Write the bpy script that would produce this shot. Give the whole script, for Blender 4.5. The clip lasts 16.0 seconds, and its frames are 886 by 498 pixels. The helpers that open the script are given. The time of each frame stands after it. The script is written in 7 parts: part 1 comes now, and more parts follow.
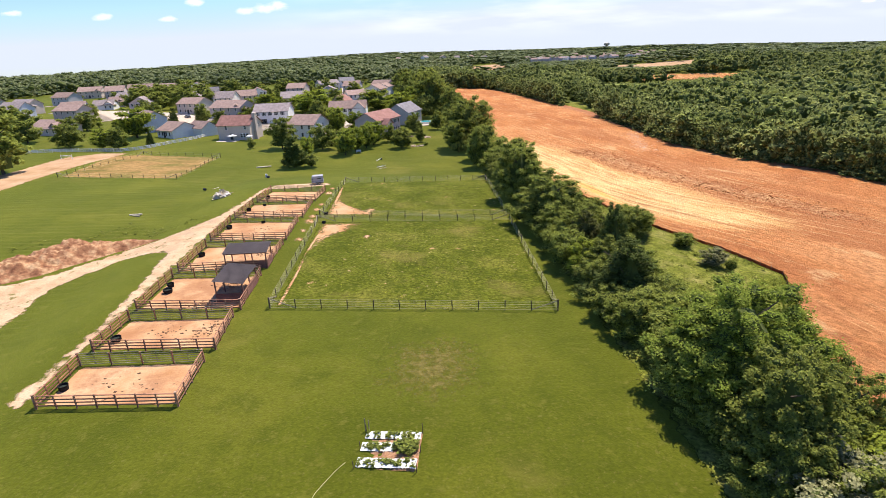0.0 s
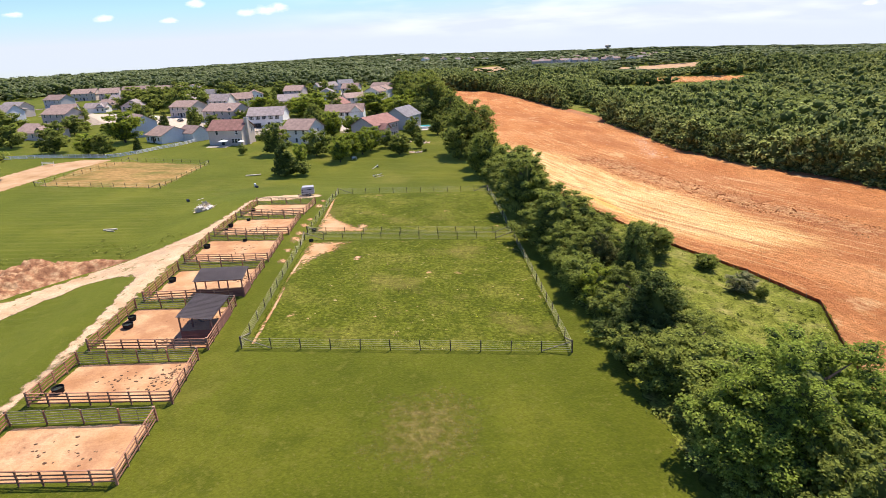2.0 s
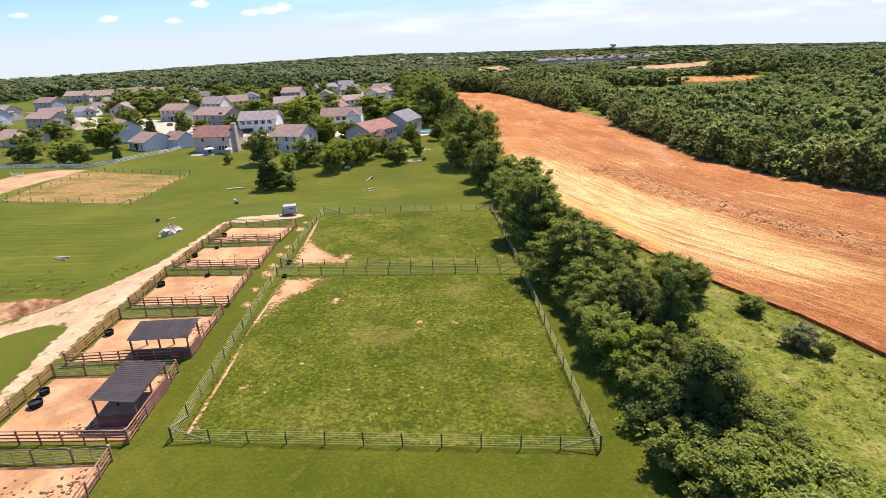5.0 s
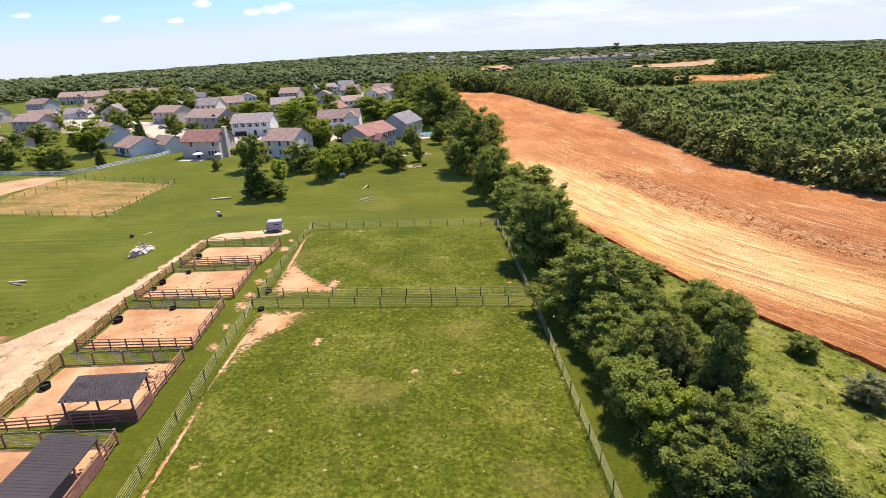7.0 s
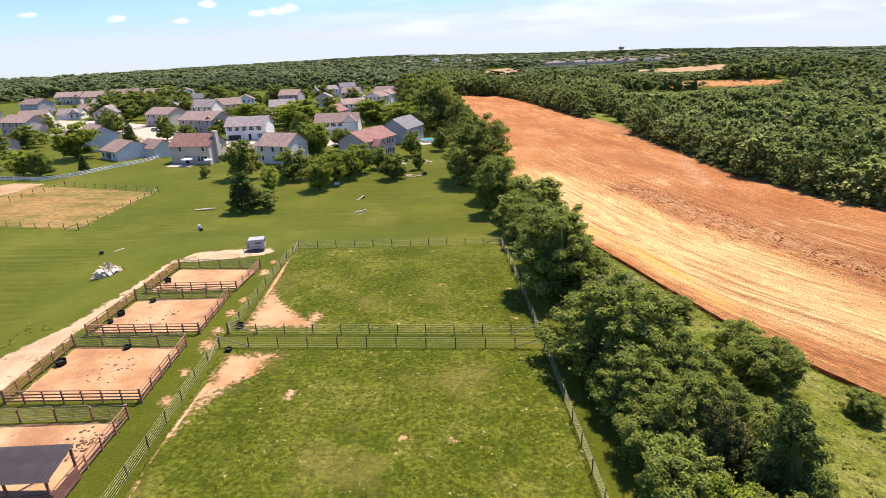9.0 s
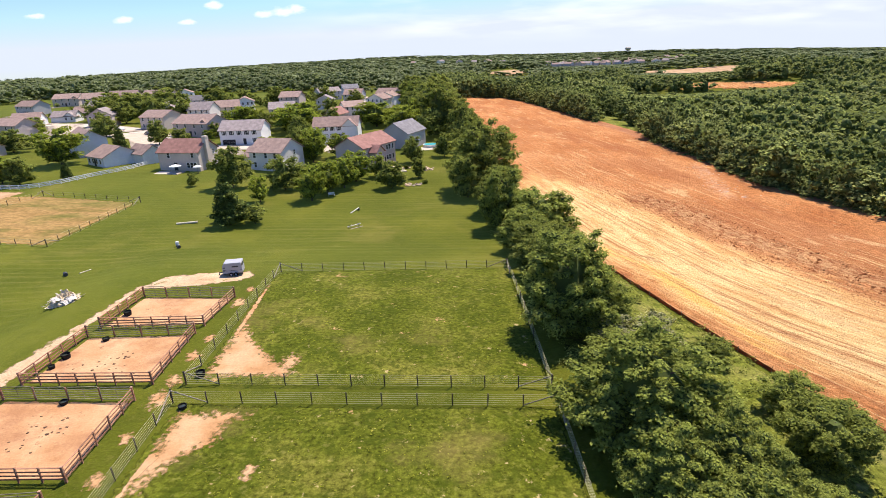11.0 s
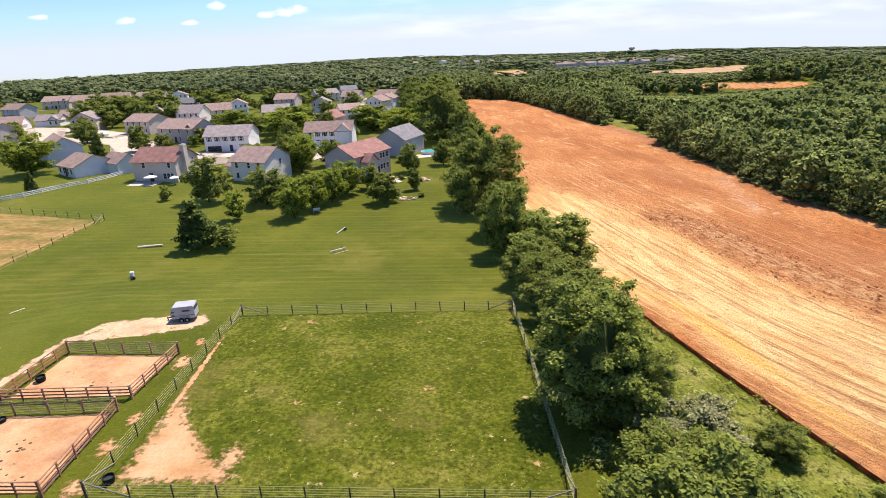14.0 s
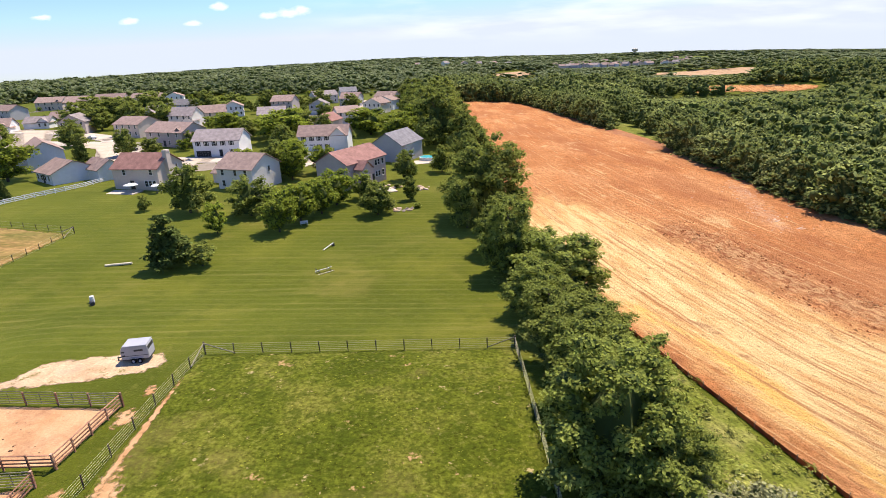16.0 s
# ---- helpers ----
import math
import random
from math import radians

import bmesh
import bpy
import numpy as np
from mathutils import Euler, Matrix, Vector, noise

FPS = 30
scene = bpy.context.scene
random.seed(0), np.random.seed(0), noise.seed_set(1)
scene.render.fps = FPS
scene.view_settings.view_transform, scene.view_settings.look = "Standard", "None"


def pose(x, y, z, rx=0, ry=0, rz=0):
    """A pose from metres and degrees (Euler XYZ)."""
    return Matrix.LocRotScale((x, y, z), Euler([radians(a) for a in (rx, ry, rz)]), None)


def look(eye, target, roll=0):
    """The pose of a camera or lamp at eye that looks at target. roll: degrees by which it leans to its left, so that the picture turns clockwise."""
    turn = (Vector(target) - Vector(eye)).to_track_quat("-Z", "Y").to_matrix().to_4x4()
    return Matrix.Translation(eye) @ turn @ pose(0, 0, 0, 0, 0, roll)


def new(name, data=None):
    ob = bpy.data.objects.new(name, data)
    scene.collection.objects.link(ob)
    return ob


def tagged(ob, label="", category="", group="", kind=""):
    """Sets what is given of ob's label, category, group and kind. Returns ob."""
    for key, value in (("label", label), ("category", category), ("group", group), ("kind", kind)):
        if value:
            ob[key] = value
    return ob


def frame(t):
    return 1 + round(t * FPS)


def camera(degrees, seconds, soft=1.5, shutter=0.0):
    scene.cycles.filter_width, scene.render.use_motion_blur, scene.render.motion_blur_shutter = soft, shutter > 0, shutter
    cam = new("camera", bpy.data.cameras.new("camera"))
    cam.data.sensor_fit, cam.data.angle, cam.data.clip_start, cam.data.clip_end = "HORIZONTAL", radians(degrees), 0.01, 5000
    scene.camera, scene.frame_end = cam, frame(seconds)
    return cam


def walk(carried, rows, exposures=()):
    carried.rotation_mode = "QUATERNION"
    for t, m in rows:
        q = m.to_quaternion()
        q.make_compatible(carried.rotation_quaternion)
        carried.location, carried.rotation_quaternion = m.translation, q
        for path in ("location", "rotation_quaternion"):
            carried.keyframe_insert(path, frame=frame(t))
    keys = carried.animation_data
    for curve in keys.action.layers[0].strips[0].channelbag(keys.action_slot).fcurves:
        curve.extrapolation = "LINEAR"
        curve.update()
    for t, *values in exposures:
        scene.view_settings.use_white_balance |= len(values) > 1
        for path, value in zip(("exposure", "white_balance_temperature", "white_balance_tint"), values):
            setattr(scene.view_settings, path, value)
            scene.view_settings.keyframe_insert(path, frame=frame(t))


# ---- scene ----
cam = camera(78.2, 16.0, soft=0.5)
PATH = [
    (0.0, look((-2.843, 0.983, 28.685), (-1.241, 47.829, 11.280), -2.54)),
    (1.0, look((-2.527, 5.398, 28.681), (-0.922, 52.270, 11.348), -2.48)),
    (2.0, look((-2.061, 9.647, 28.719), (-0.509, 56.547, 11.456), -2.47)),
    (3.0, look((-1.405, 13.816, 28.855), (0.022, 60.728, 11.614), -2.55)),
    (4.0, look((-0.657, 18.304, 29.064), (0.600, 65.192, 11.746), -2.66)),
    (5.2, look((-0.121, 24.378, 29.052), (1.002, 71.279, 11.758), -2.64)),
    (6.5, look((0.423, 31.183, 28.992), (1.326, 78.046, 11.583), -2.94)),
    (7.5, look((0.677, 35.859, 28.969), (1.527, 82.774, 11.700), -2.56)),
    (8.5, look((1.147, 40.554, 28.890), (1.885, 87.508, 11.721), -2.33)),
    (10.2, look((2.123, 48.697, 28.827), (2.543, 95.674, 11.712), -2.37)),
    (11.5, look((2.847, 54.828, 28.816), (2.988, 101.834, 11.772), -2.32)),
    (12.5, look((3.361, 59.331, 28.790), (3.426, 106.334, 11.738), -2.41)),
    (13.5, look((3.812, 63.815, 28.801), (3.793, 110.817, 11.747), -2.45)),
    (14.5, look((4.209, 68.287, 28.813), (4.117, 115.301, 11.793), -2.43)),
    (15.3, look((4.618, 71.845, 28.793), (4.465, 118.871, 11.808), -2.39)),
    (16.0, look((5.106, 74.916, 28.729), (4.879, 121.958, 11.787), -2.31)),
]
walk(cam, PATH)


# ---- world, sun ----
SUN_EL, SUN_AZ = 61.0, 38.0      # degrees above the ground; degrees from +y towards +x
world = bpy.data.worlds.new("world")
scene.world = world
world.use_nodes = True
wn = world.node_tree.nodes
sky = wn.new("ShaderNodeTexSky")
sky.sky_type, sky.sun_disc = "NISHITA", False
sky.sun_elevation, sky.sun_rotation = radians(SUN_EL), radians(SUN_AZ)
sky.air_density, sky.dust_density, sky.ozone_density = 1.0, 0.0, 2.0
wn["Background"].inputs[1].default_value = 0.094
tint = wn.new("ShaderNodeVectorMath")      # a clear, slightly hazy summer sky
tint.operation = "MULTIPLY"
tint.inputs[1].default_value = (0.74, 0.88, 1.34)
world.node_tree.links.new(sky.outputs[0], tint.inputs[0])
haze = wn.new("ShaderNodeVectorMath")      # the glare at the horizon stays below this
haze.operation = "MINIMUM"
haze.inputs[1].default_value = (5.5, 5.98, 6.8)
world.node_tree.links.new(tint.outputs[0], haze.inputs[0])
world.node_tree.links.new(haze.outputs[0], wn["Background"].inputs[0])
sun = new("sun", bpy.data.lights.new("sun", "SUN"))
sun.data.energy, sun.data.angle, sun.data.color = 5.0, radians(0.6), (1.0, 0.888, 0.775)
sun_dir = Vector((math.sin(radians(SUN_AZ)) * math.cos(radians(SUN_EL)), math.cos(radians(SUN_AZ)) * math.cos(radians(SUN_EL)), math.sin(radians(SUN_EL))))
sun.matrix_world = look(sun_dir * 200, (0, 0, 0))
scene.view_settings.exposure = 0.65

# ---- materials ----
def material(name, colours, scale=1.0, rough=0.9, metal=0.0, bump=0.0, bump_scale=20.0, detail=6.0, stretch=(1, 1, 1), turn=0.0,
             spec=0.3, fine=0.0, fine_scale=8.0, island=0.0, random_ob=0.0, coords="Object", stops=None):
    """A surface whose colour runs through colours by a noise of that scale, with a finer noise over it and a bump."""
    m = bpy.data.materials.new(name)
    m.use_nodes = True
    n, l = m.node_tree.nodes, m.node_tree.links
    b = n["Principled BSDF"]
    b.inputs["Roughness"].default_value, b.inputs["Metallic"].default_value = rough, metal
    b.inputs["Specular IOR Level"].default_value = spec
    tc, mp, nz, ramp = n.new("ShaderNodeTexCoord"), n.new("ShaderNodeMapping"), n.new("ShaderNodeTexNoise"), n.new("ShaderNodeValToRGB")
    mp.vector_type = "TEXTURE"
    mp.inputs["Scale"].default_value, mp.inputs["Rotation"].default_value = [1 / v for v in stretch], (0, 0, radians(turn))
    nz.inputs["Scale"].default_value, nz.inputs["Detail"].default_value = scale, detail
    l.new(tc.outputs[coords], mp.inputs[0]); l.new(mp.outputs[0], nz.inputs["Vector"]); l.new(nz.outputs[0], ramp.inputs[0])
    e = ramp.color_ramp.elements
    k = len(colours)
    while len(e) < k:
        e.new(0.5)
    for j in range(k):
        e[j].position = stops[j] if stops else 0.3 + 0.4 * j / max(1, k - 1)
        e[j].color = (*colours[j], 1)
    out = ramp.outputs[0]
    if fine:
        f = n.new("ShaderNodeTexNoise")
        f.inputs["Scale"].default_value, f.inputs["Detail"].default_value, f.inputs["Roughness"].default_value = fine_scale, 5, 0.68
        l.new(mp.outputs[0], f.inputs["Vector"])
        out = scaled(m, out, f.outputs[0], 1 - fine, 1 + fine)
    if island:
        out = scaled(m, out, n.new("ShaderNodeNewGeometry").outputs["Random Per Island"], 1 - island, 1 + island, False)
    if random_ob:
        out = scaled(m, out, n.new("ShaderNodeObjectInfo").outputs["Random"], 1 - random_ob, 1 + random_ob, False)
    l.new(out, b.inputs["Base Color"])
    if bump:
        bn, bp = n.new("ShaderNodeTexNoise"), n.new("ShaderNodeBump")
        bn.inputs["Scale"].default_value, bn.inputs["Detail"].default_value = bump_scale, 5
        bp.inputs["Strength"].default_value, bp.inputs["Distance"].default_value = min(bump, 1.0), 0.1 * max(1, bump)
        l.new(mp.outputs[0], bn.inputs["Vector"]); l.new(bn.outputs[0], bp.inputs["Height"]); l.new(bp.outputs[0], b.inputs["Normal"])
    return m


def scaled(m, colour, factor, low, high, contrast=True):
    """Multiplies a colour by a factor mapped to low..high."""
    n, l = m.node_tree.nodes, m.node_tree.links
    mr, mx = n.new("ShaderNodeMapRange"), n.new("ShaderNodeVectorMath")
    mr.inputs["From Min"].default_value, mr.inputs["From Max"].default_value = (0.3, 0.7) if contrast else (0, 1)
    mr.inputs["To Min"].default_value, mr.inputs["To Max"].default_value = low, high
    mx.operation = "SCALE"
    l.new(factor, mr.inputs["Value"]); l.new(colour, mx.inputs[0]); l.new(mr.outputs[0], mx.inputs["Scale"])
    return mx.outputs[0]


def mixed_in(m, colour, scale, low, high, stretch=(1, 1, 1), turn=0.0, detail=5.0, amount=1.0, attribute="", grain=0.62):
    """Lays a second colour over a material's base colour where a noise (or a mesh attribute) runs from low to high."""
    n, l = m.node_tree.nodes, m.node_tree.links
    b = n["Principled BSDF"]
    old = b.inputs["Base Color"].links[0].from_socket
    mr, mx = n.new("ShaderNodeMapRange"), n.new("ShaderNodeMix")
    mx.data_type = "RGBA"
    tc, mp, nz = n.new("ShaderNodeTexCoord"), n.new("ShaderNodeMapping"), n.new("ShaderNodeTexNoise")
    mp.vector_type = "TEXTURE"
    mp.inputs["Scale"].default_value, mp.inputs["Rotation"].default_value = [1 / v for v in stretch], (0, 0, radians(turn))
    nz.inputs["Scale"].default_value, nz.inputs["Detail"].default_value, nz.inputs["Roughness"].default_value = scale, detail, grain
    l.new(tc.outputs["Object"], mp.inputs[0]); l.new(mp.outputs[0], nz.inputs["Vector"])
    value = nz.outputs[0]
    if attribute:
        at, ad = n.new("ShaderNodeAttribute"), n.new("ShaderNodeMath")
        at.attribute_name, ad.operation = attribute, "ADD"
        l.new(at.outputs["Fac"], ad.inputs[0]); l.new(value, ad.inputs[1])
        value = ad.outputs[0]
    mr.inputs["From Min"].default_value, mr.inputs["From Max"].default_value, mr.inputs["To Max"].default_value = low, high, amount
    l.new(value, mr.inputs["Value"]); l.new(mr.outputs[0], mx.inputs["Factor"])
    l.new(old, mx.inputs["A"]); mx.inputs["B"].default_value = (*colour, 1)
    l.new(mx.outputs["Result"], b.inputs["Base Color"])
    return m


def ragged(m, scale=1.2, hard=6.0):
    """Lets a ground sheet end in a ragged edge: it thins out by a noise towards its border (mesh attribute 'edge')."""
    n, l = m.node_tree.nodes, m.node_tree.links
    b, o = n["Principled BSDF"], n["Material Output"]
    at, nz, tc = n.new("ShaderNodeAttribute"), n.new("ShaderNodeTexNoise"), n.new("ShaderNodeTexCoord")
    at.attribute_name = "edge"
    nz.inputs["Scale"].default_value, nz.inputs["Detail"].default_value = scale, 6
    ad, mu = n.new("ShaderNodeMath"), n.new("ShaderNodeMath")
    ad.operation, mu.operation, mu.use_clamp = "SUBTRACT", "MULTIPLY_ADD", True
    mu.inputs[1].default_value, mu.inputs[2].default_value = hard, 0.0
    l.new(tc.outputs["Object"], nz.inputs["Vector"])
    l.new(at.outputs["Fac"], ad.inputs[0]); l.new(nz.outputs[0], ad.inputs[1])
    ab = n.new("ShaderNodeMath"); ab.operation = "ADD"; ab.inputs[1].default_value = 0.2
    l.new(ad.outputs[0], ab.inputs[0]); l.new(ab.outputs[0], mu.inputs[0])
    tr, mx = n.new("ShaderNodeBsdfTransparent"), n.new("ShaderNodeMixShader")
    l.new(mu.outputs[0], mx.inputs[0]); l.new(tr.outputs[0], mx.inputs[1]); l.new(b.outputs[0], mx.inputs[2]); l.new(mx.outputs[0], o.inputs[0])
    return m


def leafy(name, colours, glow=0.24, island=0.5, scale=0.25):
    """Leaf sprays: varied spray by spray, letting part of the light through."""
    m = material(name, colours, scale=scale, rough=0.85, spec=0.06, island=island, random_ob=0.15)
    n, l = m.node_tree.nodes, m.node_tree.links
    b, o = n["Principled BSDF"], n["Material Output"]
    t, mx = n.new("ShaderNodeBsdfTranslucent"), n.new("ShaderNodeMixShader")
    mx.inputs[0].default_value = glow
    at = n.new("ShaderNodeAttribute")
    at.attribute_name = "tone"
    col = scaled(m, b.inputs["Base Color"].links[0].from_socket, at.outputs["Fac"], 1.3, 2.2, False)
    l.new(col, b.inputs["Base Color"])
    l.new(col, t.inputs[0]); l.new(b.outputs[0], mx.inputs[1]); l.new(t.outputs[0], mx.inputs[2]); l.new(mx.outputs[0], o.inputs[0])
    return m


LAWN = material("mown_grass", [(0.047, 0.058, 0.004), (0.067, 0.077, 0.006), (0.102, 0.103, 0.011)], scale=0.06, rough=0.95, spec=0.05, bump=0.5, bump_scale=5.0, fine=0.30, fine_scale=3.5, detail=10)
mixed_in(LAWN, (0.215, 0.185, 0.050), 1.0, 1.54, 1.68, stretch=(0.035, 0.75, 1), turn=3, detail=6, attribute="mown", amount=0.3)
mixed_in(LAWN, (0.16, 0.130, 0.031), 0.045, 0.56, 0.72, detail=9, amount=0.75)
mixed_in(LAWN, (0.036, 0.048, 0.003), 0.35, 0.50, 0.60, detail=9, amount=0.55, grain=0.70)
mixed_in(LAWN, (0.135, 0.128, 0.020), 0.7, 0.55, 0.64, detail=9, amount=0.5, grain=0.72)
mixed_in(LAWN, (0.20, 0.165, 0.048), 2.6, 0.58, 0.66, detail=5, amount=0.28, grain=0.7)
def mowing(m):
    """Mower passes: narrow bands along x with pale lines of clippings between them, where the mesh attribute 'mown' is set."""
    n, l = m.node_tree.nodes, m.node_tree.links
    b = n["Principled BSDF"]
    old = b.inputs["Base Color"].links[0].from_socket
    tc, wv, at, mu = n.new("ShaderNodeTexCoord"), n.new("ShaderNodeTexWave"), n.new("ShaderNodeAttribute"), n.new("ShaderNodeMath")
    wv.bands_direction, wv.wave_profile = "Y", "SIN"
    wv.inputs["Scale"].default_value, wv.inputs["Distortion"].default_value, wv.inputs["Detail"].default_value, wv.inputs["Detail Scale"].default_value = 0.165, 5.0, 4.0, 0.13
    at.attribute_name, mu.operation = "mown", "MULTIPLY"
    l.new(tc.outputs["Object"], wv.inputs["Vector"]); l.new(wv.outputs["Fac"], mu.inputs[0]); l.new(at.outputs["Fac"], mu.inputs[1])
    banded = scaled(m, old, mu.outputs[0], 1.03, 0.97, False)
    line, thin_, rows, mx = n.new("ShaderNodeMapRange"), n.new("ShaderNodeMath"), n.new("ShaderNodeTexNoise"), n.new("ShaderNodeMix")
    line.inputs["From Min"].default_value, line.inputs["From Max"].default_value, line.inputs["To Min"].default_value, line.inputs["To Max"].default_value = 0.0, 0.14, 0.24, 0.0
    rows.inputs["Scale"].default_value, rows.inputs["Detail"].default_value = 0.35, 6
    l.new(tc.outputs["Object"], rows.inputs["Vector"])
    thin_.operation, mx.data_type = "MULTIPLY", "RGBA"
    l.new(wv.outputs["Fac"], line.inputs["Value"]); l.new(line.outputs[0], thin_.inputs[0]); l.new(at.outputs["Fac"], thin_.inputs[1])
    worn = n.new("ShaderNodeMath")
    worn.operation = "MULTIPLY"
    l.new(thin_.outputs[0], worn.inputs[0]); l.new(rows.outputs[0], worn.inputs[1]); l.new(worn.outputs[0], mx.inputs["Factor"])
    l.new(banded, mx.inputs["A"]); mx.inputs["B"].default_value = (0.24, 0.215, 0.075, 1)
    l.new(mx.outputs["Result"], b.inputs["Base Color"])
mowing(LAWN)
PASTURE = ragged(material("pasture_grass", [(0.054, 0.067, 0.005), (0.084, 0.096, 0.009), (0.135, 0.131, 0.021)], scale=0.16, rough=0.95, spec=0.05, bump=1.0, bump_scale=3.0, fine=0.75, fine_scale=2.6, detail=10))
mixed_in(PASTURE, (0.038, 0.053, 0.004), 0.7, 0.50, 0.57, detail=9, amount=0.6, grain=0.70)
mixed_in(PASTURE, (0.19, 0.165, 0.045), 1.3, 0.57, 0.64, detail=8, amount=0.4, grain=0.7)
mixed_in(PASTURE, (0.40, 0.31, 0.14), 0.8, 0.625, 0.655, detail=9, amount=0.9, grain=0.74)
mixed_in(PASTURE, (0.44, 0.265, 0.125), 0.2, 0.64, 0.67, detail=10, amount=0.9, grain=0.72)
mixed_in(PASTURE, (0.18, 0.138, 0.042), 0.09, 0.56, 0.70, detail=9, amount=0.55)
for grass, weight in ((LAWN, 0.48), (PASTURE, 0.16)):
    gb = grass.node_tree.nodes["Principled BSDF"]
    gb.inputs["Sheen Weight"].default_value, gb.inputs["Sheen Roughness"].default_value = weight, 0.5
    gb.inputs["Sheen Tint"].default_value = (0.59, 0.61, 0.10, 1)
MEADOW = ragged(material("rough_meadow_grass", [(0.090, 0.106, 0.012), (0.148, 0.158, 0.026), (0.225, 0.205, 0.060)], scale=0.3, rough=0.95, spec=0.05, bump=1.0, bump_scale=3.5, fine=0.7, fine_scale=2.8, detail=10))
mixed_in(MEADOW, (0.040, 0.055, 0.007), 0.7, 0.54, 0.66, detail=9, amount=0.7, grain=0.72)
mixed_in(MEADOW, (0.30, 0.235, 0.10), 0.8, 0.62, 0.70, detail=9, amount=0.8, grain=0.74)
DRY = ragged(material("dry_grass", [(0.23, 0.140, 0.045), (0.31, 0.195, 0.072), (0.16, 0.140, 0.036)], scale=0.10, rough=0.95, spec=0.1, bump=0.8, bump_scale=2.0, fine=0.4, fine_scale=1.2, stretch=(0.7, 1.3, 1), detail=10))
mixed_in(DRY, (0.105, 0.105, 0.020), 0.22, 0.49, 0.62, stretch=(0.4, 1.2, 1), detail=9, amount=0.7, grain=0.7)
GRAVEL = ragged(material("gravel", [(0.42, 0.275, 0.155), (0.52, 0.365, 0.22), (0.59, 0.435, 0.28)], scale=0.5, rough=0.95, spec=0.1, bump=0.5, bump_scale=14, fine=0.3, fine_scale=5, detail=10), 0.9)
mixed_in(GRAVEL, (0.13, 0.125, 0.028), 0.55, 0.575, 0.625, detail=9, amount=0.85, grain=0.72)
mixed_in(GRAVEL, (0.28, 0.18, 0.11), 0.25, 0.52, 0.68, detail=9, amount=0.6)
SAND = ragged(material("paddock_sand", [(0.39, 0.20, 0.09), (0.49, 0.285, 0.145), (0.56, 0.36, 0.20)], scale=0.3, rough=0.95, spec=0.1, bump=0.5, bump_scale=5, fine=0.12, fine_scale=4))
mixed_in(SAND, (0.31, 0.150, 0.075), 0.22, 0.47, 0.62, detail=9, amount=0.75, grain=0.70)
mixed_in(SAND, (0.17, 0.085, 0.048), 0.9, 0.615, 0.66, detail=8, amount=0.75, grain=0.72)
BARE = ragged(material("bare_earth", [(0.38, 0.20, 0.085), (0.47, 0.275, 0.135), (0.52, 0.34, 0.19)], scale=0.4, rough=0.95, spec=0.1, bump=0.5, bump_scale=6, fine=0.15, fine_scale=4), 2.2, 4.0)
TRACK = ragged(material("brown_track", [(0.33, 0.20, 0.10), (0.42, 0.27, 0.15), (0.47, 0.33, 0.20)], scale=0.2, rough=0.95, spec=0.1, bump=0.4, bump_scale=6, fine=0.12, fine_scale=3))
def drawn_out(m, colour, scale, low, high, along, detail=6.0, amount=1.0, attribute="", grain=0.62, shift=0.0):
    """Lays a colour over a material in streaks that follow the machine tracks (mesh attributes 'across' and 'down')."""
    n, l = m.node_tree.nodes, m.node_tree.links
    b = n["Principled BSDF"]
    old = b.inputs["Base Color"].links[0].from_socket
    ac, dn, mu, cx, nz, mr, mx = (n.new("ShaderNode" + k) for k in ("Attribute", "Attribute", "Math", "CombineXYZ", "TexNoise", "MapRange", "Mix"))
    ac.attribute_name, dn.attribute_name, mu.operation, mu.inputs[1].default_value, mx.data_type = "across", "down", "MULTIPLY", along, "RGBA"
    cx.inputs[2].default_value = shift
    nz.inputs["Scale"].default_value, nz.inputs["Detail"].default_value, nz.inputs["Roughness"].default_value = scale, detail, grain
    l.new(dn.outputs["Fac"], mu.inputs[0]); l.new(ac.outputs["Fac"], cx.inputs[0]); l.new(mu.outputs[0], cx.inputs[1]); l.new(cx.outputs[0], nz.inputs["Vector"])
    value = nz.outputs[0]
    if attribute:
        at, ad = n.new("ShaderNodeAttribute"), n.new("ShaderNodeMath")
        at.attribute_name, ad.operation = attribute, "ADD"
        l.new(at.outputs["Fac"], ad.inputs[0]); l.new(value, ad.inputs[1])
        value = ad.outputs[0]
    mr.inputs["From Min"].default_value, mr.inputs["From Max"].default_value, mr.inputs["To Max"].default_value = low, high, amount
    l.new(value, mr.inputs["Value"]); l.new(mr.outputs[0], mx.inputs["Factor"])
    l.new(old, mx.inputs["A"]); mx.inputs["B"].default_value = (*colour, 1)
    l.new(mx.outputs["Result"], b.inputs["Base Color"])
    return nz.outputs[0]


CLAY = ragged(material("graded_clay", [(0.37, 0.136, 0.046), (0.455, 0.192, 0.070), (0.53, 0.258, 0.106)], scale=0.09, rough=0.95, spec=0.05, fine=0.4, fine_scale=1.6, stretch=(1.0, 0.5, 1), turn=12, detail=10), 0.5)
drawn_out(CLAY, (0.34, 0.128, 0.050), 0.10, 0.47, 0.57, 0.25, 9, 0.7, shift=3)
drawn_out(CLAY, (0.61, 0.345, 0.130), 0.30, 0.56, 0.74, 0.30, 10, 1.0, "pale", 0.72)
drawn_out(CLAY, (0.75, 0.55, 0.255), 0.55, 0.70, 0.86, 0.16, 10, 0.95, "pale", 0.72, 7)
drawn_out(CLAY, (0.70, 0.42, 0.110), 0.25, 0.72, 0.88, 0.25, 8, 0.85, "yellow", 0.66, 11)
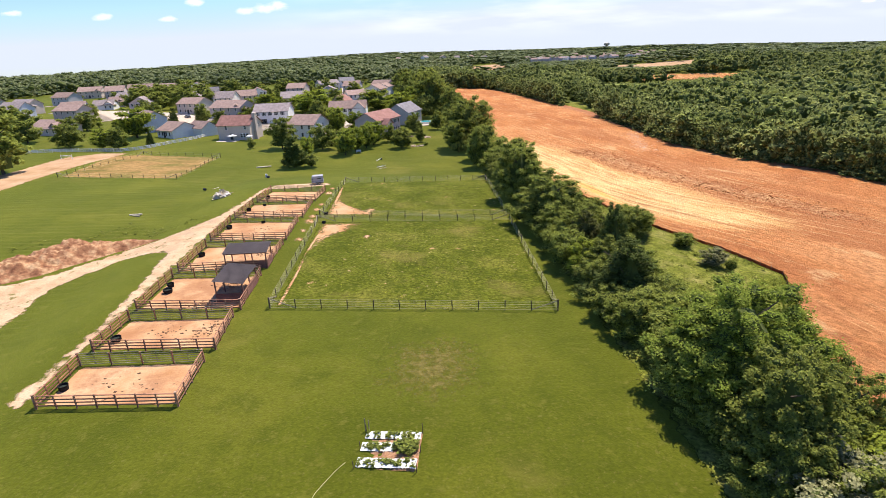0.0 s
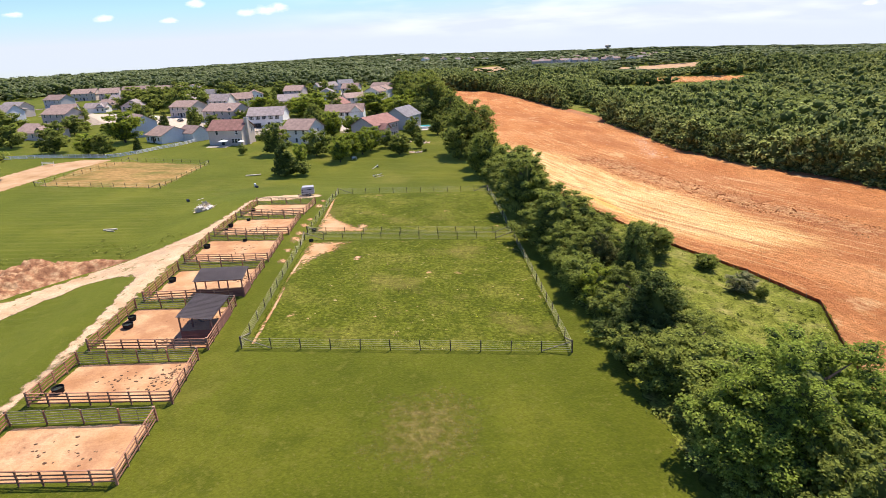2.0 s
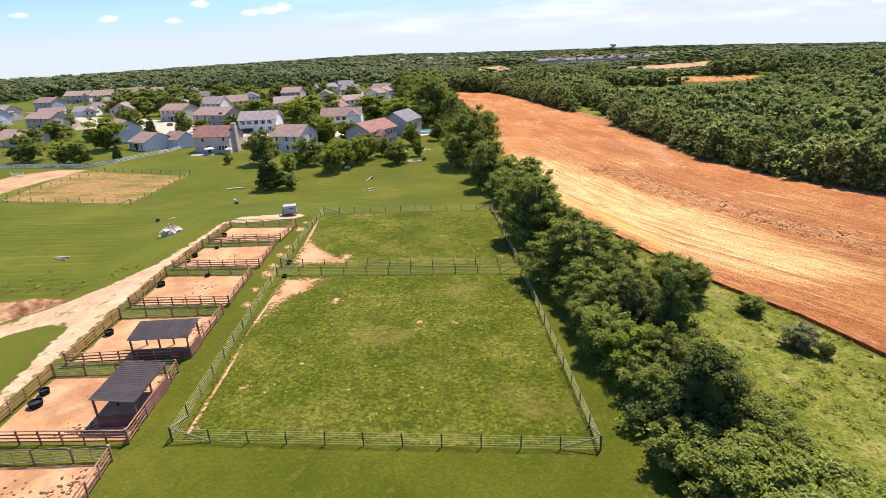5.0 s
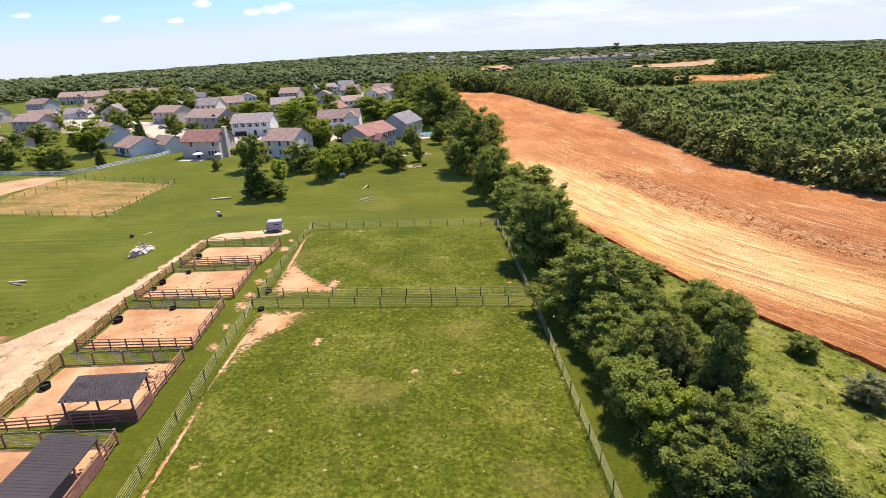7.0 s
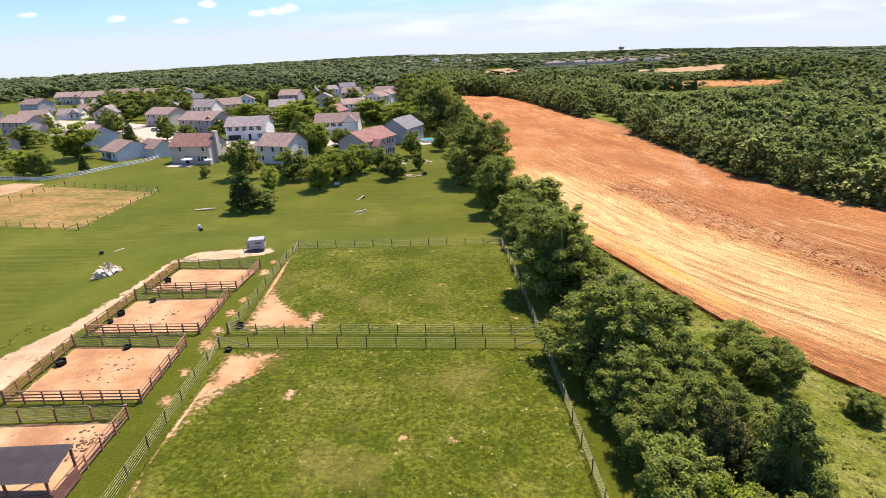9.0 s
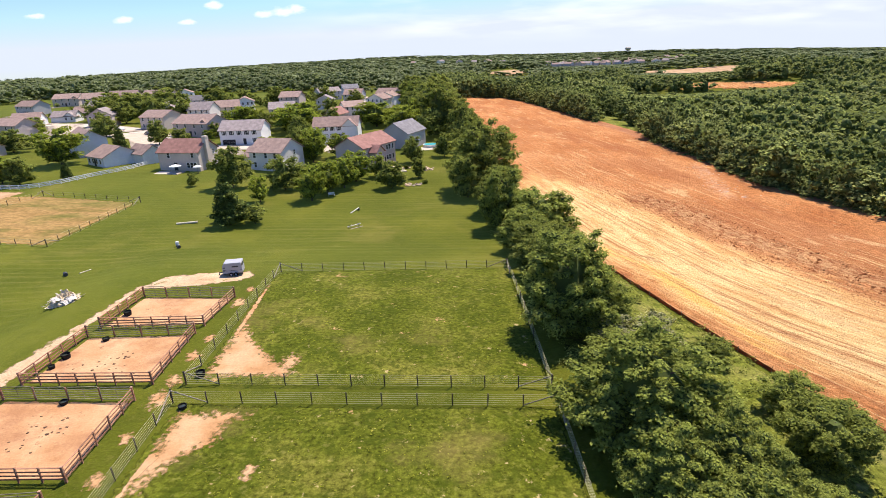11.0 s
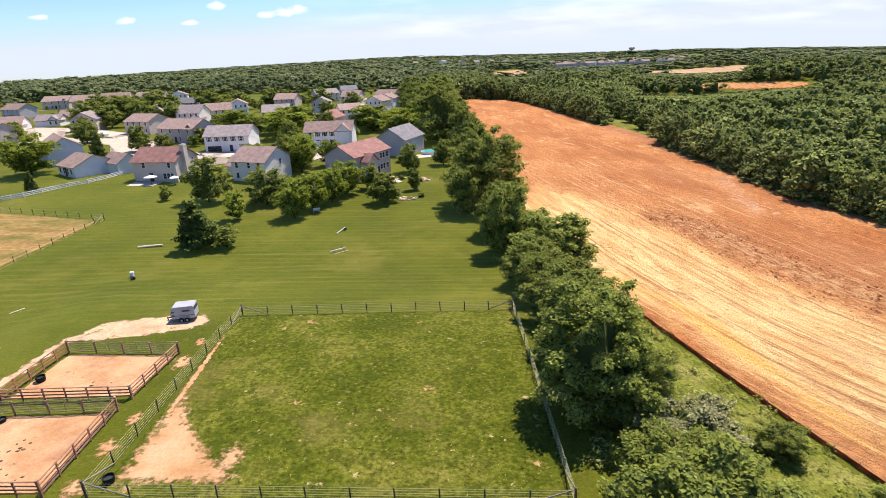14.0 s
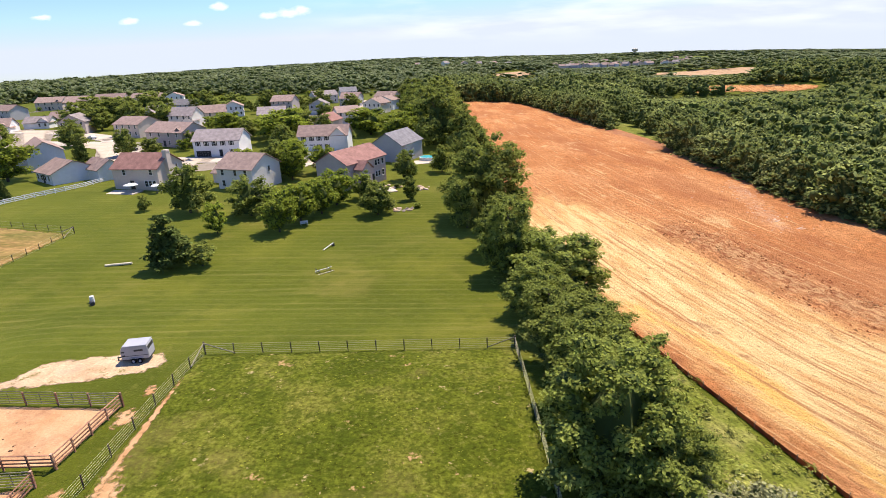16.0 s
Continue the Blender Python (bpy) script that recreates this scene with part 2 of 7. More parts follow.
drawn_out(CLAY, (0.50, 0.235, 0.090), 0.8, 0.54, 0.57, 0.10, 10, 0.60, "broken", 0.76, 17)
drawn_out(CLAY, (0.36, 0.150, 0.058), 2.6, 0.575, 0.60, 0.014, 4, 0.75, "broken", 0.60, 19)
drawn_out(CLAY, (0.72, 0.51, 0.235), 2.0, 0.575, 0.605, 0.02, 5, 0.60, "broken", 0.62, 23)
drawn_out(CLAY, (0.70, 0.47, 0.21), 1.6, 0.60, 0.63, 0.55, 9, 0.75, "broken", 0.76, 27)
groove = drawn_out(CLAY, (0.27, 0.105, 0.045), 1.5, 0.59, 0.615, 0.40, 9, 0.85, "broken", 0.76, 31)
drawn_out(CLAY, (0.62, 0.40, 0.19), 0.16, 0.58, 0.65, 0.45, 10, 0.7, "", 0.72, 37)
drawn_out(CLAY, (0.27, 0.095, 0.040), 0.22, 0.60, 0.66, 0.40, 10, 0.6, "", 0.72, 53)
# Dark streaks in the rubble belt: shadows between clods put into the clay colour.
drawn_out(CLAY, (0.26, 0.092, 0.038), 1.3, 0.74, 0.86, 0.30, 9, 0.85, "rubble", 0.74, 41)
drawn_out(CLAY, (0.62, 0.39, 0.18), 1.6, 0.80, 0.90, 0.35, 8, 0.55, "rubble", 0.74, 43)
drawn_out(CLAY, (0.56, 0.36, 0.235), 0.9, 0.80, 0.98, 0.7, 9, 0.5, "stony", 0.74, 47)
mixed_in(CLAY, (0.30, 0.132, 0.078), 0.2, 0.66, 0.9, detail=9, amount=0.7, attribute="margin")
mixed_in(CLAY, (0.52, 0.275, 0.135), 1.4, 0.60, 0.66, detail=8, amount=0.5, grain=0.74)
clay_bump, clay_lumps, clay_sum = (CLAY.node_tree.nodes.new("ShaderNode" + k) for k in ("Bump", "TexNoise", "Math"))
clay_bump.inputs["Strength"].default_value, clay_bump.inputs["Distance"].default_value = 1.0, 0.45
clay_lumps.inputs["Scale"].default_value, clay_lumps.inputs["Detail"].default_value, clay_lumps.inputs["Roughness"].default_value = 1.6, 6, 0.66
clay_co = CLAY.node_tree.nodes.new("ShaderNodeTexCoord")
for a_, b_ in ((clay_co.outputs["Object"], clay_lumps.inputs["Vector"]), (groove, clay_sum.inputs[0]), (clay_lumps.outputs[0], clay_sum.inputs[1]), (clay_sum.outputs[0], clay_bump.inputs["Height"]), (clay_bump.outputs[0], CLAY.node_tree.nodes["Principled BSDF"].inputs["Normal"])):
    CLAY.node_tree.links.new(a_, b_)
CONCRETE = material("concrete", [(0.46, 0.39, 0.31), (0.55, 0.47, 0.38)], scale=0.4, rough=0.9, spec=0.2, fine=0.06)
WOODEN = material("weathered_rail_wood", [(0.22, 0.095, 0.055), (0.34, 0.175, 0.110), (0.48, 0.32, 0.22)], scale=1.2, rough=0.9, spec=0.08, bump=0.3, bump_scale=14, random_ob=0.3, stretch=(0.3, 2, 2))
POST = material("old_post_wood", [(0.085, 0.065, 0.045), (0.15, 0.12, 0.085)], scale=3, rough=0.9, spec=0.08, bump=0.3, bump_scale=14, random_ob=0.25)
BRACE = material("grey_brace_wood", [(0.20, 0.17, 0.13), (0.30, 0.26, 0.20)], scale=3, rough=0.9, bump=0.3, bump_scale=14, random_ob=0.2)
WIRE = material("fence_wire", [(0.38, 0.36, 0.19), (0.50, 0.47, 0.28)], scale=1, rough=0.7, metal=0.0, spec=0.1)
BARK = material("bark", [(0.07, 0.052, 0.038), (0.13, 0.10, 0.075)], scale=2.5, rough=0.95, bump=0.8, bump_scale=6)
LEAF = leafy("broad_leaves", [(0.152, 0.180, 0.034), (0.210, 0.236, 0.050), (0.300, 0.308, 0.090)], glow=0.44, island=0.35)
BRIGHT = leafy("young_leaves", [(0.135, 0.176, 0.024), (0.180, 0.224, 0.038), (0.240, 0.276, 0.068)], glow=0.44, island=0.35)
LIME = leafy("lime_leaves", [(0.170, 0.205, 0.022), (0.225, 0.262, 0.036), (0.285, 0.310, 0.066)], glow=0.44, island=0.35)
CEDAR = leafy("cedar_needles", [(0.055, 0.075, 0.016), (0.082, 0.104, 0.024), (0.115, 0.135, 0.036)], glow=0.15)
BROWNISH = leafy("cedar_needles_bronze", [(0.060, 0.065, 0.018), (0.085, 0.085, 0.026), (0.115, 0.105, 0.036)], glow=0.15)
OLIVE = leafy("silvery_leaves", [(0.165, 0.165, 0.070), (0.23, 0.225, 0.105), (0.31, 0.295, 0.155)], glow=0.25)
WOODLEAF = leafy("woodland_leaves", [(0.118, 0.140, 0.036), (0.165, 0.188, 0.050), (0.226, 0.240, 0.080)], island=0.26, scale=0.03, glow=0.34)
# Bluer and greyer than WOODLEAF: some distance haze is put into the colour.
FARLEAF = leafy("hazed_woodland_leaves", [(0.092, 0.112, 0.056), (0.126, 0.146, 0.070), (0.166, 0.182, 0.092)], island=0.2, scale=0.008, glow=0.3)
# Darker than the leaves: shade inside the crowns is put into this colour.
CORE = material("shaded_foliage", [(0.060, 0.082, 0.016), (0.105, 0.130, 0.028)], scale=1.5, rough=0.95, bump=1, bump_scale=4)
WEED = leafy("weeds", [(0.085, 0.102, 0.012), (0.125, 0.138, 0.022), (0.190, 0.180, 0.050)], island=0.5)

TUFT = leafy("pasture_clover", [(0.095, 0.108, 0.008), (0.140, 0.148, 0.014), (0.205, 0.195, 0.036)], island=0.5, glow=0.3)


# ---- ground form ----
def smooth(a, b, v):
    u = np.clip((np.asarray(v, float) - a) / (b - a), 0, 1)
    return u * u * (3 - 2 * u)


def terrain(x, y):
    """The ground's form: a field that leans to the right, a step lower all round, and low hills far off."""
    x, y = np.asarray(x, float), np.asarray(y, float)
    far, left, right = smooth(116, 150, y), 0.85 * (1 - smooth(-54, -39, x)), 0.8 * smooth(16, 44, x)
    z = -5.505 * np.tanh(x / 150) - 3.2 * (1 - (1 - far) * (1 - left) * (1 - right))
    d = np.hypot(x, y)
    ang = np.arctan2(x, np.maximum(y, 1))
    hills = smooth(900, 3600, d) * (4 * np.sin(x / 830 + 1.1) * np.cos(y / 1100) + 3 * np.sin(x / 370 + y / 540))
    hills = hills - smooth(900, 4300, d) * (6 + np.where(x < 0, 90, 66) * np.minimum(1.2, np.abs(ang) / 0.68) ** 2)
    rises = 8 * np.exp(-((x - 290) / 90) ** 2 - ((y - 570) / 55) ** 2) - 10 * np.exp(-((x - 235) / 90) ** 2 - ((y - 455) / 55) ** 2) + 8 * np.exp(-((x - 460) / 150) ** 2 - ((y - 990) / 60) ** 2) - 9 * np.exp(-((x - 410) / 150) ** 2 - ((y - 840) / 80) ** 2) + 8 * np.exp(-((x - 120) / 70) ** 2 - ((y - 990) / 90) ** 2) - 7 * np.exp(-((x - 105) / 70) ** 2 - ((y - 860) / 60) ** 2)
    rises = rises + 16 * np.exp(-((x - 420) / 110) ** 2 - ((y - 380) / 130) ** 2) + 16 * np.exp(-((x - 900) / 340) ** 2 - ((y - 2100) / 120) ** 2) + 12 * np.exp(-((x - 680) / 200) ** 2 - ((y - 1500) / 70) ** 2) + 9 * np.exp(-((x - 90) / 130) ** 2 - ((y - 1300) / 60) ** 2)
    return z + hills + rises


def axis(*parts_):
    return np.unique(np.concatenate(parts_))


GX = axis(np.linspace(-4600, -180, 50), np.arange(-180, 181, 4.0), np.linspace(180, 700, 27), np.linspace(700, 4600, 40))
GY = axis(np.linspace(-700, -60, 12), np.arange(-60, 261, 4.0), np.linspace(260, 1100, 43), np.linspace(1100, 4650, 50))
GZ = terrain(*np.meshgrid(GX, GY))


def height(x, y):
    """The ground's height, between the ground's own mesh points."""
    x, y = np.asarray(x, float), np.asarray(y, float)
    i, j = np.clip(np.searchsorted(GX, x) - 1, 0, len(GX) - 2), np.clip(np.searchsorted(GY, y) - 1, 0, len(GY) - 2)
    u, v = np.clip((x - GX[i]) / (GX[i + 1] - GX[i]), 0, 1), np.clip((y - GY[j]) / (GY[j + 1] - GY[j]), 0, 1)
    return (GZ[j, i] * (1 - u) + GZ[j, i + 1] * u) * (1 - v) + (GZ[j + 1, i] * (1 - u) + GZ[j + 1, i + 1] * u) * v


def up(x, y, dz=0.0):
    return Vector((x, y, float(height(x, y)) + dz))


def mesh_of(name, verts, faces, mat, smoothed=False):
    me = bpy.data.meshes.new(name)
    me.from_pydata([tuple(v) for v in verts] if not isinstance(verts, np.ndarray) else verts.tolist(), [], faces if isinstance(faces, list) else faces.tolist())
    if smoothed:
        me.polygons.foreach_set("use_smooth", [True] * len(me.polygons))
    for one in (mat if isinstance(mat, (list, tuple)) else [mat]):
        me.materials.append(one)
    me.update()
    return me


def part(name, data, material_, parent, label=""):
    """Links a mesh, or a bmesh, as one object under a thing."""
    if isinstance(data, bmesh.types.BMesh):
        me = bpy.data.meshes.new(name)
        data.to_mesh(me)
        data.free()
        data = me
    if material_ and not data.materials:
        data.materials.append(material_)
    ob = new(name, data)
    ob.parent = parent
    return tagged(ob, label)


def thing(name, m, label, category, group="", kind=""):
    """An Empty at a thing's base, that parents its parts."""
    ob = new(name)
    ob.empty_display_size = 0.3
    ob.matrix_world = m
    return tagged(ob, label, category, group, kind)


def box(bm, x0, y0, z0, x1, y1, z1, bevel=0.0):
    """Adds a box to a bmesh."""
    r = bmesh.ops.create_cube(bm, size=1, matrix=Matrix.Translation(((x0 + x1) / 2, (y0 + y1) / 2, (z0 + z1) / 2)) @ Matrix.Diagonal((x1 - x0, y1 - y0, z1 - z0, 1)))
    if bevel:
        ed = list({e for v in r["verts"] for e in v.link_edges})
        bmesh.ops.bevel(bm, geom=ed, offset=bevel, segments=1, affect="EDGES")
    return bm


def box_of(*a, bevel=0.0):
    return box(bmesh.new(), *a, bevel=bevel)


def tube(bm, points, radii, sides=7):
    """Adds a tapered tube through points to a bmesh."""
    rings = []
    for k in range(len(points)):
        a, b = Vector(points[max(0, k - 1)]), Vector(points[min(len(points) - 1, k + 1)])
        q = (b - a).to_track_quat("Z", "Y")
        rings.append([bm.verts.new(Vector(points[k]) + q @ Vector((math.cos(s * math.tau / sides), math.sin(s * math.tau / sides), 0)) * radii[k]) for s in range(sides)])
    for a, b in zip(rings, rings[1:]):
        for s in range(sides):
            bm.faces.new((a[s], a[(s + 1) % sides], b[(s + 1) % sides], b[s]))
    bm.faces.new(rings[-1]); bm.faces.new(rings[0][::-1])
    return bm


def tube_of(points, radii, sides=7):
    return tube(bmesh.new(), points, radii, sides)


def grid_mesh(name, xs, ys, mat, lift=0.0):
    X, Y = np.meshgrid(xs, ys)
    Z = height(X, Y) + lift
    V = np.stack([X.ravel(), Y.ravel(), Z.ravel()], 1)
    nx, ny = len(xs), len(ys)
    a = (np.arange(ny - 1)[:, None] * nx + np.arange(nx - 1)[None]).ravel()
    return mesh_of(name, V, np.stack([a, a + 1, a + nx + 1, a + nx], 1), mat, True)


ground = new("ground", grid_mesh("ground", GX, GY, LAWN))
mown_ = 0.10 + 0.90 * np.maximum(smooth(118, 128, np.meshgrid(GX, GY)[1]), 1 - smooth(-56, -44, np.meshgrid(GX, GY)[0]))
ground.data.attributes.new("mown", "FLOAT", "POINT").data.foreach_set("value", mown_.ravel().astype(np.float32))
tagged(ground, "mown green grassland rolling away to the horizon", "ground", kind="structure")


def inside(P, poly):
    x, y, ok = P[:, 0], P[:, 1], np.zeros(len(P), bool)
    for (ax, ay), (bx, by) in zip(poly, poly[1:] + poly[:1]):
        c = ((ay > y) != (by > y))
        with np.errstate(divide="ignore", invalid="ignore"):
            ok ^= c & (x < (bx - ax) * (y - ay) / (by - ay + 1e-12) + ax)
    return ok


def border(P, poly):
    d = np.full(len(P), 1e9)
    for a, b in zip(poly, poly[1:] + poly[:1]):
        a, b = np.array(a, float), np.array(b, float)
        t = np.clip(((P - a) @ (b - a)) / max(1e-9, (b - a) @ (b - a)), 0, 1)
        d = np.minimum(d, np.linalg.norm(P - a - t[:, None] * (b - a), axis=1))
    return d


def sheet(name, poly, mat, cell, fade, lift, label, category="ground", holes=(), attribute=None, relief=None, kind="structure"):
    """A sheet of other ground over the ground, that thins out over the width fade at its border."""
    P0 = np.array(poly)
    xs = np.arange(P0[:, 0].min() - cell, P0[:, 0].max() + 2 * cell, cell)
    ys = np.arange(P0[:, 1].min() - cell, P0[:, 1].max() + 2 * cell, cell)
    X, Y = np.meshgrid(xs, ys)
    P = np.stack([X.ravel(), Y.ravel()], 1)
    d = border(P, poly) * np.where(inside(P, poly), 1, -1)
    for h in holes:
        d = np.minimum(d, border(P, h) * np.where(inside(P, h), -1, 1))
    nx = len(xs)
    a = (np.arange(len(ys) - 1)[:, None] * nx + np.arange(nx - 1)[None]).ravel()
    F = np.stack([a, a + 1, a + nx + 1, a + nx], 1)
    F = F[(d[F] > -0.7 * cell).any(1)]
    used = np.unique(F)
    back = np.full(len(P), -1)
    back[used] = np.arange(len(used))
    P, d, F = P[used], d[used], back[F]
    z = height(P[:, 0], P[:, 1]) + lift
    if relief is not None:
        z = z + relief(P, d)
    me = mesh_of(name, np.column_stack([P, z]), F, mat, True)
    me.attributes.new("edge", "FLOAT", "POINT").data.foreach_set("value", np.clip(d / fade, -0.5, 1.0).astype(np.float32))
    for key, values in attribute or ():
        me.attributes.new(key, "FLOAT", "POINT").data.foreach_set("value", values(P).astype(np.float32))
    return tagged(new(name, me), label, category, kind=kind)


# pastures
NEAR_FIELD = [(-21.4, 59.4), (12.0, 56.8), (12.2, 92.0), (-21.4, 93.2)]
FAR_FIELD = [(-21.4, 96.0), (12.2, 94.8), (12.1, 126.0), (-20.2, 124.7)]
sheet("pasture", NEAR_FIELD, PASTURE, 1.5, 0.8, 0.02, "grazed pasture of mixed grass and clover")
sheet("pasture", FAR_FIELD, PASTURE, 1.5, 0.8, 0.02, "grazed pasture of mixed grass and clover")
SILT = [(24.5, 146), (26.0, 132), (28.5, 121), (31.5, 111.5), (36.5, 98), (41.0, 89.5), (45.2, 82), (48.5, 71.2), (43.5, 60.5), (40.0, 52.5), (37.0, 45), (31, 30), (26, 15)]
sheet("meadow", [(16, 15), (15.5, 60), (15, 100), (13.5, 140), (20, 150)] + SILT, MEADOW, 2.0, 1.2, 0.02, "rough unmown meadow full of weeds")
CLEARED = SILT[::-1] + [(18.5, 152), (17, 165), (17.5, 200), (19, 232), (18, 330), (16, 470), (40, 474), (62, 463), (70, 433), (79, 357), (88, 276), (92, 216), (93, 185), (98, 170), (106, 157), (114, 141), (117, 119), (122, 80), (128, 20), (90, -20), (30, -20)]
FLOW_Y = np.arange(-30.0, 520.0, 1.0)
FLOW_A = np.radians(np.interp(FLOW_Y, [0, 80, 100, 128, 200, 300, 450], [20, -30, -27, -12, -10, -4, -2]))
FLOW_X = np.concatenate([[0.0], np.cumsum(np.tan(FLOW_A))[:-1]])
def across(P):
    """Metres across the machine tracks, which bend with the silt fence."""
    return (P[:, 0] - np.interp(P[:, 1], FLOW_Y, FLOW_X)) * np.cos(np.interp(P[:, 1], FLOW_Y, FLOW_A))
def down(P):
    return P[:, 1] * 1.03
def pale_zone(P):
    """Pale subsoil lies open along the near side of the cleared land."""
    low = np.interp(P[:, 1], [85, 97, 114, 131, 151, 175, 200], [52, 43, 33, 27.5, 23, 18, 16])
    high = np.interp(P[:, 1], [85, 97, 126, 136, 153, 173, 200, 215], [68, 66, 58, 54, 50, 45, 40, 34])
    inner = smooth(-4, 5, P[:, 0] - low) * smooth(-9, 9, high - P[:, 0]) * smooth(80, 100, P[:, 1]) * (1 - smooth(172, 225, P[:, 1]))
    return 0.37 * inner - 0.06
def yellow_zone(P):
    """A streak of ochre sand beside the silt fence."""
    line = np.interp(P[:, 1], [95, 114, 124, 129, 135, 145], [41, 36.5, 35, 33.5, 31, 28])
    return 0.42 * np.exp(-((P[:, 0] - line) / 2.6) ** 2) * smooth(96, 108, P[:, 1]) * (1 - smooth(135, 150, P[:, 1]))
def rubble_zone(P):
    """A belt of broken ground along the middle of the cleared land."""
    line = np.interp(P[:, 1], [90, 98, 106, 118, 134, 147, 160, 175, 190], [80, 77, 73, 66.5, 60.5, 56.5, 54, 49, 44])
    belt = np.exp(-((P[:, 0] - line) / 7.5) ** 2) * smooth(86, 98, P[:, 1]) * (1 - smooth(170, 195, P[:, 1]))
    return 0.36 * belt
def stony_zone(P):
    """Pale stones spread below the wood."""
    line = np.interp(P[:, 1], [168, 180, 210, 218], [69, 71, 79, 80])
    return 0.40 * np.exp(-((P[:, 0] - line) / 4.5) ** 2) * smooth(164, 176, P[:, 1]) * (1 - smooth(208, 220, P[:, 1]))
def broken_zone(P):
    """Where the ground is rolled smooth the ruts fade: near the road end, along the wood and far off."""
    line = np.interp(P[:, 1], [90, 98, 118, 147, 175, 210], [86, 83, 74, 65, 59, 50])
    rolled = np.maximum(np.maximum(1 - smooth(78, 96, P[:, 1]), smooth(0, 12, P[:, 0] - line) * (P[:, 1] < 230)), 0.6 * smooth(190, 240, P[:, 1]))
    return -0.055 * rolled
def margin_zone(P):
    """Darker, greyer clay in a band below the edge of the wood."""
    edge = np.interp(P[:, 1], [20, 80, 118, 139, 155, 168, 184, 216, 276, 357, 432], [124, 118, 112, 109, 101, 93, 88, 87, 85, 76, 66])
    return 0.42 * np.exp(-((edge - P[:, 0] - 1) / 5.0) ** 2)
def ruts(P, d):
    """Low ridges left by machines, along the grading."""
    u, v = across(P), down(P)
    n = np.array([noise.noise((p * 0.55, q * 0.03, 0)) + 0.6 * noise.noise((p * 1.4, q * 0.08, 5)) for p, q in zip(u, v)])
    return np.clip(d / 3, 0, 1) * (0.18 + 0.14 * n + rubble_zone(P) * np.random.RandomState(6).uniform(-0.3, 0.9, len(P)))
CLAY_FIELDS = (("across", across), ("down", down), ("pale", pale_zone), ("yellow", yellow_zone), ("rubble", rubble_zone), ("stony", stony_zone), ("margin", margin_zone), ("broken", broken_zone))
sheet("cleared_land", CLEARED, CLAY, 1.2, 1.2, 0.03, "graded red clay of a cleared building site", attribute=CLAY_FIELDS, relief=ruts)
sheet("dry_field", [(-100, 149.5), (-66.5, 144), (-65.2, 174), (-92, 181.5), (-103, 182)], DRY, 1.5, 2.0, 0.02, "fenced field of dry straw-coloured grass")
sheet("track", [(-150, 118), (-104, 133.5), (-104.5, 148), (-103, 165), (-98, 186), (-108, 187), (-117, 180), (-119, 156), (-150, 148)], TRACK, 2.0, 2.0, 0.025, "bare brown riding track")
THIN = ragged(material("thin_dry_lawn", [(0.12, 0.120, 0.020), (0.19, 0.155, 0.045), (0.27, 0.200, 0.075)], scale=1.2, rough=0.95, spec=0.05, fine=0.4, fine_scale=3.5, detail=8), 1.6, 1.1)
sheet("dry_lawn", [(-11, 41), (-3, 37), (4, 41), (5, 50), (0, 55), (-9, 52)], THIN, 0.6, 9.0, 0.02, "thin sun-dried patch of lawn")
ISLAND = [(-42.6, 80), (-47, 81.6), (-50, 81.2), (-53, 77.2), (-54.5, 72), (-53.5, 65), (-54, 55), (-58, 44), (-40.5, 40), (-40.0, 46), (-39.8, 54.5), (-40.2, 61), (-41, 70)]
sheet("gravel_drive", [(-90, 60), (-63.5, 75), (-59.5, 77.8), (-56, 83.5), (-52.5, 88), (-48, 90.5), (-44.5, 93), (-40.6, 99), (-39.0, 109), (-38.0, 118), (-36.0, 123.2), (-30, 125.3), (-24.5, 125.6), (-22.4, 122.3), (-24.5, 120.0), (-29.7, 118.2), (-35.6, 117.0), (-36.6, 107), (-37.4, 94), (-37.6, 80), (-37.6, 60), (-37.3, 40), (-40, 41), (-60, 40), (-95, 40)],
      GRAVEL, 0.5, 2.1, 0.03, "pale gravel drive with grass creeping in", "drive", holes=[ISLAND])
sheet("bare_strip", [(-21.1, 72), (-19.9, 72), (-19.6, 78), (-18.0, 83.5), (-16.6, 86.0), (-14.4, 87.5), (-14.8, 89.5), (-10.5, 92.3), (-21.3, 93.0), (-21.2, 80)], BARE, 0.35, 3.2, 0.04, "worn bare earth along a fence")
sheet("bare_strip", [(-21.2, 96.3), (-11.8, 96.2), (-10.8, 98.2), (-13.2, 100.2), (-14.8, 102), (-17.0, 104.6), (-18.6, 108.0), (-19.6, 112), (-20.6, 114), (-21.1, 105)], BARE, 0.35, 2.8, 0.04, "worn bare earth along a fence")
sheet("worn_path", [(-20.85, 60.0), (-20.2, 60.0), (-20.05, 70), (-20.3, 77), (-19.9, 84), (-19.2, 86.5), (-20.4, 87), (-20.8, 80), (-20.7, 68)], BARE, 0.25, 0.42, 0.045, "narrow worn path of bare earth inside the fence")
sheet("worn_path", [(-20.5, 105), (-19.6, 105), (-19.5, 112), (-19.9, 119), (-20.4, 122), (-20.6, 117)], BARE, 0.25, 0.6, 0.045, "narrow worn path of bare earth inside the fence")
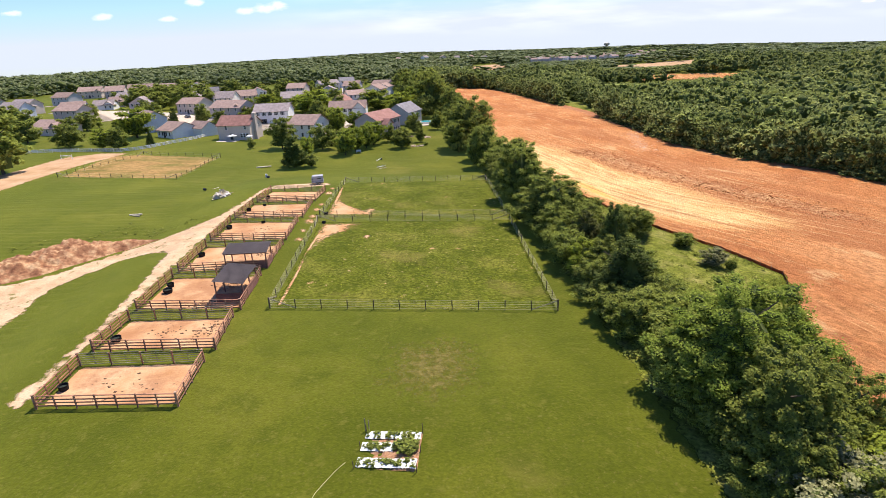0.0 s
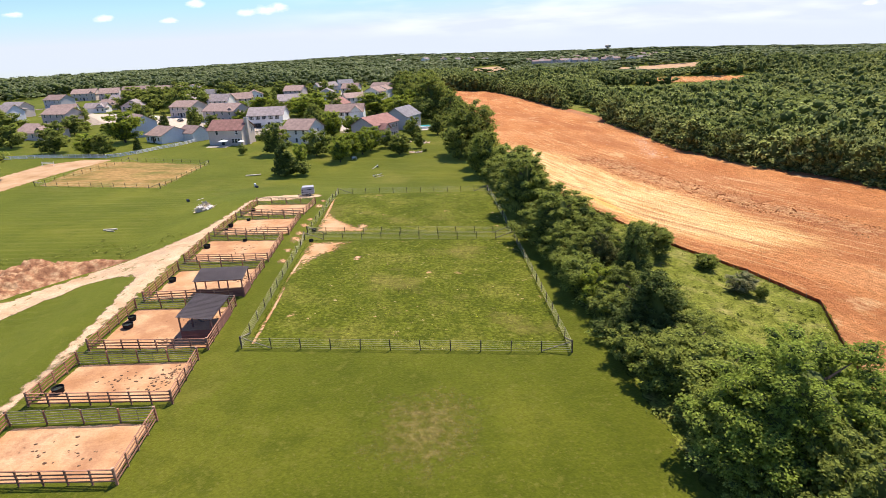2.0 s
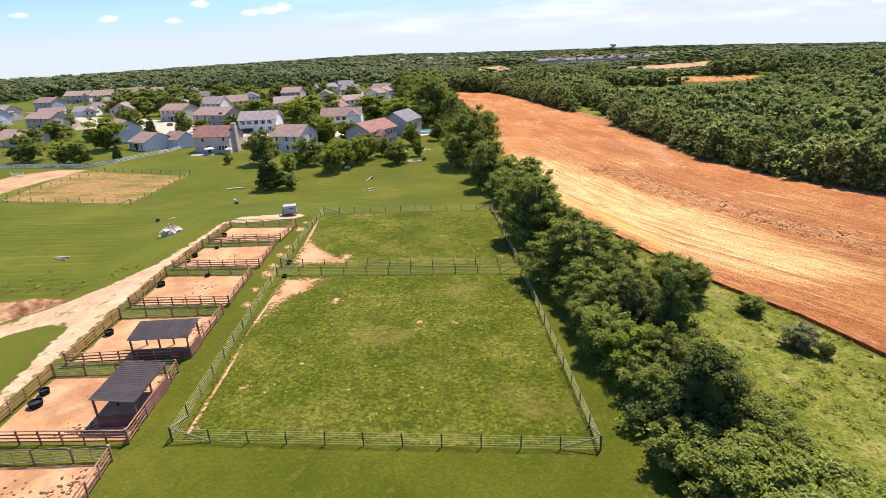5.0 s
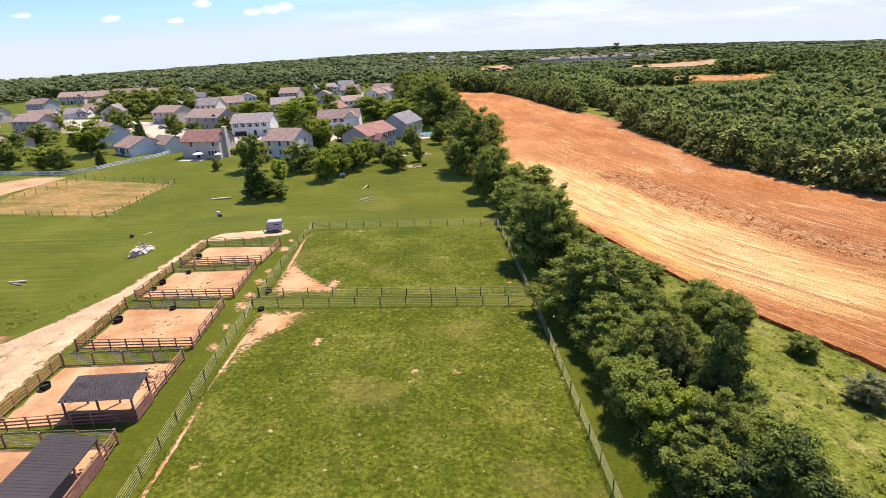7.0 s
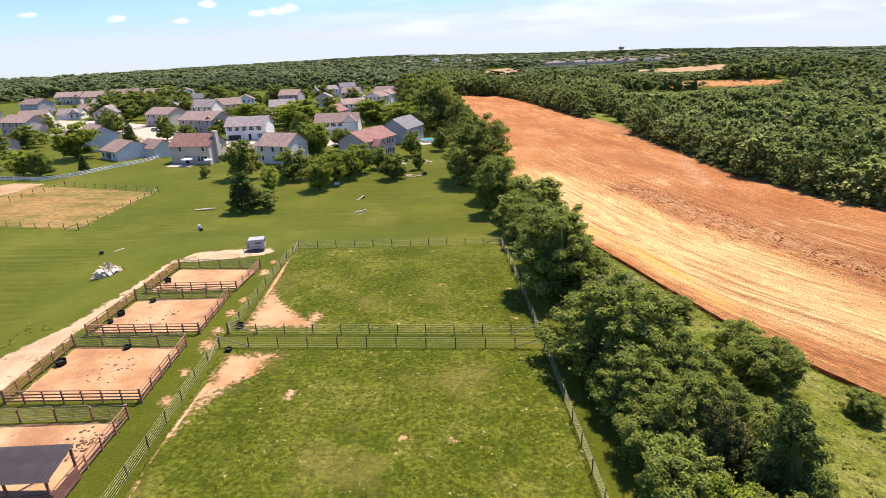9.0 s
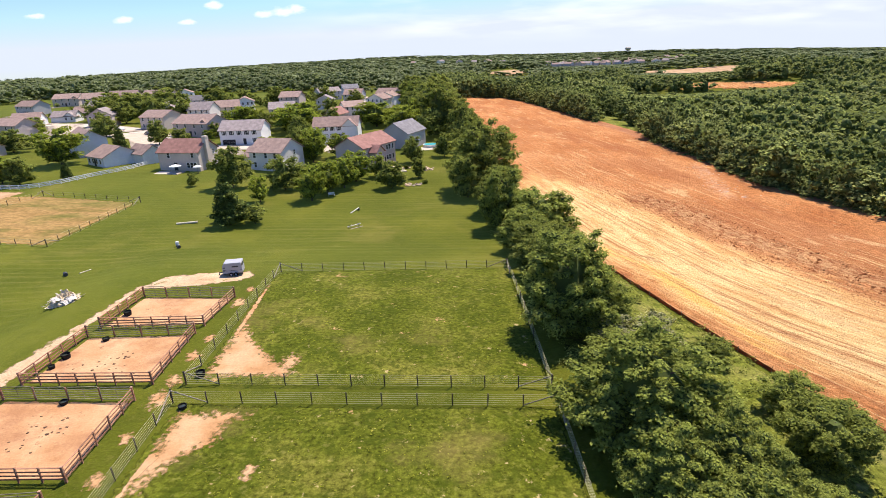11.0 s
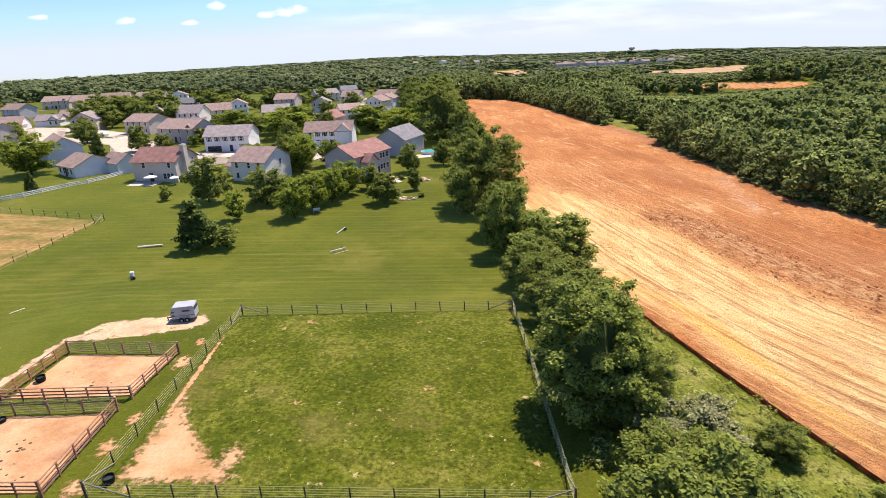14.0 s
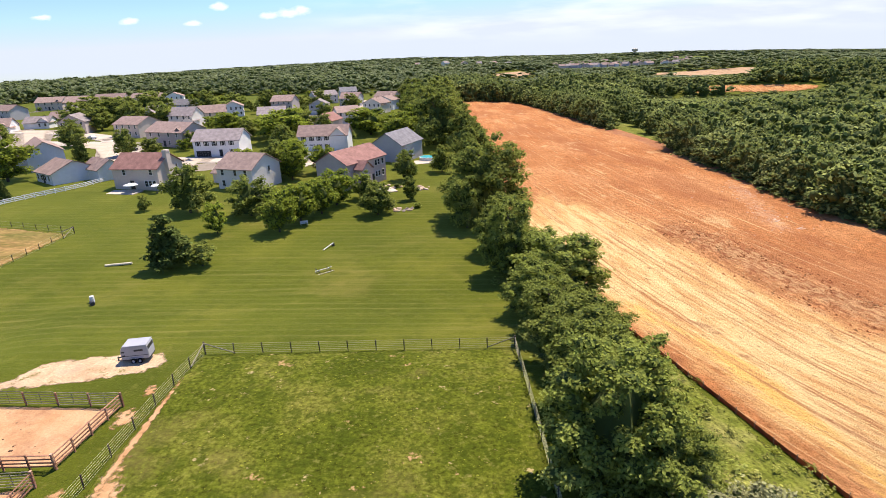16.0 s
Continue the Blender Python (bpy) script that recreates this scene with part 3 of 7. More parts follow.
for fx, fy, fr in ((-12.8, 99.5, 2.2), (-12.2, 84.6, 1.2), (-23.0, 93.8, 1.9), (-22.9, 96.6, 1.5), (-22.9, 101, 1.5), (-22.6, 104.6, 1.2), (-22.5, 113.5, 1.8), (-22.9, 84, 1.2), (-23.1, 88.5, 1.1), (-22.3, 117.5, 1.2)):
    sheet("bare_patch", [(fx + fr * math.cos(k * math.tau / 9) * (1 + 0.2 * math.sin(3 * k + fx)), fy + 1.3 * fr * math.sin(k * math.tau / 9)) for k in range(9)], BARE, 0.3, 1.5 * fr, 0.035, "worn patch of bare earth in the grass")


# ---- paddocks ----
def stick(name, a, b, mesh, parent, label=""):
    """A bar of unit length along x, laid from a to b."""
    a, b = Vector(a), Vector(b)
    d = b - a
    ob = new(name, mesh)
    ob.parent = parent
    ob.matrix_parent_inverse = parent.matrix_world.inverted()
    ob.matrix_basis = Matrix.Translation(a) @ d.to_track_quat("X", "Z").to_matrix().to_4x4() @ Matrix.Diagonal((d.length, 1, 1, 1))
    return tagged(ob, label)


def stood(name, p, mesh, parent, turn=0.0, lean=(0, 0)):
    ob = new(name, mesh)
    ob.parent = parent
    ob.matrix_parent_inverse = parent.matrix_world.inverted()
    ob.matrix_basis = Matrix.Translation(p) @ pose(0, 0, 0, lean[0], lean[1], turn)
    return ob


def as_mesh(name, bm, mat):
    me = bpy.data.meshes.new(name)
    bm.to_mesh(me)
    bm.free()
    me.materials.append(mat)
    return me


def capped_post(name, half, high, mat):
    bm = box_of(-half, -half, -0.15, half, half, high, bevel=half * 0.18)
    box(bm, -half * 1.15, -half * 1.15, high, half * 1.15, half * 1.15, high + 0.03, bevel=0.01)
    return as_mesh(name, bm, mat)


def pipe_panel(name, L, mat):
    """A livestock panel of welded pipe: six rails, a middle upright and rounded ends."""
    bm = bmesh.new()
    e, c = 0.05, 0.12
    loop = [(e + c, 0, 0.22), (e, 0, 0.22 + c), (e, 0, 1.42 - c), (e + c, 0, 1.42), (L - e - c, 0, 1.42), (L - e, 0, 1.42 - c), (L - e, 0, 0.22 + c), (L - e - c, 0, 0.22)]
    for a, b in zip(loop, loop[1:] + loop[:1]):
        tube(bm, [a, b], [0.036, 0.036], 6)
    for z in (0.46, 0.70, 0.94, 1.18):
        tube(bm, [(e, 0, z), (L - e, 0, z)], [0.036, 0.036], 5)
    tube(bm, [(L / 2, 0, 0.22), (L / 2, 0, 1.42)], [0.022, 0.022], 5)
    return as_mesh(name, bm, mat)
GREENPIPE = material("green_pipe_paint", [(0.13, 0.125, 0.075), (0.20, 0.19, 0.12), (0.30, 0.26, 0.18)], scale=1.5, rough=0.6, spec=0.3, random_ob=0.2)
RAIL = as_mesh("rail", box_of(0, -0.022, -0.065, 1, 0.022, 0.065, bevel=0.008), WOODEN)
TOPRAIL = as_mesh("top_rail", box_of(0, -0.055, -0.03, 1, 0.055, 0.03, bevel=0.008), WOODEN)
RAILPOST = capped_post("post", 0.058, 1.31, WOODEN)
GATEPOST = capped_post("gate_post", 0.085, 1.42, WOODEN)
rng = random.Random(5)
PADDOCKS = [((-36.5, 41.3), (-24.6, 41.0), (-24.9, 48.0), (-36.6, 48.0)), ((-36.8, 50.6), (-24.6, 50.3), (-25.0, 57.4), (-36.4, 57.3)),
            ((-36.7, 59.7), (-24.7, 59.3), (-25.0, 69.4), (-36.6, 69.4)), ((-36.5, 71.2), (-24.9, 72.0), (-24.8, 81.6), (-36.4, 81.3)),
            ((-36.6, 84.0), (-24.8, 83.9), (-24.9, 93.6), (-36.6, 94.0)), ((-36.5, 96.2), (-24.5, 96.1), (-24.5, 105.7), (-35.8, 105.2)),
            ((-35.5, 107.2), (-24.2, 107.5), (-23.4, 115.1), (-34.8, 115.5))]
for corners in PADDOCKS:
    middle = [sum(c[k] for c in corners) / 4 for k in (0, 1)]
    fence = thing("paddock_fence", Matrix.Translation(up(*middle)), "fence of weathered wooden rails and pipe panels round a sand paddock", "fence", "paddock fences")
    inset = [(c[0] + (0.15 if c[0] < middle[0] else -0.15), c[1] + (0.15 if c[1] < middle[1] else -0.15)) for c in corners]
    sheet("paddock_floor", inset, SAND, 0.5, 0.45, 0.035, "trodden sand of a horse paddock with droppings")
    for side, (a, b) in enumerate(zip(corners, corners[1:] + corners[:1])):
        if side == 2:
            n, long_ = 4, math.dist(a, b) / 4
            mesh = pipe_panel("panel", long_, GREENPIPE)
            turn = math.degrees(math.atan2(b[1] - a[1], b[0] - a[0]))
            for k in range(n):
                spot = (a[0] + (b[0] - a[0]) * k / n, a[1] + (b[1] - a[1]) * k / n)
                stood("panel", up(*spot, rng.uniform(-0.06, 0.06)), mesh, fence, turn, (rng.uniform(-2, 2), rng.uniform(-0.6, 0.6)))
                stood("post", up(*spot), GATEPOST if k == 0 else RAILPOST, fence, turn + rng.uniform(-3, 3), (rng.uniform(-1.5, 1.5), rng.uniform(-1.5, 1.5)))
            continue
        n = max(3, round(math.dist(a, b) / 1.78))
        spots = [(a[0] + (b[0] - a[0]) * k / n, a[1] + (b[1] - a[1]) * k / n) for k in range(n + 1)]
        turn = math.degrees(math.atan2(b[1] - a[1], b[0] - a[0]))
        for k in range(n):
            stood("post", up(*spots[k]), GATEPOST if k == 0 else RAILPOST, fence, turn + rng.uniform(-3, 3), (rng.uniform(-1.5, 1.5), rng.uniform(-1.5, 1.5)))
            p, q = up(*spots[k]), up(*spots[k + 1])
            for z in (0.30, 0.62, 0.94):
                stick("rail", p + Vector((0, 0, z + rng.uniform(-0.02, 0.02))), q + Vector((0, 0, z + rng.uniform(-0.02, 0.02))), RAIL, fence)
            stick("top_rail", p + Vector((0, 0, 1.28)), q + Vector((0, 0, 1.28)), TOPRAIL, fence)

DUNG = material("dung", [(0.10, 0.055, 0.03), (0.17, 0.10, 0.055)], scale=2, rough=0.95, bump=0.6, bump_scale=9, random_ob=0.2)
def lumps(name, spots, size, mat, label, category, flat=0.35, seed=3):
    """Many small rounded heaps, joined."""
    r = np.random.RandomState(seed)
    bm0 = bmesh.new()
    bmesh.ops.create_icosphere(bm0, subdivisions=1, radius=1)
    V0 = np.array([v.co[:] for v in bm0.verts]); F0 = np.array([[v.index for v in f.verts] for f in bm0.faces])
    bm0.free()
    V, F = [], []
    for k, (x, y) in enumerate(spots):
        s = size * r.uniform(0.5, 1.4)
        v = V0 * (1 + r.uniform(-0.3, 0.3, (len(V0), 1))) * [s * r.uniform(0.8, 1.5), s, s * flat]
        V.append(v + [x, y, float(height(x, y)) + 0.03]); F.append(F0 + k * len(V0))
    me = mesh_of(name, np.concatenate(V), np.concatenate(F), mat, True)
    return tagged(new(name, me), label, category, kind="stuff")
spots = []
for c, (k, box_) in zip(range(9), [(26, (-28, 52, -25.5, 57)), (10, (-34, 42, -27, 47)), (30, (-30, 65, -26, 69)), (14, (-31, 60, -28, 62)), (24, (-28, 76, -25.3, 81)), (10, (-33, 85, -26, 93)), (8, (-34, 97, -26, 104)), (3, (-33, 109, -26, 114)), (8, (-34, 52, -28, 56))]):
    spots += [(rng.triangular(box_[0], box_[2]), rng.triangular(box_[1], box_[3])) for _ in range(int(k * 1.5))]
lumps("droppings", spots + [(x + rng.uniform(-1.5, 1.2), y + rng.uniform(-1, 1)) for x, y in spots], 0.115, DUNG, "dark horse droppings scattered over the paddock sand", "droppings")

# run-in sheds
SHEDROOF = material("shed_roof_metal", [(0.105, 0.088, 0.090), (0.135, 0.115, 0.115)], scale=0.6, rough=0.6, metal=0.0, spec=0.3, fine=0.1)
SHEDWOOD = material("shed_boards", [(0.17, 0.075, 0.058), (0.25, 0.12, 0.092)], scale=1.0, rough=0.85, bump=0.3, bump_scale=9, random_ob=0.2)
def run_in_shed(x, y, turn, w, d, low, high, walls, label):
    """A lean-to on posts: x across, y from the low front to the high back."""
    shed = thing("run_in_shed", Matrix.Translation(up(x, y)) @ pose(0, 0, 0, 0, 0, turn), label, "shed", "run-in sheds")
    bm = bmesh.new()
    pts = []
    n = int(w / 0.3)
    for k in range(n + 1):
        for rib, off in ((0.0, -0.03), (0.018, -0.015), (0.018, 0.015), (0.0, 0.03)):
            pts.append((-w / 2 + w * k / n + off, rib))
    rows = [[bm.verts.new((px, yy, zz + rz)) for px, rz in pts] for yy, zz in ((-d / 2, low), (d / 2, high))]
    for k in range(len(pts) - 1):
        bm.faces.new((rows[0][k], rows[0][k + 1], rows[1][k + 1], rows[1][k]))
    bmesh.ops.solidify(bm, geom=bm.faces[:], thickness=0.05)
    part("roof", bm, SHEDROOF, shed, "dark grey ribbed metal roof")
    e = 0.22
    for px in (-w / 2 + e, 0, w / 2 - e):
        for py, z in ((-d / 2 + e, low), (d / 2 - e, high)):
            zz = z - (e / d) * (high - low) * (-1 if py < 0 else 1) - 0.08
            part("post", box_of(px - 0.07, py - 0.07, -0.2, px + 0.07, py + 0.07, zz, bevel=0.012), SHEDWOOD, shed)
    for py, z in ((-d / 2 + e, low), (d / 2 - e, high)):
        zz = z - (e / d) * (high - low) * (-1 if py < 0 else 1)
        part("beam", box_of(-w / 2 + 0.05, py - 0.09, zz - 0.24, w / 2 - 0.05, py - 0.072, zz - 0.06), SHEDWOOD, shed)
    def boards(name, a, b, top, gap=0.16):
        for k in range(int(top / gap)):
            d_ = Vector((b[0] - a[0], b[1] - a[1], 0))
            bm = box_of(0, -0.018, 0.05 + k * gap, d_.length, 0.018, 0.05 + k * gap + gap - 0.012, bevel=0.004)
            ob = part("board", bm, SHEDWOOD, shed)
            ob.matrix_local = Matrix.Translation((a[0], a[1], 0)) @ d_.to_track_quat("X", "Z").to_matrix().to_4x4()
    X, Y = w / 2 - e, d / 2 - e
    ends = {"+y": ((-X, Y + 0.1), (X, Y + 0.1)), "-y": ((-X, -Y - 0.1), (X, -Y - 0.1)), "+x": ((X + 0.1, -Y), (X + 0.1, Y)), "-x": ((-X - 0.1, -Y), (-X - 0.1, Y))}
    for side in walls:
        boards(side, *ends[side], 1.25)
    return shed
run_in_shed(-26.5, 64.3, 90, 6.0, 3.6, 2.35, 2.85, ("-y", "-x"), "open run-in shed with dark metal roof and reddish board walls")
run_in_shed(-27.6, 73.4, 180, 6.0, 3.2, 2.85, 2.35, ("+y", "-x"), "wide run-in shed with dark metal roof inside the rail fence")

RUBBER = material("black_rubber", [(0.012, 0.012, 0.012), (0.03, 0.028, 0.026)], scale=3, rough=0.9, spec=0.1, bump=0.1)
WATER = material("trough_water", [(0.03, 0.04, 0.035), (0.05, 0.06, 0.05)], scale=2, rough=0.05, spec=0.5)
def stock_tub(x, y, r, h):
    bm = bmesh.new()
    prof = [(r * 0.86, 0), (r * 0.96, h * 0.55), (r, h - 0.04), (r * 1.04, h), (r * 0.95, h), (r * 0.9, h - 0.06), (r * 0.8, 0.05)]
    rings = [[bm.verts.new((math.cos(a * math.tau / 24) * pr, math.sin(a * math.tau / 24) * pr, pz)) for a in range(24)] for pr, pz in prof]
    for a, b in zip(rings, rings[1:]):
        for k in range(24):
            bm.faces.new((a[k], a[(k + 1) % 24], b[(k + 1) % 24], b[k]))
    bm.faces.new(rings[-1])
    tub = thing("stock_tub", Matrix.Translation(up(x, y, 0.03)), "round black rubber water tub standing on the ground", "water tub", "stock tubs")
    part("tub", bm, RUBBER, tub)
    w = bmesh.new()
    bmesh.ops.create_circle(w, cap_ends=True, segments=24, radius=r * 0.9, matrix=Matrix.Translation((0, 0, h * 0.6)))
    part("water", w, WATER, tub, "dark still water")
for x, y, r in ((-35.6, 77.3, 0.55), (-35.7, 90.3, 0.58), (-35.4, 100.9, 0.5), (-34.2, 110.4, 0.5), (-20.6, 97.4, 0.48), (-20.2, 92.4, 0.42), (-30.8, 93.2, 0.4), (-35.2, 64.6, 0.65), (-35.6, 66.4, 0.5), (-35.8, 44.0, 0.5), (-35.5, 52.6, 0.6), (-33.4, 104.4, 0.4), (-35.6, 99.0, 0.35)):
    stock_tub(x, y, r * 0.85, 0.5 if r > 0.45 else 0.32)

# ---- pasture fences ----
WIREPOST = as_mesh("post", tube_of([(0, 0, -0.15), (0, 0, 0.6), (0.01, 0, 1.25)], [0.062, 0.06, 0.055], 8), POST)
CORNERPOST = as_mesh("corner_post", tube_of([(0, 0, -0.15), (0, 0, 0.6), (0.01, 0, 1.42)], [0.10, 0.095, 0.09], 9), POST)
BRACEBAR = as_mesh("brace", tube_of([(0, 0, 0), (1, 0, 0)], [0.05, 0.05], 7), BRACE)
STRAND = as_mesh("wire", tube_of([(0, 0, 0), (1, 0, 0)], [0.013, 0.013], 4), WIRE)
def wire_fence(name, corners, label, braces=True, step=3.05, high=1.2, strands=6, closed=True, group="pasture fences"):
    mid = [sum(c[k] for c in corners) / len(corners) for k in (0, 1)]
    fence = thing(name, Matrix.Translation(up(*mid)), label, "fence", group)
    runs = list(zip(corners, corners[1:] + corners[:1])) if closed else list(zip(corners, corners[1:]))
    for a, b in runs:
        n = max(2, round(math.dist(a, b) / step))
        spots = [(a[0] + (b[0] - a[0]) * k / n, a[1] + (b[1] - a[1]) * k / n) for k in range(n + 1)]
        for k in range(n if closed else n + 1):
            stood("corner_post" if k in (0, n) else "post", up(*spots[k]), CORNERPOST if k in (0, n) else WIREPOST, fence, rng.uniform(0, 360), (rng.uniform(-2, 2), rng.uniform(-2, 2)))
        if braces:
            stick("brace", up(*spots[0], high + 0.08), up(*spots[1], 0.12), BRACEBAR, fence, "grey diagonal brace")
            stick("brace", up(*spots[n], high + 0.08), up(*spots[n - 1], 0.12), BRACEBAR, fence, "grey diagonal brace")
        for k in range(n):
            for s in range(strands):
                z = 0.12 + (high - 0.12) * s / (strands - 1)
                stick("wire", up(*spots[k], z), up(*spots[k + 1], z), STRAND, fence)
    return fence
wire_fence("pasture_fence", NEAR_FIELD, "wire fence on round wooden posts with diagonal corner braces")
wire_fence("pasture_fence", FAR_FIELD, "wire fence on round wooden posts with diagonal corner braces")
wire_fence("field_fence", [(-100, 149.5), (-66.5, 144), (-65.2, 174), (-92, 181.5)], "thin wire fence round a dry field", braces=True, strands=3, group="field fences")

# silt fence along the cleared land
SILTCLOTH = material("silt_cloth", [(0.15, 0.060, 0.035), (0.25, 0.100, 0.055), (0.36, 0.155, 0.08)], scale=0.9, rough=0.9, bump=0.3)
silt = thing("silt_fence", Matrix.Translation(up(40, 85)), "low sagging silt fence stained with red clay", "silt fence")
STAKE = as_mesh("stake", box_of(-0.025, -0.025, -0.2, 0.025, 0.025, 0.72, bevel=0.006), BRACE)
pts = []
for a, b in zip(SILT, SILT[1:]):
    n = max(1, round(math.dist(a, b) / 2.0))
    pts += [(a[0] + (b[0] - a[0]) * k / n, a[1] + (b[1] - a[1]) * k / n) for k in range(n)]
pts.append(SILT[-1])
for k, (a, b) in enumerate(zip(pts, pts[1:])):
    stood("stake", up(*a), STAKE, silt, rng.uniform(0, 90), (rng.uniform(-5, 5), rng.uniform(-5, 5)))
    va, vb = up(*a), up(*b)
    nrm = Vector((-(vb - va).y, (vb - va).x, 0)).normalized()
    bm = bmesh.new()
    cols = []
    for j in range(5):
        p = va.lerp(vb, j / 4) + nrm * (0.06 * math.sin(j * math.pi / 4))
        top = 0.50 - 0.10 * math.sin(j * math.pi / 4) * rng.uniform(0.3, 1.2)
        cols.append([bm.verts.new(p + Vector((0, 0, z)) + nrm * o) for z, o in ((-0.05, 0.05), (top * 0.5, 0.02), (top, 0.0))])
    for c, d_ in zip(cols, cols[1:]):
        for j in range(2):
            bm.faces.new((c[j], d_[j], d_[j + 1], c[j + 1]))
    bmesh.ops.solidify(bm, geom=bm.faces[:], thickness=0.012)
    ob = part("cloth", bm, SILTCLOTH, silt)
    ob.matrix_parent_inverse = silt.matrix_world.inverted()

# ---- trees ----
def crown_arrays(r, lobes, leaves, leaf, shape, core=1, hull=0.52):
    """Leaf sprays on the boughs of a crown of height 1 and half-width about 0.5, and its shaded inside.
    Boughs reach outwards, longer than wide, spread evenly with gaps between them, under an uneven outline."""
    ph, am = r.uniform(0, math.tau, 6), r.uniform(0.04, 0.15, 6)
    def outline(a, z):
        return 1 + sum(am[k] * np.sin((k + 1) * a + ph[k] + (3 + k) * z) for k in range(6)) * 0.8
    C, R, A = [], [], []
    for k in range(lobes):
        best, gap = None, -1
        for _ in range(5):
            z, a = r.uniform(0.13, 0.93), r.uniform(0, math.tau)
            q = shape(z) * (0.35 + 0.65 * math.sqrt(r.uniform(0, 1))) * 0.92 * float(outline(a, z))
            c = (math.cos(a) * q, math.sin(a) * q, z + 0.05 * math.sin(3 * a + ph[0]))
            g = min((math.dist(c, o) for o in C), default=1.0)
            if g > gap:
                best, gap = (c, a, z), g
        C.append(best[0]); A.append(best[1])
        R.append(r.uniform(0.65, 1.4) * (0.5 + 1.0 * shape(best[2])) * 0.66 / lobes ** 0.42)
    C, R, A = np.array(C), np.array(R), np.array(A)
    lift = r.uniform(-0.1, 0.6, lobes)
    U = np.stack([np.cos(A), np.sin(A), lift], 1); U /= np.linalg.norm(U, axis=1)[:, None]
    T = np.stack([-np.sin(A), np.cos(A), 0 * A], 1)
    W = np.cross(U, T)
    S = np.stack([R * r.uniform(1.0, 1.6, lobes), R * r.uniform(0.7, 1.0, lobes), R * r.uniform(0.55, 0.8, lobes)], 1)
    def placed_(i, D, q):
        d = D * S[i] * q[:, None]
        return C[i] + U[i] * d[:, :1] + T[i] * d[:, 1:2] + W[i] * d[:, 2:]
    n = int(leaves * 2.4)
    i = r.choice(lobes, n, p=R ** 2 / (R ** 2).sum())
    D = r.normal(size=(n, 3)); D /= np.linalg.norm(D, axis=1)[:, None]
    P = placed_(i, D, 0.72 + 0.42 * r.uniform(0, 1, n) ** 1.5 + 0.5 * (r.uniform(0, 1, n) > 0.92) * r.uniform(0, 1, n))
    N0 = U[i] * D[:, :1] + T[i] * D[:, 1:2] + W[i] * D[:, 2:]
    deep = np.zeros(n, bool)
    for c, u, t, w, sc in zip(C, U, T, W, S):
        d = P - c
        deep |= ((d @ u) / sc[0]) ** 2 + ((d @ t) / sc[1]) ** 2 + ((d @ w) / sc[2]) ** 2 < 0.45
    keep = np.where(~deep & (P[:, 2] > 0.02) & (N0[:, 2] > r.uniform(-1.0, 0.3, n)))[0][:leaves]
    P, N0 = P[keep], N0[keep]
    N = 0.5 * N0 + r.normal(size=P.shape) * 0.5 + [0, 0, 1.0]
    N /= np.linalg.norm(N, axis=1)[:, None]
    A = np.cross(N, r.normal(size=P.shape)); A /= np.linalg.norm(A, axis=1)[:, None]
    B = np.cross(N, A)
    s = (leaf * r.uniform(0.55, 1.4, len(P)))[:, None]
    V = np.stack([P - A * s, P - B * s * 0.55 + N * s * 0.12, P + A * s * 0.9 - N * s * 0.15, P + B * s * 0.6], 1).reshape(-1, 3)
    F = np.arange(len(P) * 4).reshape(-1, 4)
    if not core:
        return V, F, np.zeros((0, 3)), np.zeros((0, 3), int)
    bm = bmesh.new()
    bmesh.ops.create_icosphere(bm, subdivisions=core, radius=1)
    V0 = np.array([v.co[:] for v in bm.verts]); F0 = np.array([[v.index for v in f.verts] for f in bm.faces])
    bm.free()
    # Shells in each bough and a hull, coloured dark to deepen the gaps.
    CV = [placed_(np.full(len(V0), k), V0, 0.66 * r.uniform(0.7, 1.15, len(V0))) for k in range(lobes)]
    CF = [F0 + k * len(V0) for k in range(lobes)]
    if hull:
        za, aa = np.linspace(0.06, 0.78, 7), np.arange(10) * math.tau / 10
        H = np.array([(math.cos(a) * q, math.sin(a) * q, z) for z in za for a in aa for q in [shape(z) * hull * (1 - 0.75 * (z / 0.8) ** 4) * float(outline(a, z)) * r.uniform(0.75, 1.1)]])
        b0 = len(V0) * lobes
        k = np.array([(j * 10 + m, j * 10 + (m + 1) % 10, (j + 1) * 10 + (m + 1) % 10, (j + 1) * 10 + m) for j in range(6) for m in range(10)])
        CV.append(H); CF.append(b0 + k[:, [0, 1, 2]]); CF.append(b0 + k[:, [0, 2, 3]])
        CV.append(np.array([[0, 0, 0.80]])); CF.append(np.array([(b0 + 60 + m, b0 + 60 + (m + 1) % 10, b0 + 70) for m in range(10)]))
    return V, F, np.concatenate(CV), np.concatenate(CF)


def crown_mesh(name, arrays, leaf_mat):
    V, F, CV, CF = arrays
    me = bpy.data.meshes.new(name)
    faces = F.tolist() + (CF + len(V)).tolist()
    me.from_pydata(np.concatenate([V, CV]).tolist(), [], faces)
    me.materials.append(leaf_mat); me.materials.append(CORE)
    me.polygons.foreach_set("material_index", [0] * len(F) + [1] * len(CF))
    me.update()
    return me


def round_crown(z):
    return 0.5 * math.sqrt(max(0.02, 1 - ((z - 0.5) / 0.52) ** 2))
def broad_crown(z):
    return 0.5 * min(1.0, max(0.25, 1.25 * (1.02 - z) ** 0.45)) * (0.75 + 0.25 * min(1, z / 0.3))
def cone_crown(z):
    return 0.5 * max(0.06, (1.0 - z) ** 0.75)


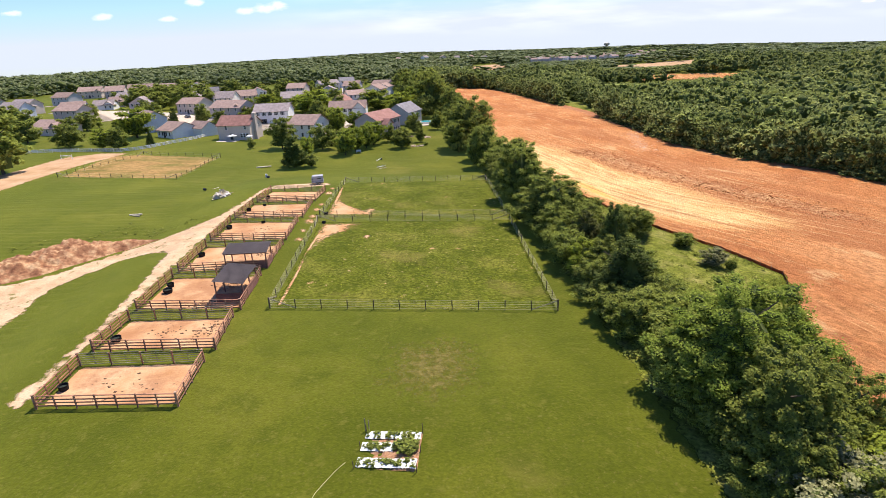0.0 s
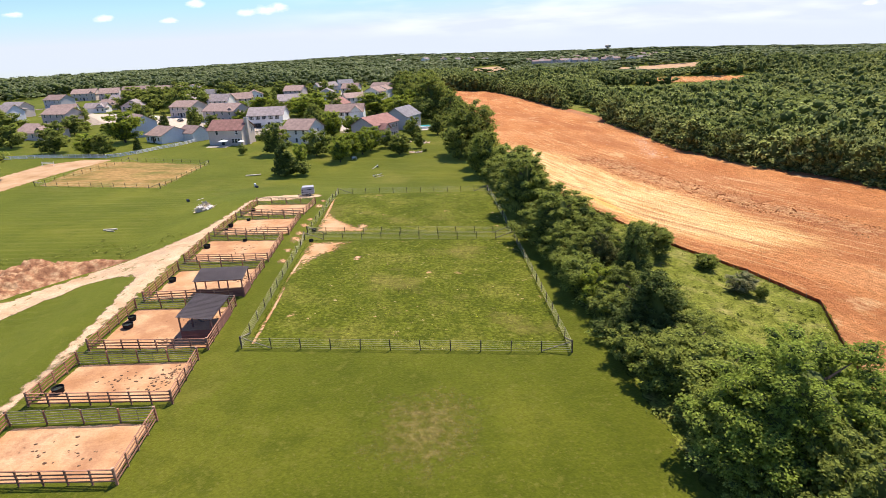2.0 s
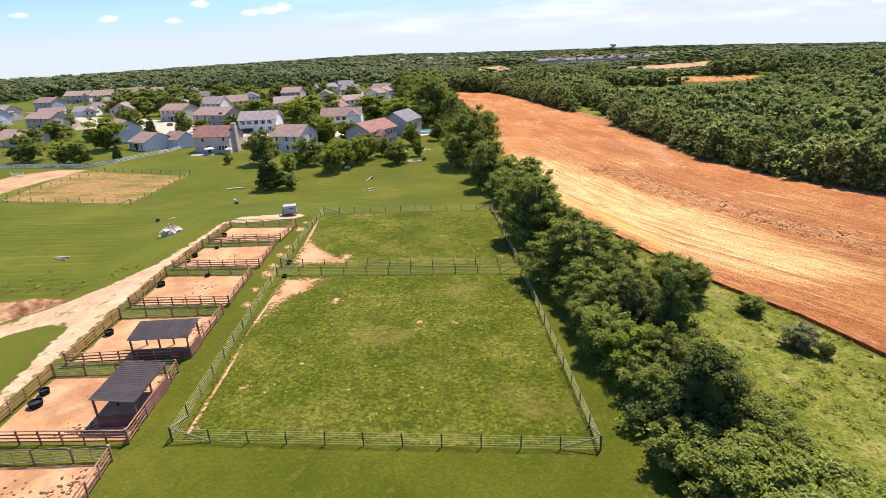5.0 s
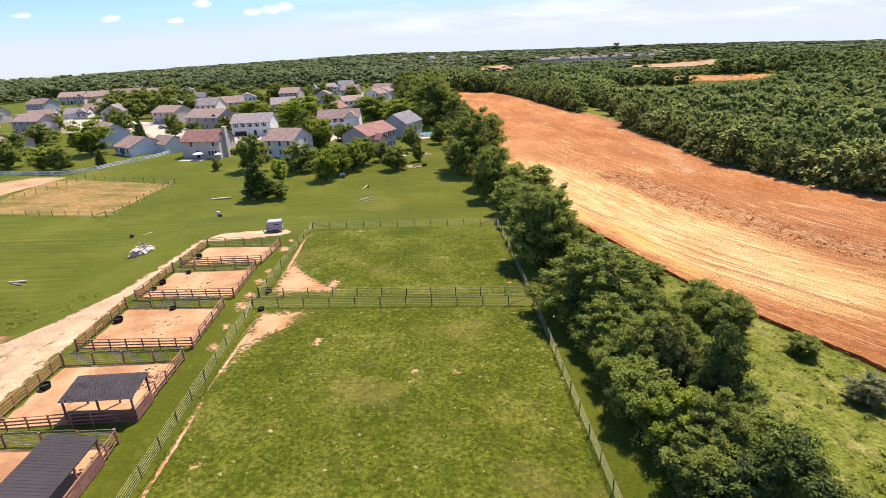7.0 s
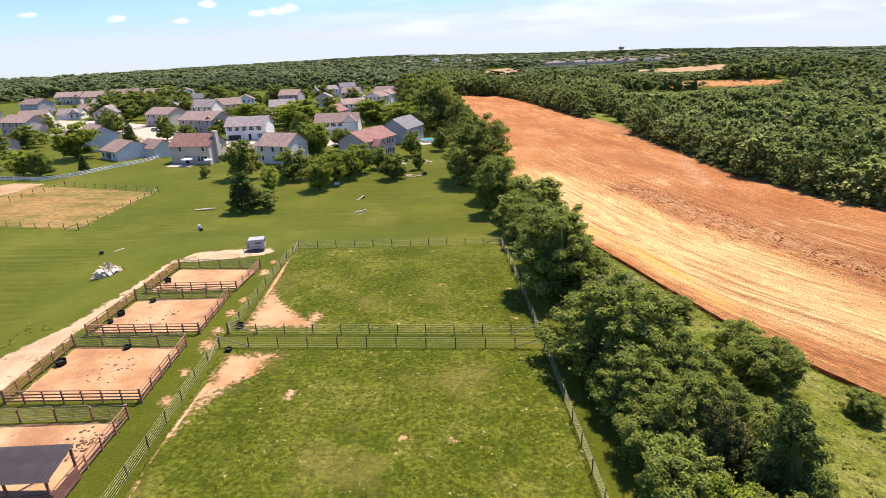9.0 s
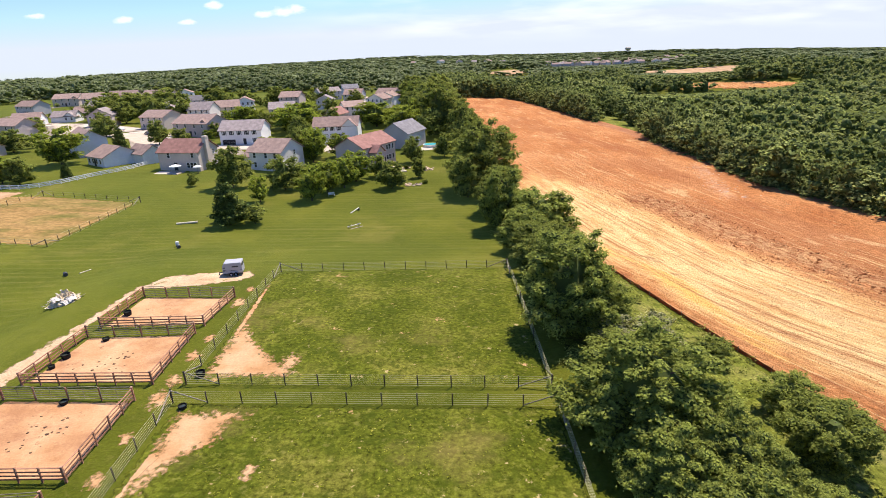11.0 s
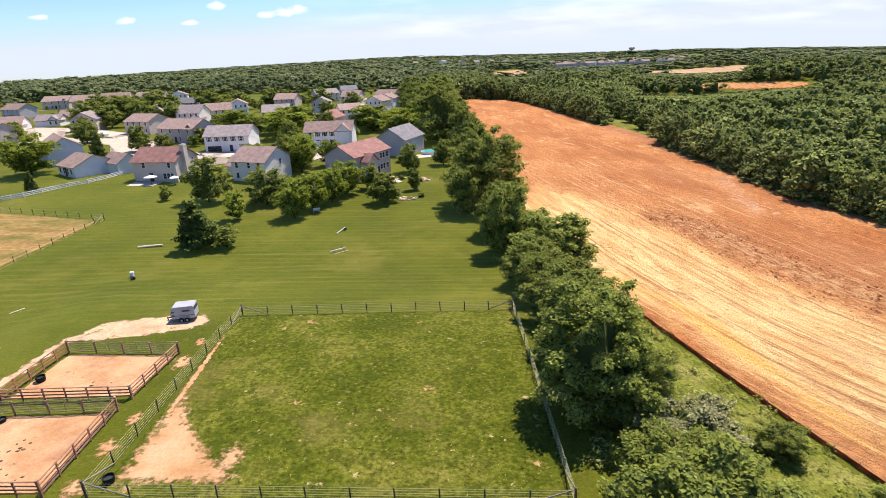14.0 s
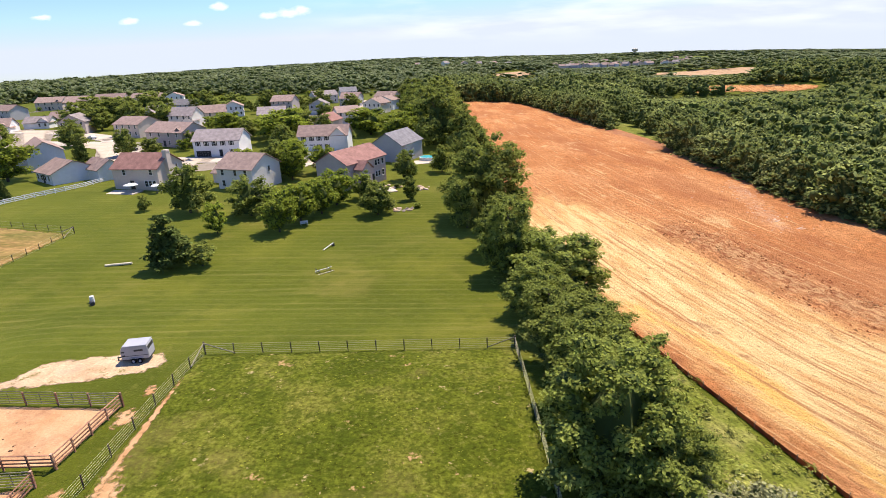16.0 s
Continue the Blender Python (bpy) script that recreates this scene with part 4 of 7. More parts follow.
def trunk_mesh(name, r, bare):
    """A tapered, slightly bent trunk with limbs, for a crown of height 1 that begins at the height bare."""
    bm = bmesh.new()
    b = [r.uniform(-0.03, 0.03) for _ in range(4)]
    tube(bm, [(0, 0, -0.03), (b[0] * 0.3, b[1] * 0.3, 0.12), (b[0], b[1], 0.4), (b[2], b[3], 0.8)], [0.034, 0.026, 0.019, 0.006], 6)
    for k in range(7):
        a, z = k * 2.4 + r.uniform(-0.4, 0.4), 0.18 + 0.08 * k
        e = r.uniform(0.16, 0.30)
        tube(bm, [(b[0] * z * 2, b[1] * z * 2, z), (math.cos(a) * e * 0.5, math.sin(a) * e * 0.5, z + 0.10), (math.cos(a) * e, math.sin(a) * e, z + 0.2)], [0.012, 0.009, 0.003], 4)
    me = bpy.data.meshes.new(name)
    bm.to_mesh(me)
    bm.free()
    me.materials.append(BARK)
    return me


KINDS = {}
def tree_kind(key, mat, shape, lobes, leaves, leaf, variants, seed, label, category="tree"):
    made = []
    for v in range(variants):
        r = np.random.RandomState(seed + v)
        made.append((crown_mesh("crown", crown_arrays(r, lobes, leaves, leaf, shape), mat), trunk_mesh("trunk", r, 0.2)))
    KINDS[key] = (made, label, category)


def plant(key, x, y, half, high, group, turn=None, raise_=0.0):
    """A tree or shrub of the kind key, with that half-width and height, rooted at (x, y)."""
    made, label, category = KINDS[key]
    crown, trunk = made[rng.randrange(len(made))]
    tree = thing(category.replace(" ", "_"), Matrix.Translation(up(x, y)), label, category, group)
    m = pose(0, 0, 0, 0, 0, rng.uniform(0, 360) if turn is None else turn)
    c, t = new("crown", crown), new("trunk", trunk)
    for ob, lift in ((c, raise_), (t, 0)):
        ob.parent = tree
        ob.matrix_local = Matrix.Translation((0, 0, lift)) @ m @ Matrix.Diagonal((half * 2, half * 2, high - lift if ob is c else high, 1))
    return tree


tree_kind("leafy", LEAF, broad_crown, 110, 21000, 0.0150, 4, 10, "full-leaved green hedgerow tree with branches to the ground")
tree_kind("lush", BRIGHT, broad_crown, 160, 52000, 0.0092, 1, 30, "lush bright green tree in full leaf")
tree_kind("cedar", CEDAR, cone_crown, 110, 16000, 0.0150, 2, 40, "dark green red cedar, dense to the ground")
tree_kind("bronze", BROWNISH, cone_crown, 100, 14000, 0.0155, 1, 50, "bronze-tinged red cedar in the hedgerow")
tree_kind("silver", OLIVE, round_crown, 60, 11000, 0.0200, 1, 60, "silvery grey-green autumn olive shrub", "shrub")
tree_kind("shrub", LEAF, round_crown, 60, 11000, 0.0205, 2, 70, "green leafy shrub with branches to the ground", "shrub")
tree_kind("bright_shrub", LIME, round_crown, 50, 9000, 0.0220, 1, 80, "bright yellow-green leafy shrub", "shrub")
tree_kind("hedge_far", LEAF, broad_crown, 90, 12000, 0.0205, 2, 130, "full-leaved green hedgerow tree with branches to the ground")
tree_kind("airy", LEAF, broad_crown, 46, 9000, 0.022, 1, 160, "tall loose-crowned tree with gaps between its limbs")
tree_kind("distant", LEAF, broad_crown, 60, 6000, 0.028, 3, 120, "tall green tree behind the garden lawns")
tree_kind("yard", LEAF, broad_crown, 40, 3600, 0.036, 4, 90, "round green garden tree on the lawn")
tree_kind("yard_bright", LIME, round_crown, 36, 3200, 0.038, 2, 100, "light green garden tree on the lawn")
tree_kind("yard_small", LEAF, round_crown, 20, 1000, 0.065, 3, 170, "small round garden tree")
tree_kind("yard_small_bright", LIME, round_crown, 20, 1000, 0.065, 2, 180, "small light green garden tree")
tree_kind("yard_cedar", CEDAR, cone_crown, 70, 4200, 0.036, 1, 110, "dark conifer standing on the lawn")

HEDGE = [("lush", 22.6, 39.2, 6.6, 11.4), ("leafy", 21.8, 32.0, 4.4, 9.8), ("leafy", 27.8, 33.5, 3.3, 7.8), ("bright_shrub", 26.0, 28.6, 3.5, 5.2), ("silver", 22.5, 26.5, 3.6, 5.2),
         ("leafy", 20.3, 28.4, 2.9, 5.8), ("shrub", 22.4, 47.5, 3.9, 5.7), ("shrub", 19.4, 50.3, 3.2, 5.2), ("shrub", 19.7, 41.5, 3.2, 5.6), ("cedar", 20.0, 57.4, 4.6, 8.9),
         ("shrub", 24.0, 49.5, 3.2, 4.6), ("bright_shrub", 18.2, 67.1, 2.2, 4.9), ("bronze", 20.0, 72.4, 2.8, 8.0), ("cedar", 22.7, 69.7, 3.1, 9.8), ("leafy", 19.5, 76.0, 3.6, 7.0),
         ("shrub", 16.8, 70.5, 2.5, 5.4), ("shrub", 18.4, 62.6, 2.4, 4.4), ("leafy", 18.2, 87.6, 5.7, 9.5), ("leafy", 20.9, 81.0, 3.8, 7.4), ("silver", 21.8, 99.6, 3.2, 5.2), ("shrub", 19.0, 95.2, 3.0, 5.4),
         ("leafy", 16.8, 106.1, 5.4, 11.3), ("leafy", 19.3, 103.7, 3.3, 6.8), ("leafy", 17.5, 114.5, 4.2, 8.4), ("leafy", 18.0, 122.0, 4.4, 7.4), ("shrub", 17.0, 129.5, 3.6, 7.0), ("leafy", 20.3, 143.0, 6.0, 9.8),
         ("leafy", 16.2, 136.5, 3.8, 7.6), ("leafy", 20.2, 93.0, 3.4, 6.8), ("leafy", 22.2, 77.5, 3.0, 6.6), ("leafy", 17.4, 80.4, 3.2, 6.2), ("shrub", 22.8, 86.0, 2.2, 3.8), ("leafy", 20.0, 65.0, 3.2, 6.0), ("leafy", 22.8, 62.5, 3.4, 6.2),
         ("shrub", 24.2, 57.0, 2.8, 4.4), ("leafy", 22.4, 53.0, 3.4, 5.6), ("shrub", 17.6, 55.0, 2.4, 4.0), ("shrub", 16.6, 75.2, 2.2, 4.2), ("leafy", 20.2, 110.5, 2.8, 5.4), ("shrub", 20.0, 117.0, 2.4, 4.4), ("shrub", 20.4, 126.0, 3.2, 5.8), ("shrub", 24.6, 44.0, 3.0, 4.6), ("leafy", 19.6, 36.0, 2.5, 5.4), ("leafy", 24.6, 24.5, 3.6, 6.0), ("shrub", 27.5, 80.0, 1.8, 2.6), ("shrub", 26.2, 72.0, 1.8, 2.8), ("leafy", 14.9, 152.5, 4.4, 12.2), ("leafy", 15.0, 163, 4.4, 10.5), ("leafy", 14.4, 183.2, 7.9, 17.0), ("leafy", 9.5, 176.5, 4.0, 10.5), 
         ("leafy", 13.0, 199, 4.6, 12.5), ("leafy", 14.5, 222, 5.0, 13.5), ("leafy", 14.5, 240, 5.0, 13), ("leafy", 13, 257, 5.5, 15), ("leafy", 4.3, 273, 8.7, 21), ("leafy", 10, 290, 7.0, 15),
         ("leafy", -1.5, 305, 8.7, 19.5), ("leafy", 10, 325, 7, 15), ("leafy", -6, 345, 8, 18), ("leafy", 9, 365, 8, 16), ("lush", -8, 385, 8, 17), ("leafy", 8, 410, 9, 16), ("leafy", -12, 425, 9, 18), ("leafy", 6, 450, 10, 18)]
for k, (key, x, y, half, high) in enumerate(HEDGE):
    plant(("airy" if 175 < y < 190 else "distant" if y > 175 else "hedge_far" if y > 112 else key) if key == "leafy" else key, x, y, half, high, "hedgerow trees" if y < 170 else "trees between the houses and the cleared land")
MEADOWSHRUBS = [("shrub", 31.6, 86.1, 2.9, 5.2), ("shrub", 39.4, 83.3, 1.5, 2.4), ("silver", 39.9, 74.9, 1.7, 2.9), ("shrub", 32.9, 92.9, 2.4, 3.8), ("shrub", 34.3, 89.0, 2.2, 4.0), ("shrub", 41.5, 72.6, 0.7, 1.9), ("shrub", 30, 101, 1.8, 2.6)]
for key, x, y, half, high in MEADOWSHRUBS:
    plant(key, x, y, half, high, "shrubs in the meadow")

YARD = [("yard", -49.0, 187.8, 4.4, 10.6), ("yard", -35.2, 185.3, 4.2, 8.2), ("yard_bright", -26.3, 174.0, 3.0, 8.0), ("yard_bright", -23.9, 181.0, 3.4, 8.0), ("yard_bright", -20.8, 186.5, 3.4, 7.8), ("yard_bright", -18.8, 193.5, 3.8, 8.0),
        ("yard", -8.8, 185.6, 3.3, 6.9), ("yard", -2.6, 197.7, 1.7, 5.5), ("yard", -4.4, 218.5, 2.8, 8.0), ("yard_cedar", -38.6, 155.9, 4.1, 8.6), ("yard_small", -33.9, 156.6, 2.0, 3.8), ("yard_bright", -37.8, 173.3, 2.0, 6.2),
        ("yard", -59.7, 189.5, 1.2, 3.4), ("yard_bright", -112.4, 221.0, 6.0, 11.5), ("yard_cedar", -98.0, 200.5, 1.5, 5.2), ("yard", -100.2, 258.4, 3.5, 9.5), ("yard", -94.3, 263.3, 3.3, 5.5), ("yard_cedar", -108.7, 248.1, 2.6, 8.5),
        ("yard_bright", -54.6, 285.4, 8.2, 12.6), ("yard_bright", -37.0, 228.2, 4.3, 9.5), ("yard", -39.5, 222.0, 3.7, 10.6), ("yard_bright", -11.7, 284.9, 6.5, 11.1), ("yard_bright", -24.0, 305.0, 8.2, 11.0), ("yard_bright", -82.1, 306.8, 6.2, 9.5),
        ("yard", -71.3, 292.4, 3.6, 7.9), ("yard", -81.0, 278.3, 4.1, 6.6), ("yard_bright", -28.3, 228.3, 3.3, 7.8), ("yard", -13.0, 199.0, 2.6, 6.4), ("yard", -46.7, 324.7, 3.2, 6.6), ("yard", -30.0, 286.7, 2.3, 4.6),
        ("yard", -56.8, 330.5, 4.1, 7.9), ("yard_bright", -4.7, 296.5, 5.7, 13.0), ("yard", -118.6, 156.2, 7.5, 16.5), ("yard", -106.0, 193.6, 3.4, 7.4), ("yard_bright", -112.0, 195.5, 3.4, 7.0), ("yard", -126.0, 200.5, 4.6, 8.0),
        ("yard", -132.8, 281.6, 4.4, 8.5), ("yard", -145.8, 247.0, 4.8, 8.3), ("yard", 5.0, 229.0, 2.8, 7.9), ("yard", -6.3, 236.4, 1.7, 4.9), ("yard", -150, 215, 5, 9), ("yard", -141, 226, 4, 8),
        ("yard", -178, 258, 5, 9), ("yard", -195, 272, 6, 10), ("yard", -168, 292, 4, 8), ("yard", -150, 330, 6, 11), ("yard", -170, 345, 7, 12), ("yard", -138, 335, 6, 12), ("yard", -128, 342, 6, 11), ("yard", -160, 360, 7, 13), ("yard", -142, 372, 7, 13),
        ("yard", -182, 378, 7, 13), ("yard", -160, 395, 8, 14), ("yard", -130, 400, 7, 13), ("yard", -115, 405, 6, 11), ("yard", -100, 420, 6, 12), ("yard", -70, 430, 6, 11), ("yard", -48, 415, 5, 9), ("yard", -58, 378, 4, 7), ("yard_bright", -62.4, 299.6, 6.6, 9.3), ("yard_bright", -55.4, 304, 3.5, 8.2), ("yard", -25.8, 316.8, 6.4, 8.4), ("yard_bright", -87.2, 309.6, 2.6, 8.9), ("yard", -81, 305.7, 2.6, 8.5), ("yard_bright", -76.2, 305.3, 2.5, 7.9), ("yard", -42.7, 220.1, 3.8, 8.0), ("yard_bright", -35.3, 219.9, 3.5, 9.9), ("yard_bright", -55.4, 241.1, 3.3, 5.0), ("yard", -49.2, 265.2, 3.8, 9.5), ("yard", -85.4, 274.4, 2.1, 6.1), ("yard_bright", -97.2, 321.2, 2.2, 6.3), ("yard", -148.1, 305.8, 3.4, 8.0),
        ("yard", -179.6, 380.3, 8.0, 10.5), ("yard", -162.4, 372.5, 8.5, 12.5), ("yard", -66, 320, 4, 8)]
for key, x, y, half, high in YARD:
    plant(key, x, y, half, high, "garden trees", raise_=0.0 if key == "yard_cedar" else high * 0.05)

# ---- houses ----
def siding(name, c):
    m = material(name, [tuple(v * 0.9 for v in c), c], scale=0.25, rough=0.75, spec=0.3, fine=0.05, fine_scale=1.5)
    n, l = m.node_tree.nodes, m.node_tree.links
    tc, w, bp = n.new("ShaderNodeTexCoord"), n.new("ShaderNodeTexWave"), n.new("ShaderNodeBump")
    w.wave_type, w.bands_direction, w.wave_profile = "BANDS", "Z", "SAW"
    w.inputs["Scale"].default_value = 1.6
    bp.inputs["Strength"].default_value, bp.inputs["Distance"].default_value = 0.5, 0.02
    l.new(tc.outputs["Object"], w.inputs["Vector"]); l.new(w.outputs["Fac"], bp.inputs["Height"]); l.new(bp.outputs[0], n["Principled BSDF"].inputs["Normal"])
    return m
WALLS = {"tan": siding("tan_siding", (0.62, 0.52, 0.44)), "white": siding("white_siding", (0.80, 0.79, 0.77)), "grey": siding("grey_siding", (0.50, 0.48, 0.48)),
         "blue": siding("pale_blue_siding", (0.66, 0.66, 0.72)), "cream": siding("cream_siding", (0.80, 0.74, 0.66)), "taupe": siding("taupe_siding", (0.54, 0.45, 0.42))}
def shingles(name, c):
    return material(name, [tuple(v * 0.8 for v in c), c, tuple(min(1, v * 1.25) for v in c)], scale=0.8, rough=0.95, spec=0.15, bump=0.6, bump_scale=5, fine=0.18, fine_scale=4, random_ob=0.12)
ROOFS = {"brown": shingles("brown_shingles", (0.31, 0.222, 0.185)), "red": shingles("red_brown_shingles", (0.27, 0.146, 0.120)), "grey": shingles("grey_shingles", (0.29, 0.245, 0.23)), "dark": shingles("dark_shingles", (0.20, 0.19, 0.195))}
TRIM = material("white_trim", [(0.72, 0.72, 0.70), (0.8, 0.8, 0.79)], scale=2, rough=0.5)
SHUTTER = material("black_shutters", [(0.02, 0.02, 0.022), (0.035, 0.035, 0.037)], scale=2, rough=0.5)
GLASS = material("window_glass", [(0.02, 0.025, 0.03), (0.05, 0.055, 0.06)], scale=0.7, rough=0.06, spec=0.6)
WINDOW = as_mesh("window", box(box(box(box(box_of(-0.5, -0.06, 0, -0.42, 0.04, 1.5), 0.42, -0.06, 0, 0.5, 0.04, 1.5), -0.42, -0.06, 1.42, 0.42, 0.04, 1.5), -0.55, -0.09, -0.06, 0.55, 0.04, 0.03), -0.42, -0.05, 0.72, 0.42, 0.03, 0.77), TRIM)
PANE = as_mesh("pane", box_of(-0.43, -0.035, 0.02, 0.43, 0.01, 1.44), GLASS)
SHUT = [as_mesh("shutter", box_of(a, -0.04, 0, a + 0.30, 0.0, 1.5, bevel=0.01), SHUTTER) for a in (-0.86, 0.56)]
GARAGE = as_mesh("garage_door", box(box(box(box_of(-2.4, -0.05, 0, 2.4, 0.02, 0.5, bevel=0.02), -2.4, -0.05, 0.52, 2.4, 0.02, 1.02, bevel=0.02), -2.4, -0.05, 1.04, 2.4, 0.02, 1.54, bevel=0.02), -2.4, -0.05, 1.56, 2.4, 0.02, 2.1, bevel=0.02), TRIM)
# Black copy of the door: garage and porch shade put into its colour.
SHADEGARAGE = GARAGE.copy()
SHADEGARAGE.materials.clear()
SHADEGARAGE.materials.append(SHUTTER)
DOORMESH = as_mesh("door", box(box_of(-0.55, -0.07, 0, 0.55, 0.02, 2.2), -0.45, -0.1, 0.05, 0.45, 0.02, 2.1, bevel=0.02), SHUTTER)


def gable_body(w, d, h, rise, along):
    """Walls with gables: the ridge runs along x or y."""
    bm = bmesh.new()
    w, d = w / 2, d / 2
    v = [bm.verts.new(p) for p in ((-w, -d, -1.2), (w, -d, -1.2), (w, d, -1.2), (-w, d, -1.2), (-w, -d, h), (w, -d, h), (w, d, h), (-w, d, h))]
    if along == "x":
        a, b = bm.verts.new((-w, 0, h + rise)), bm.verts.new((w, 0, h + rise))
        fs = [(0, 1, 5, 4), (2, 3, 7, 6)]
        bm.faces.new((v[1], v[2], v[6], b, v[5])); bm.faces.new((v[3], v[0], v[4], a, v[7]))
        bm.faces.new((v[4], v[5], b, a)); bm.faces.new((v[6], v[7], a, b))
    else:
        a, b = bm.verts.new((0, -d, h + rise)), bm.verts.new((0, d, h + rise))
        fs = [(1, 2, 6, 5), (3, 0, 4, 7)]
        bm.faces.new((v[0], v[1], v[5], a, v[4])); bm.faces.new((v[2], v[3], v[7], b, v[6]))
        bm.faces.new((v[5], v[6], b, a)); bm.faces.new((v[7], v[4], a, b))
    for f in fs:
        bm.faces.new([v[k] for k in f])
    return bm


def gable_roof(w, d, h, rise, along, over=0.45, thick=0.16):
    if along == "y":
        w, d = d, w
    bm = bmesh.new()
    slope = rise / (d / 2)
    for s in (-1, 1):
        prof = [(0, h + rise + 0.03), (s * (d / 2 + over), h - over * slope + 0.03)]
        vs = [bm.verts.new((x, y, z + t)) for x in (-w / 2 - over, w / 2 + over) for y, z in prof for t in (0, thick)]
        for f in ((0, 1, 3, 2), (4, 6, 7, 5), (0, 2, 6, 4), (1, 5, 7, 3), (2, 3, 7, 6), (0, 4, 5, 1)):
            bm.faces.new([vs[k] for k in f])
    bmesh.ops.recalc_face_normals(bm, faces=bm.faces[:])
    if along == "y":
        bm.transform(Matrix.Rotation(math.pi / 2, 4, "Z"))
    return bm


def house(x, y, turn, w, d, h, rise, wall, roof, label, along="x", wing=None, chimney=None, windows=(), shutters=False, garage=None, doors=(), vents=0, name="house"):
    """A house whose front looks along its own -y. windows: (side, across, sill). wing: (x, y, w, d, h, rise, along)."""
    base = Matrix.Translation(up(x, y)) @ pose(0, 0, 0, 0, 0, turn)
    ob = thing(name, base, label, "house", "houses of the estate")
    part("wall", gable_body(w, d, h, rise, along), WALLS[wall], ob)
    rf = part("roof", gable_roof(w, d, h, rise, along), ROOFS[roof], ob)
    for k in range(vents):
        vx = -w / 2 + 1.5 + k * (w - 3) / max(1, vents - 1)
        part("roof_vent", box_of(vx - 0.15, 0.5, h + rise - 0.5, vx + 0.15, 0.9, h + rise + 0.12, bevel=0.03), SHUTTER, rf)
    if wing:
        wx, wy, ww, wd, wh, wr, wa = wing
        m = Matrix.Translation((wx, wy, 0))
        for nm, bm, mat in (("wing_wall", gable_body(ww, wd, wh, wr, wa), WALLS[wall]), ("wing_roof", gable_roof(ww, wd, wh, wr, wa), ROOFS[roof])):
            bm.transform(m)
            part(nm, bm, mat, ob)
    if chimney:
        cx, cy, ch = chimney
        part("chimney", box(box_of(cx - 0.55, cy - 0.8, -1.2, cx + 0.55, cy + 0.8, ch, bevel=0.03), cx - 0.62, cy - 0.6, ch - 0.4, cx + 0.62, cy + 0.6, ch + 0.15, bevel=0.03), WALLS[wall], ob)
    ways = {"front": (0, -d / 2, 0), "right": (w / 2, 0, 90), "left": (-w / 2, 0, -90), "back": (0, d / 2, 180)}
    def at(side, across, z):
        sx, sy, st = ways[side]
        return Matrix.Translation((sx, sy, z)) @ pose(0, 0, 0, 0, 0, st) @ Matrix.Translation((across, -0.02, 0))
    for side, across, sill in windows:
        win = part("window", WINDOW, None, ob)
        win.matrix_local = at(side, across, sill)
        part("pane", PANE, None, win)
        if shutters:
            for leaf_ in SHUT:
                part("shutter", leaf_, None, win, "black shutter")
    if garage:
        part("garage_door", SHADEGARAGE if "dark garage" in label else GARAGE, None, ob, "garage door coloured black for the shade of garage and porch" if "dark garage" in label else "white panelled garage door").matrix_local = at(garage[0], garage[1], 0.0)
    for side, across in doors:
        part("door", DOORMESH, None, ob, "dark front door").matrix_local = at(side, across, 0.2)
    return ob


def facing(ax, ay, bx, by, d):
    """Middle, turn and width of a house whose front's foot runs from a to b."""
    t = math.degrees(math.atan2(by - ay, bx - ax))
    w = math.dist((ax, ay), (bx, by))
    n = (-(by - ay) / w, (bx - ax) / w)
    return (ax + bx) / 2 + n[0] * d / 2, (ay + by) / 2 + n[1] * d / 2, t, w


def two_storeys(side, places, low=1.0, high=3.7):
    return [(side, p, z) for p in places for z in (low, high)]


x, y, t, w = facing(-77.5, 210.4, -65.0, 208.0, 10)
house(x, y, t, w, 10, 5.4, 3.0, "tan", "red", "two-storey tan house with red-brown roof and tall chimney", chimney=(w / 2 + 0.4, -1.0, 9.2), windows=[("front", -3, 3.8), ("front", 4.5, 3.8), ("front", 2.8, 0.9), ("front", 3.9, 0.9), ("front", 5.0, 0.9), ("right", 2.5, 3.8)], doors=[("front", -1.2)], vents=6)
x, y, t, w = facing(-51.4, 209.5, -41.4, 205.6, 12)
house(x, y, t, w, 11, 5.4, 3.0, "cream", "brown", "two-storey cream house with brown roof and lower wing", wing=(-8.2, 3.0, 7, 7, 3.0, 2.2, "x"), windows=two_storeys("front", (-3.6, 0.3, 3.4)) + [("right", 1, 3.8)], vents=6)
x, y, t, w = facing(-18.0, 206.0, -10.0, 219.5, 10)
house(x, y, t, w, 10, 6.5, 2.7, "taupe", "red", "long two-storey taupe house with red-brown roof and gabled bay", wing=(-3.4, -6.0, 3.8, 3.2, 5.2, 1.6, "y"), windows=[("front", p, z) for p in (3.6, 4.8, 6.5) for z in (1.4, 4.4)] + [("front", 0.6, 3.7), ("front", 0.6, 1.0), ("right", -2, 3.8), ("right", 2, 3.8), ("right", -2, 1.0)], doors=[("front", 2.1)], vents=6)
x, y, t, w = facing(-16.9, 247.0, -7.1, 242.5, 14)
house(x, y, t, w, 14, 5.4, 3.4, "grey", "dark", "grey two-storey house with a plain gable end", along="y", windows=[("left", 2, 3.7), ("left", -3, 3.7)])
x, y, t, w = facing(-44.3, 265.0, -27.2, 264.5, 9)
house(x, y, t, w, 9, 5.4, 3.0, "white", "brown", "white two-storey house with black shutters and front gables", wing=(5.4, -2.4, 5.2, 5, 5.4, 2.4, "y"), windows=two_storeys("front", (-6.5, -3.8, -1.2, 1.4)), shutters=True, garage=("front", -5.4), doors=[("front", 1.2)])
x, y, t, w = facing(-76.5, 255.6, -61.0, 254.7, 10)
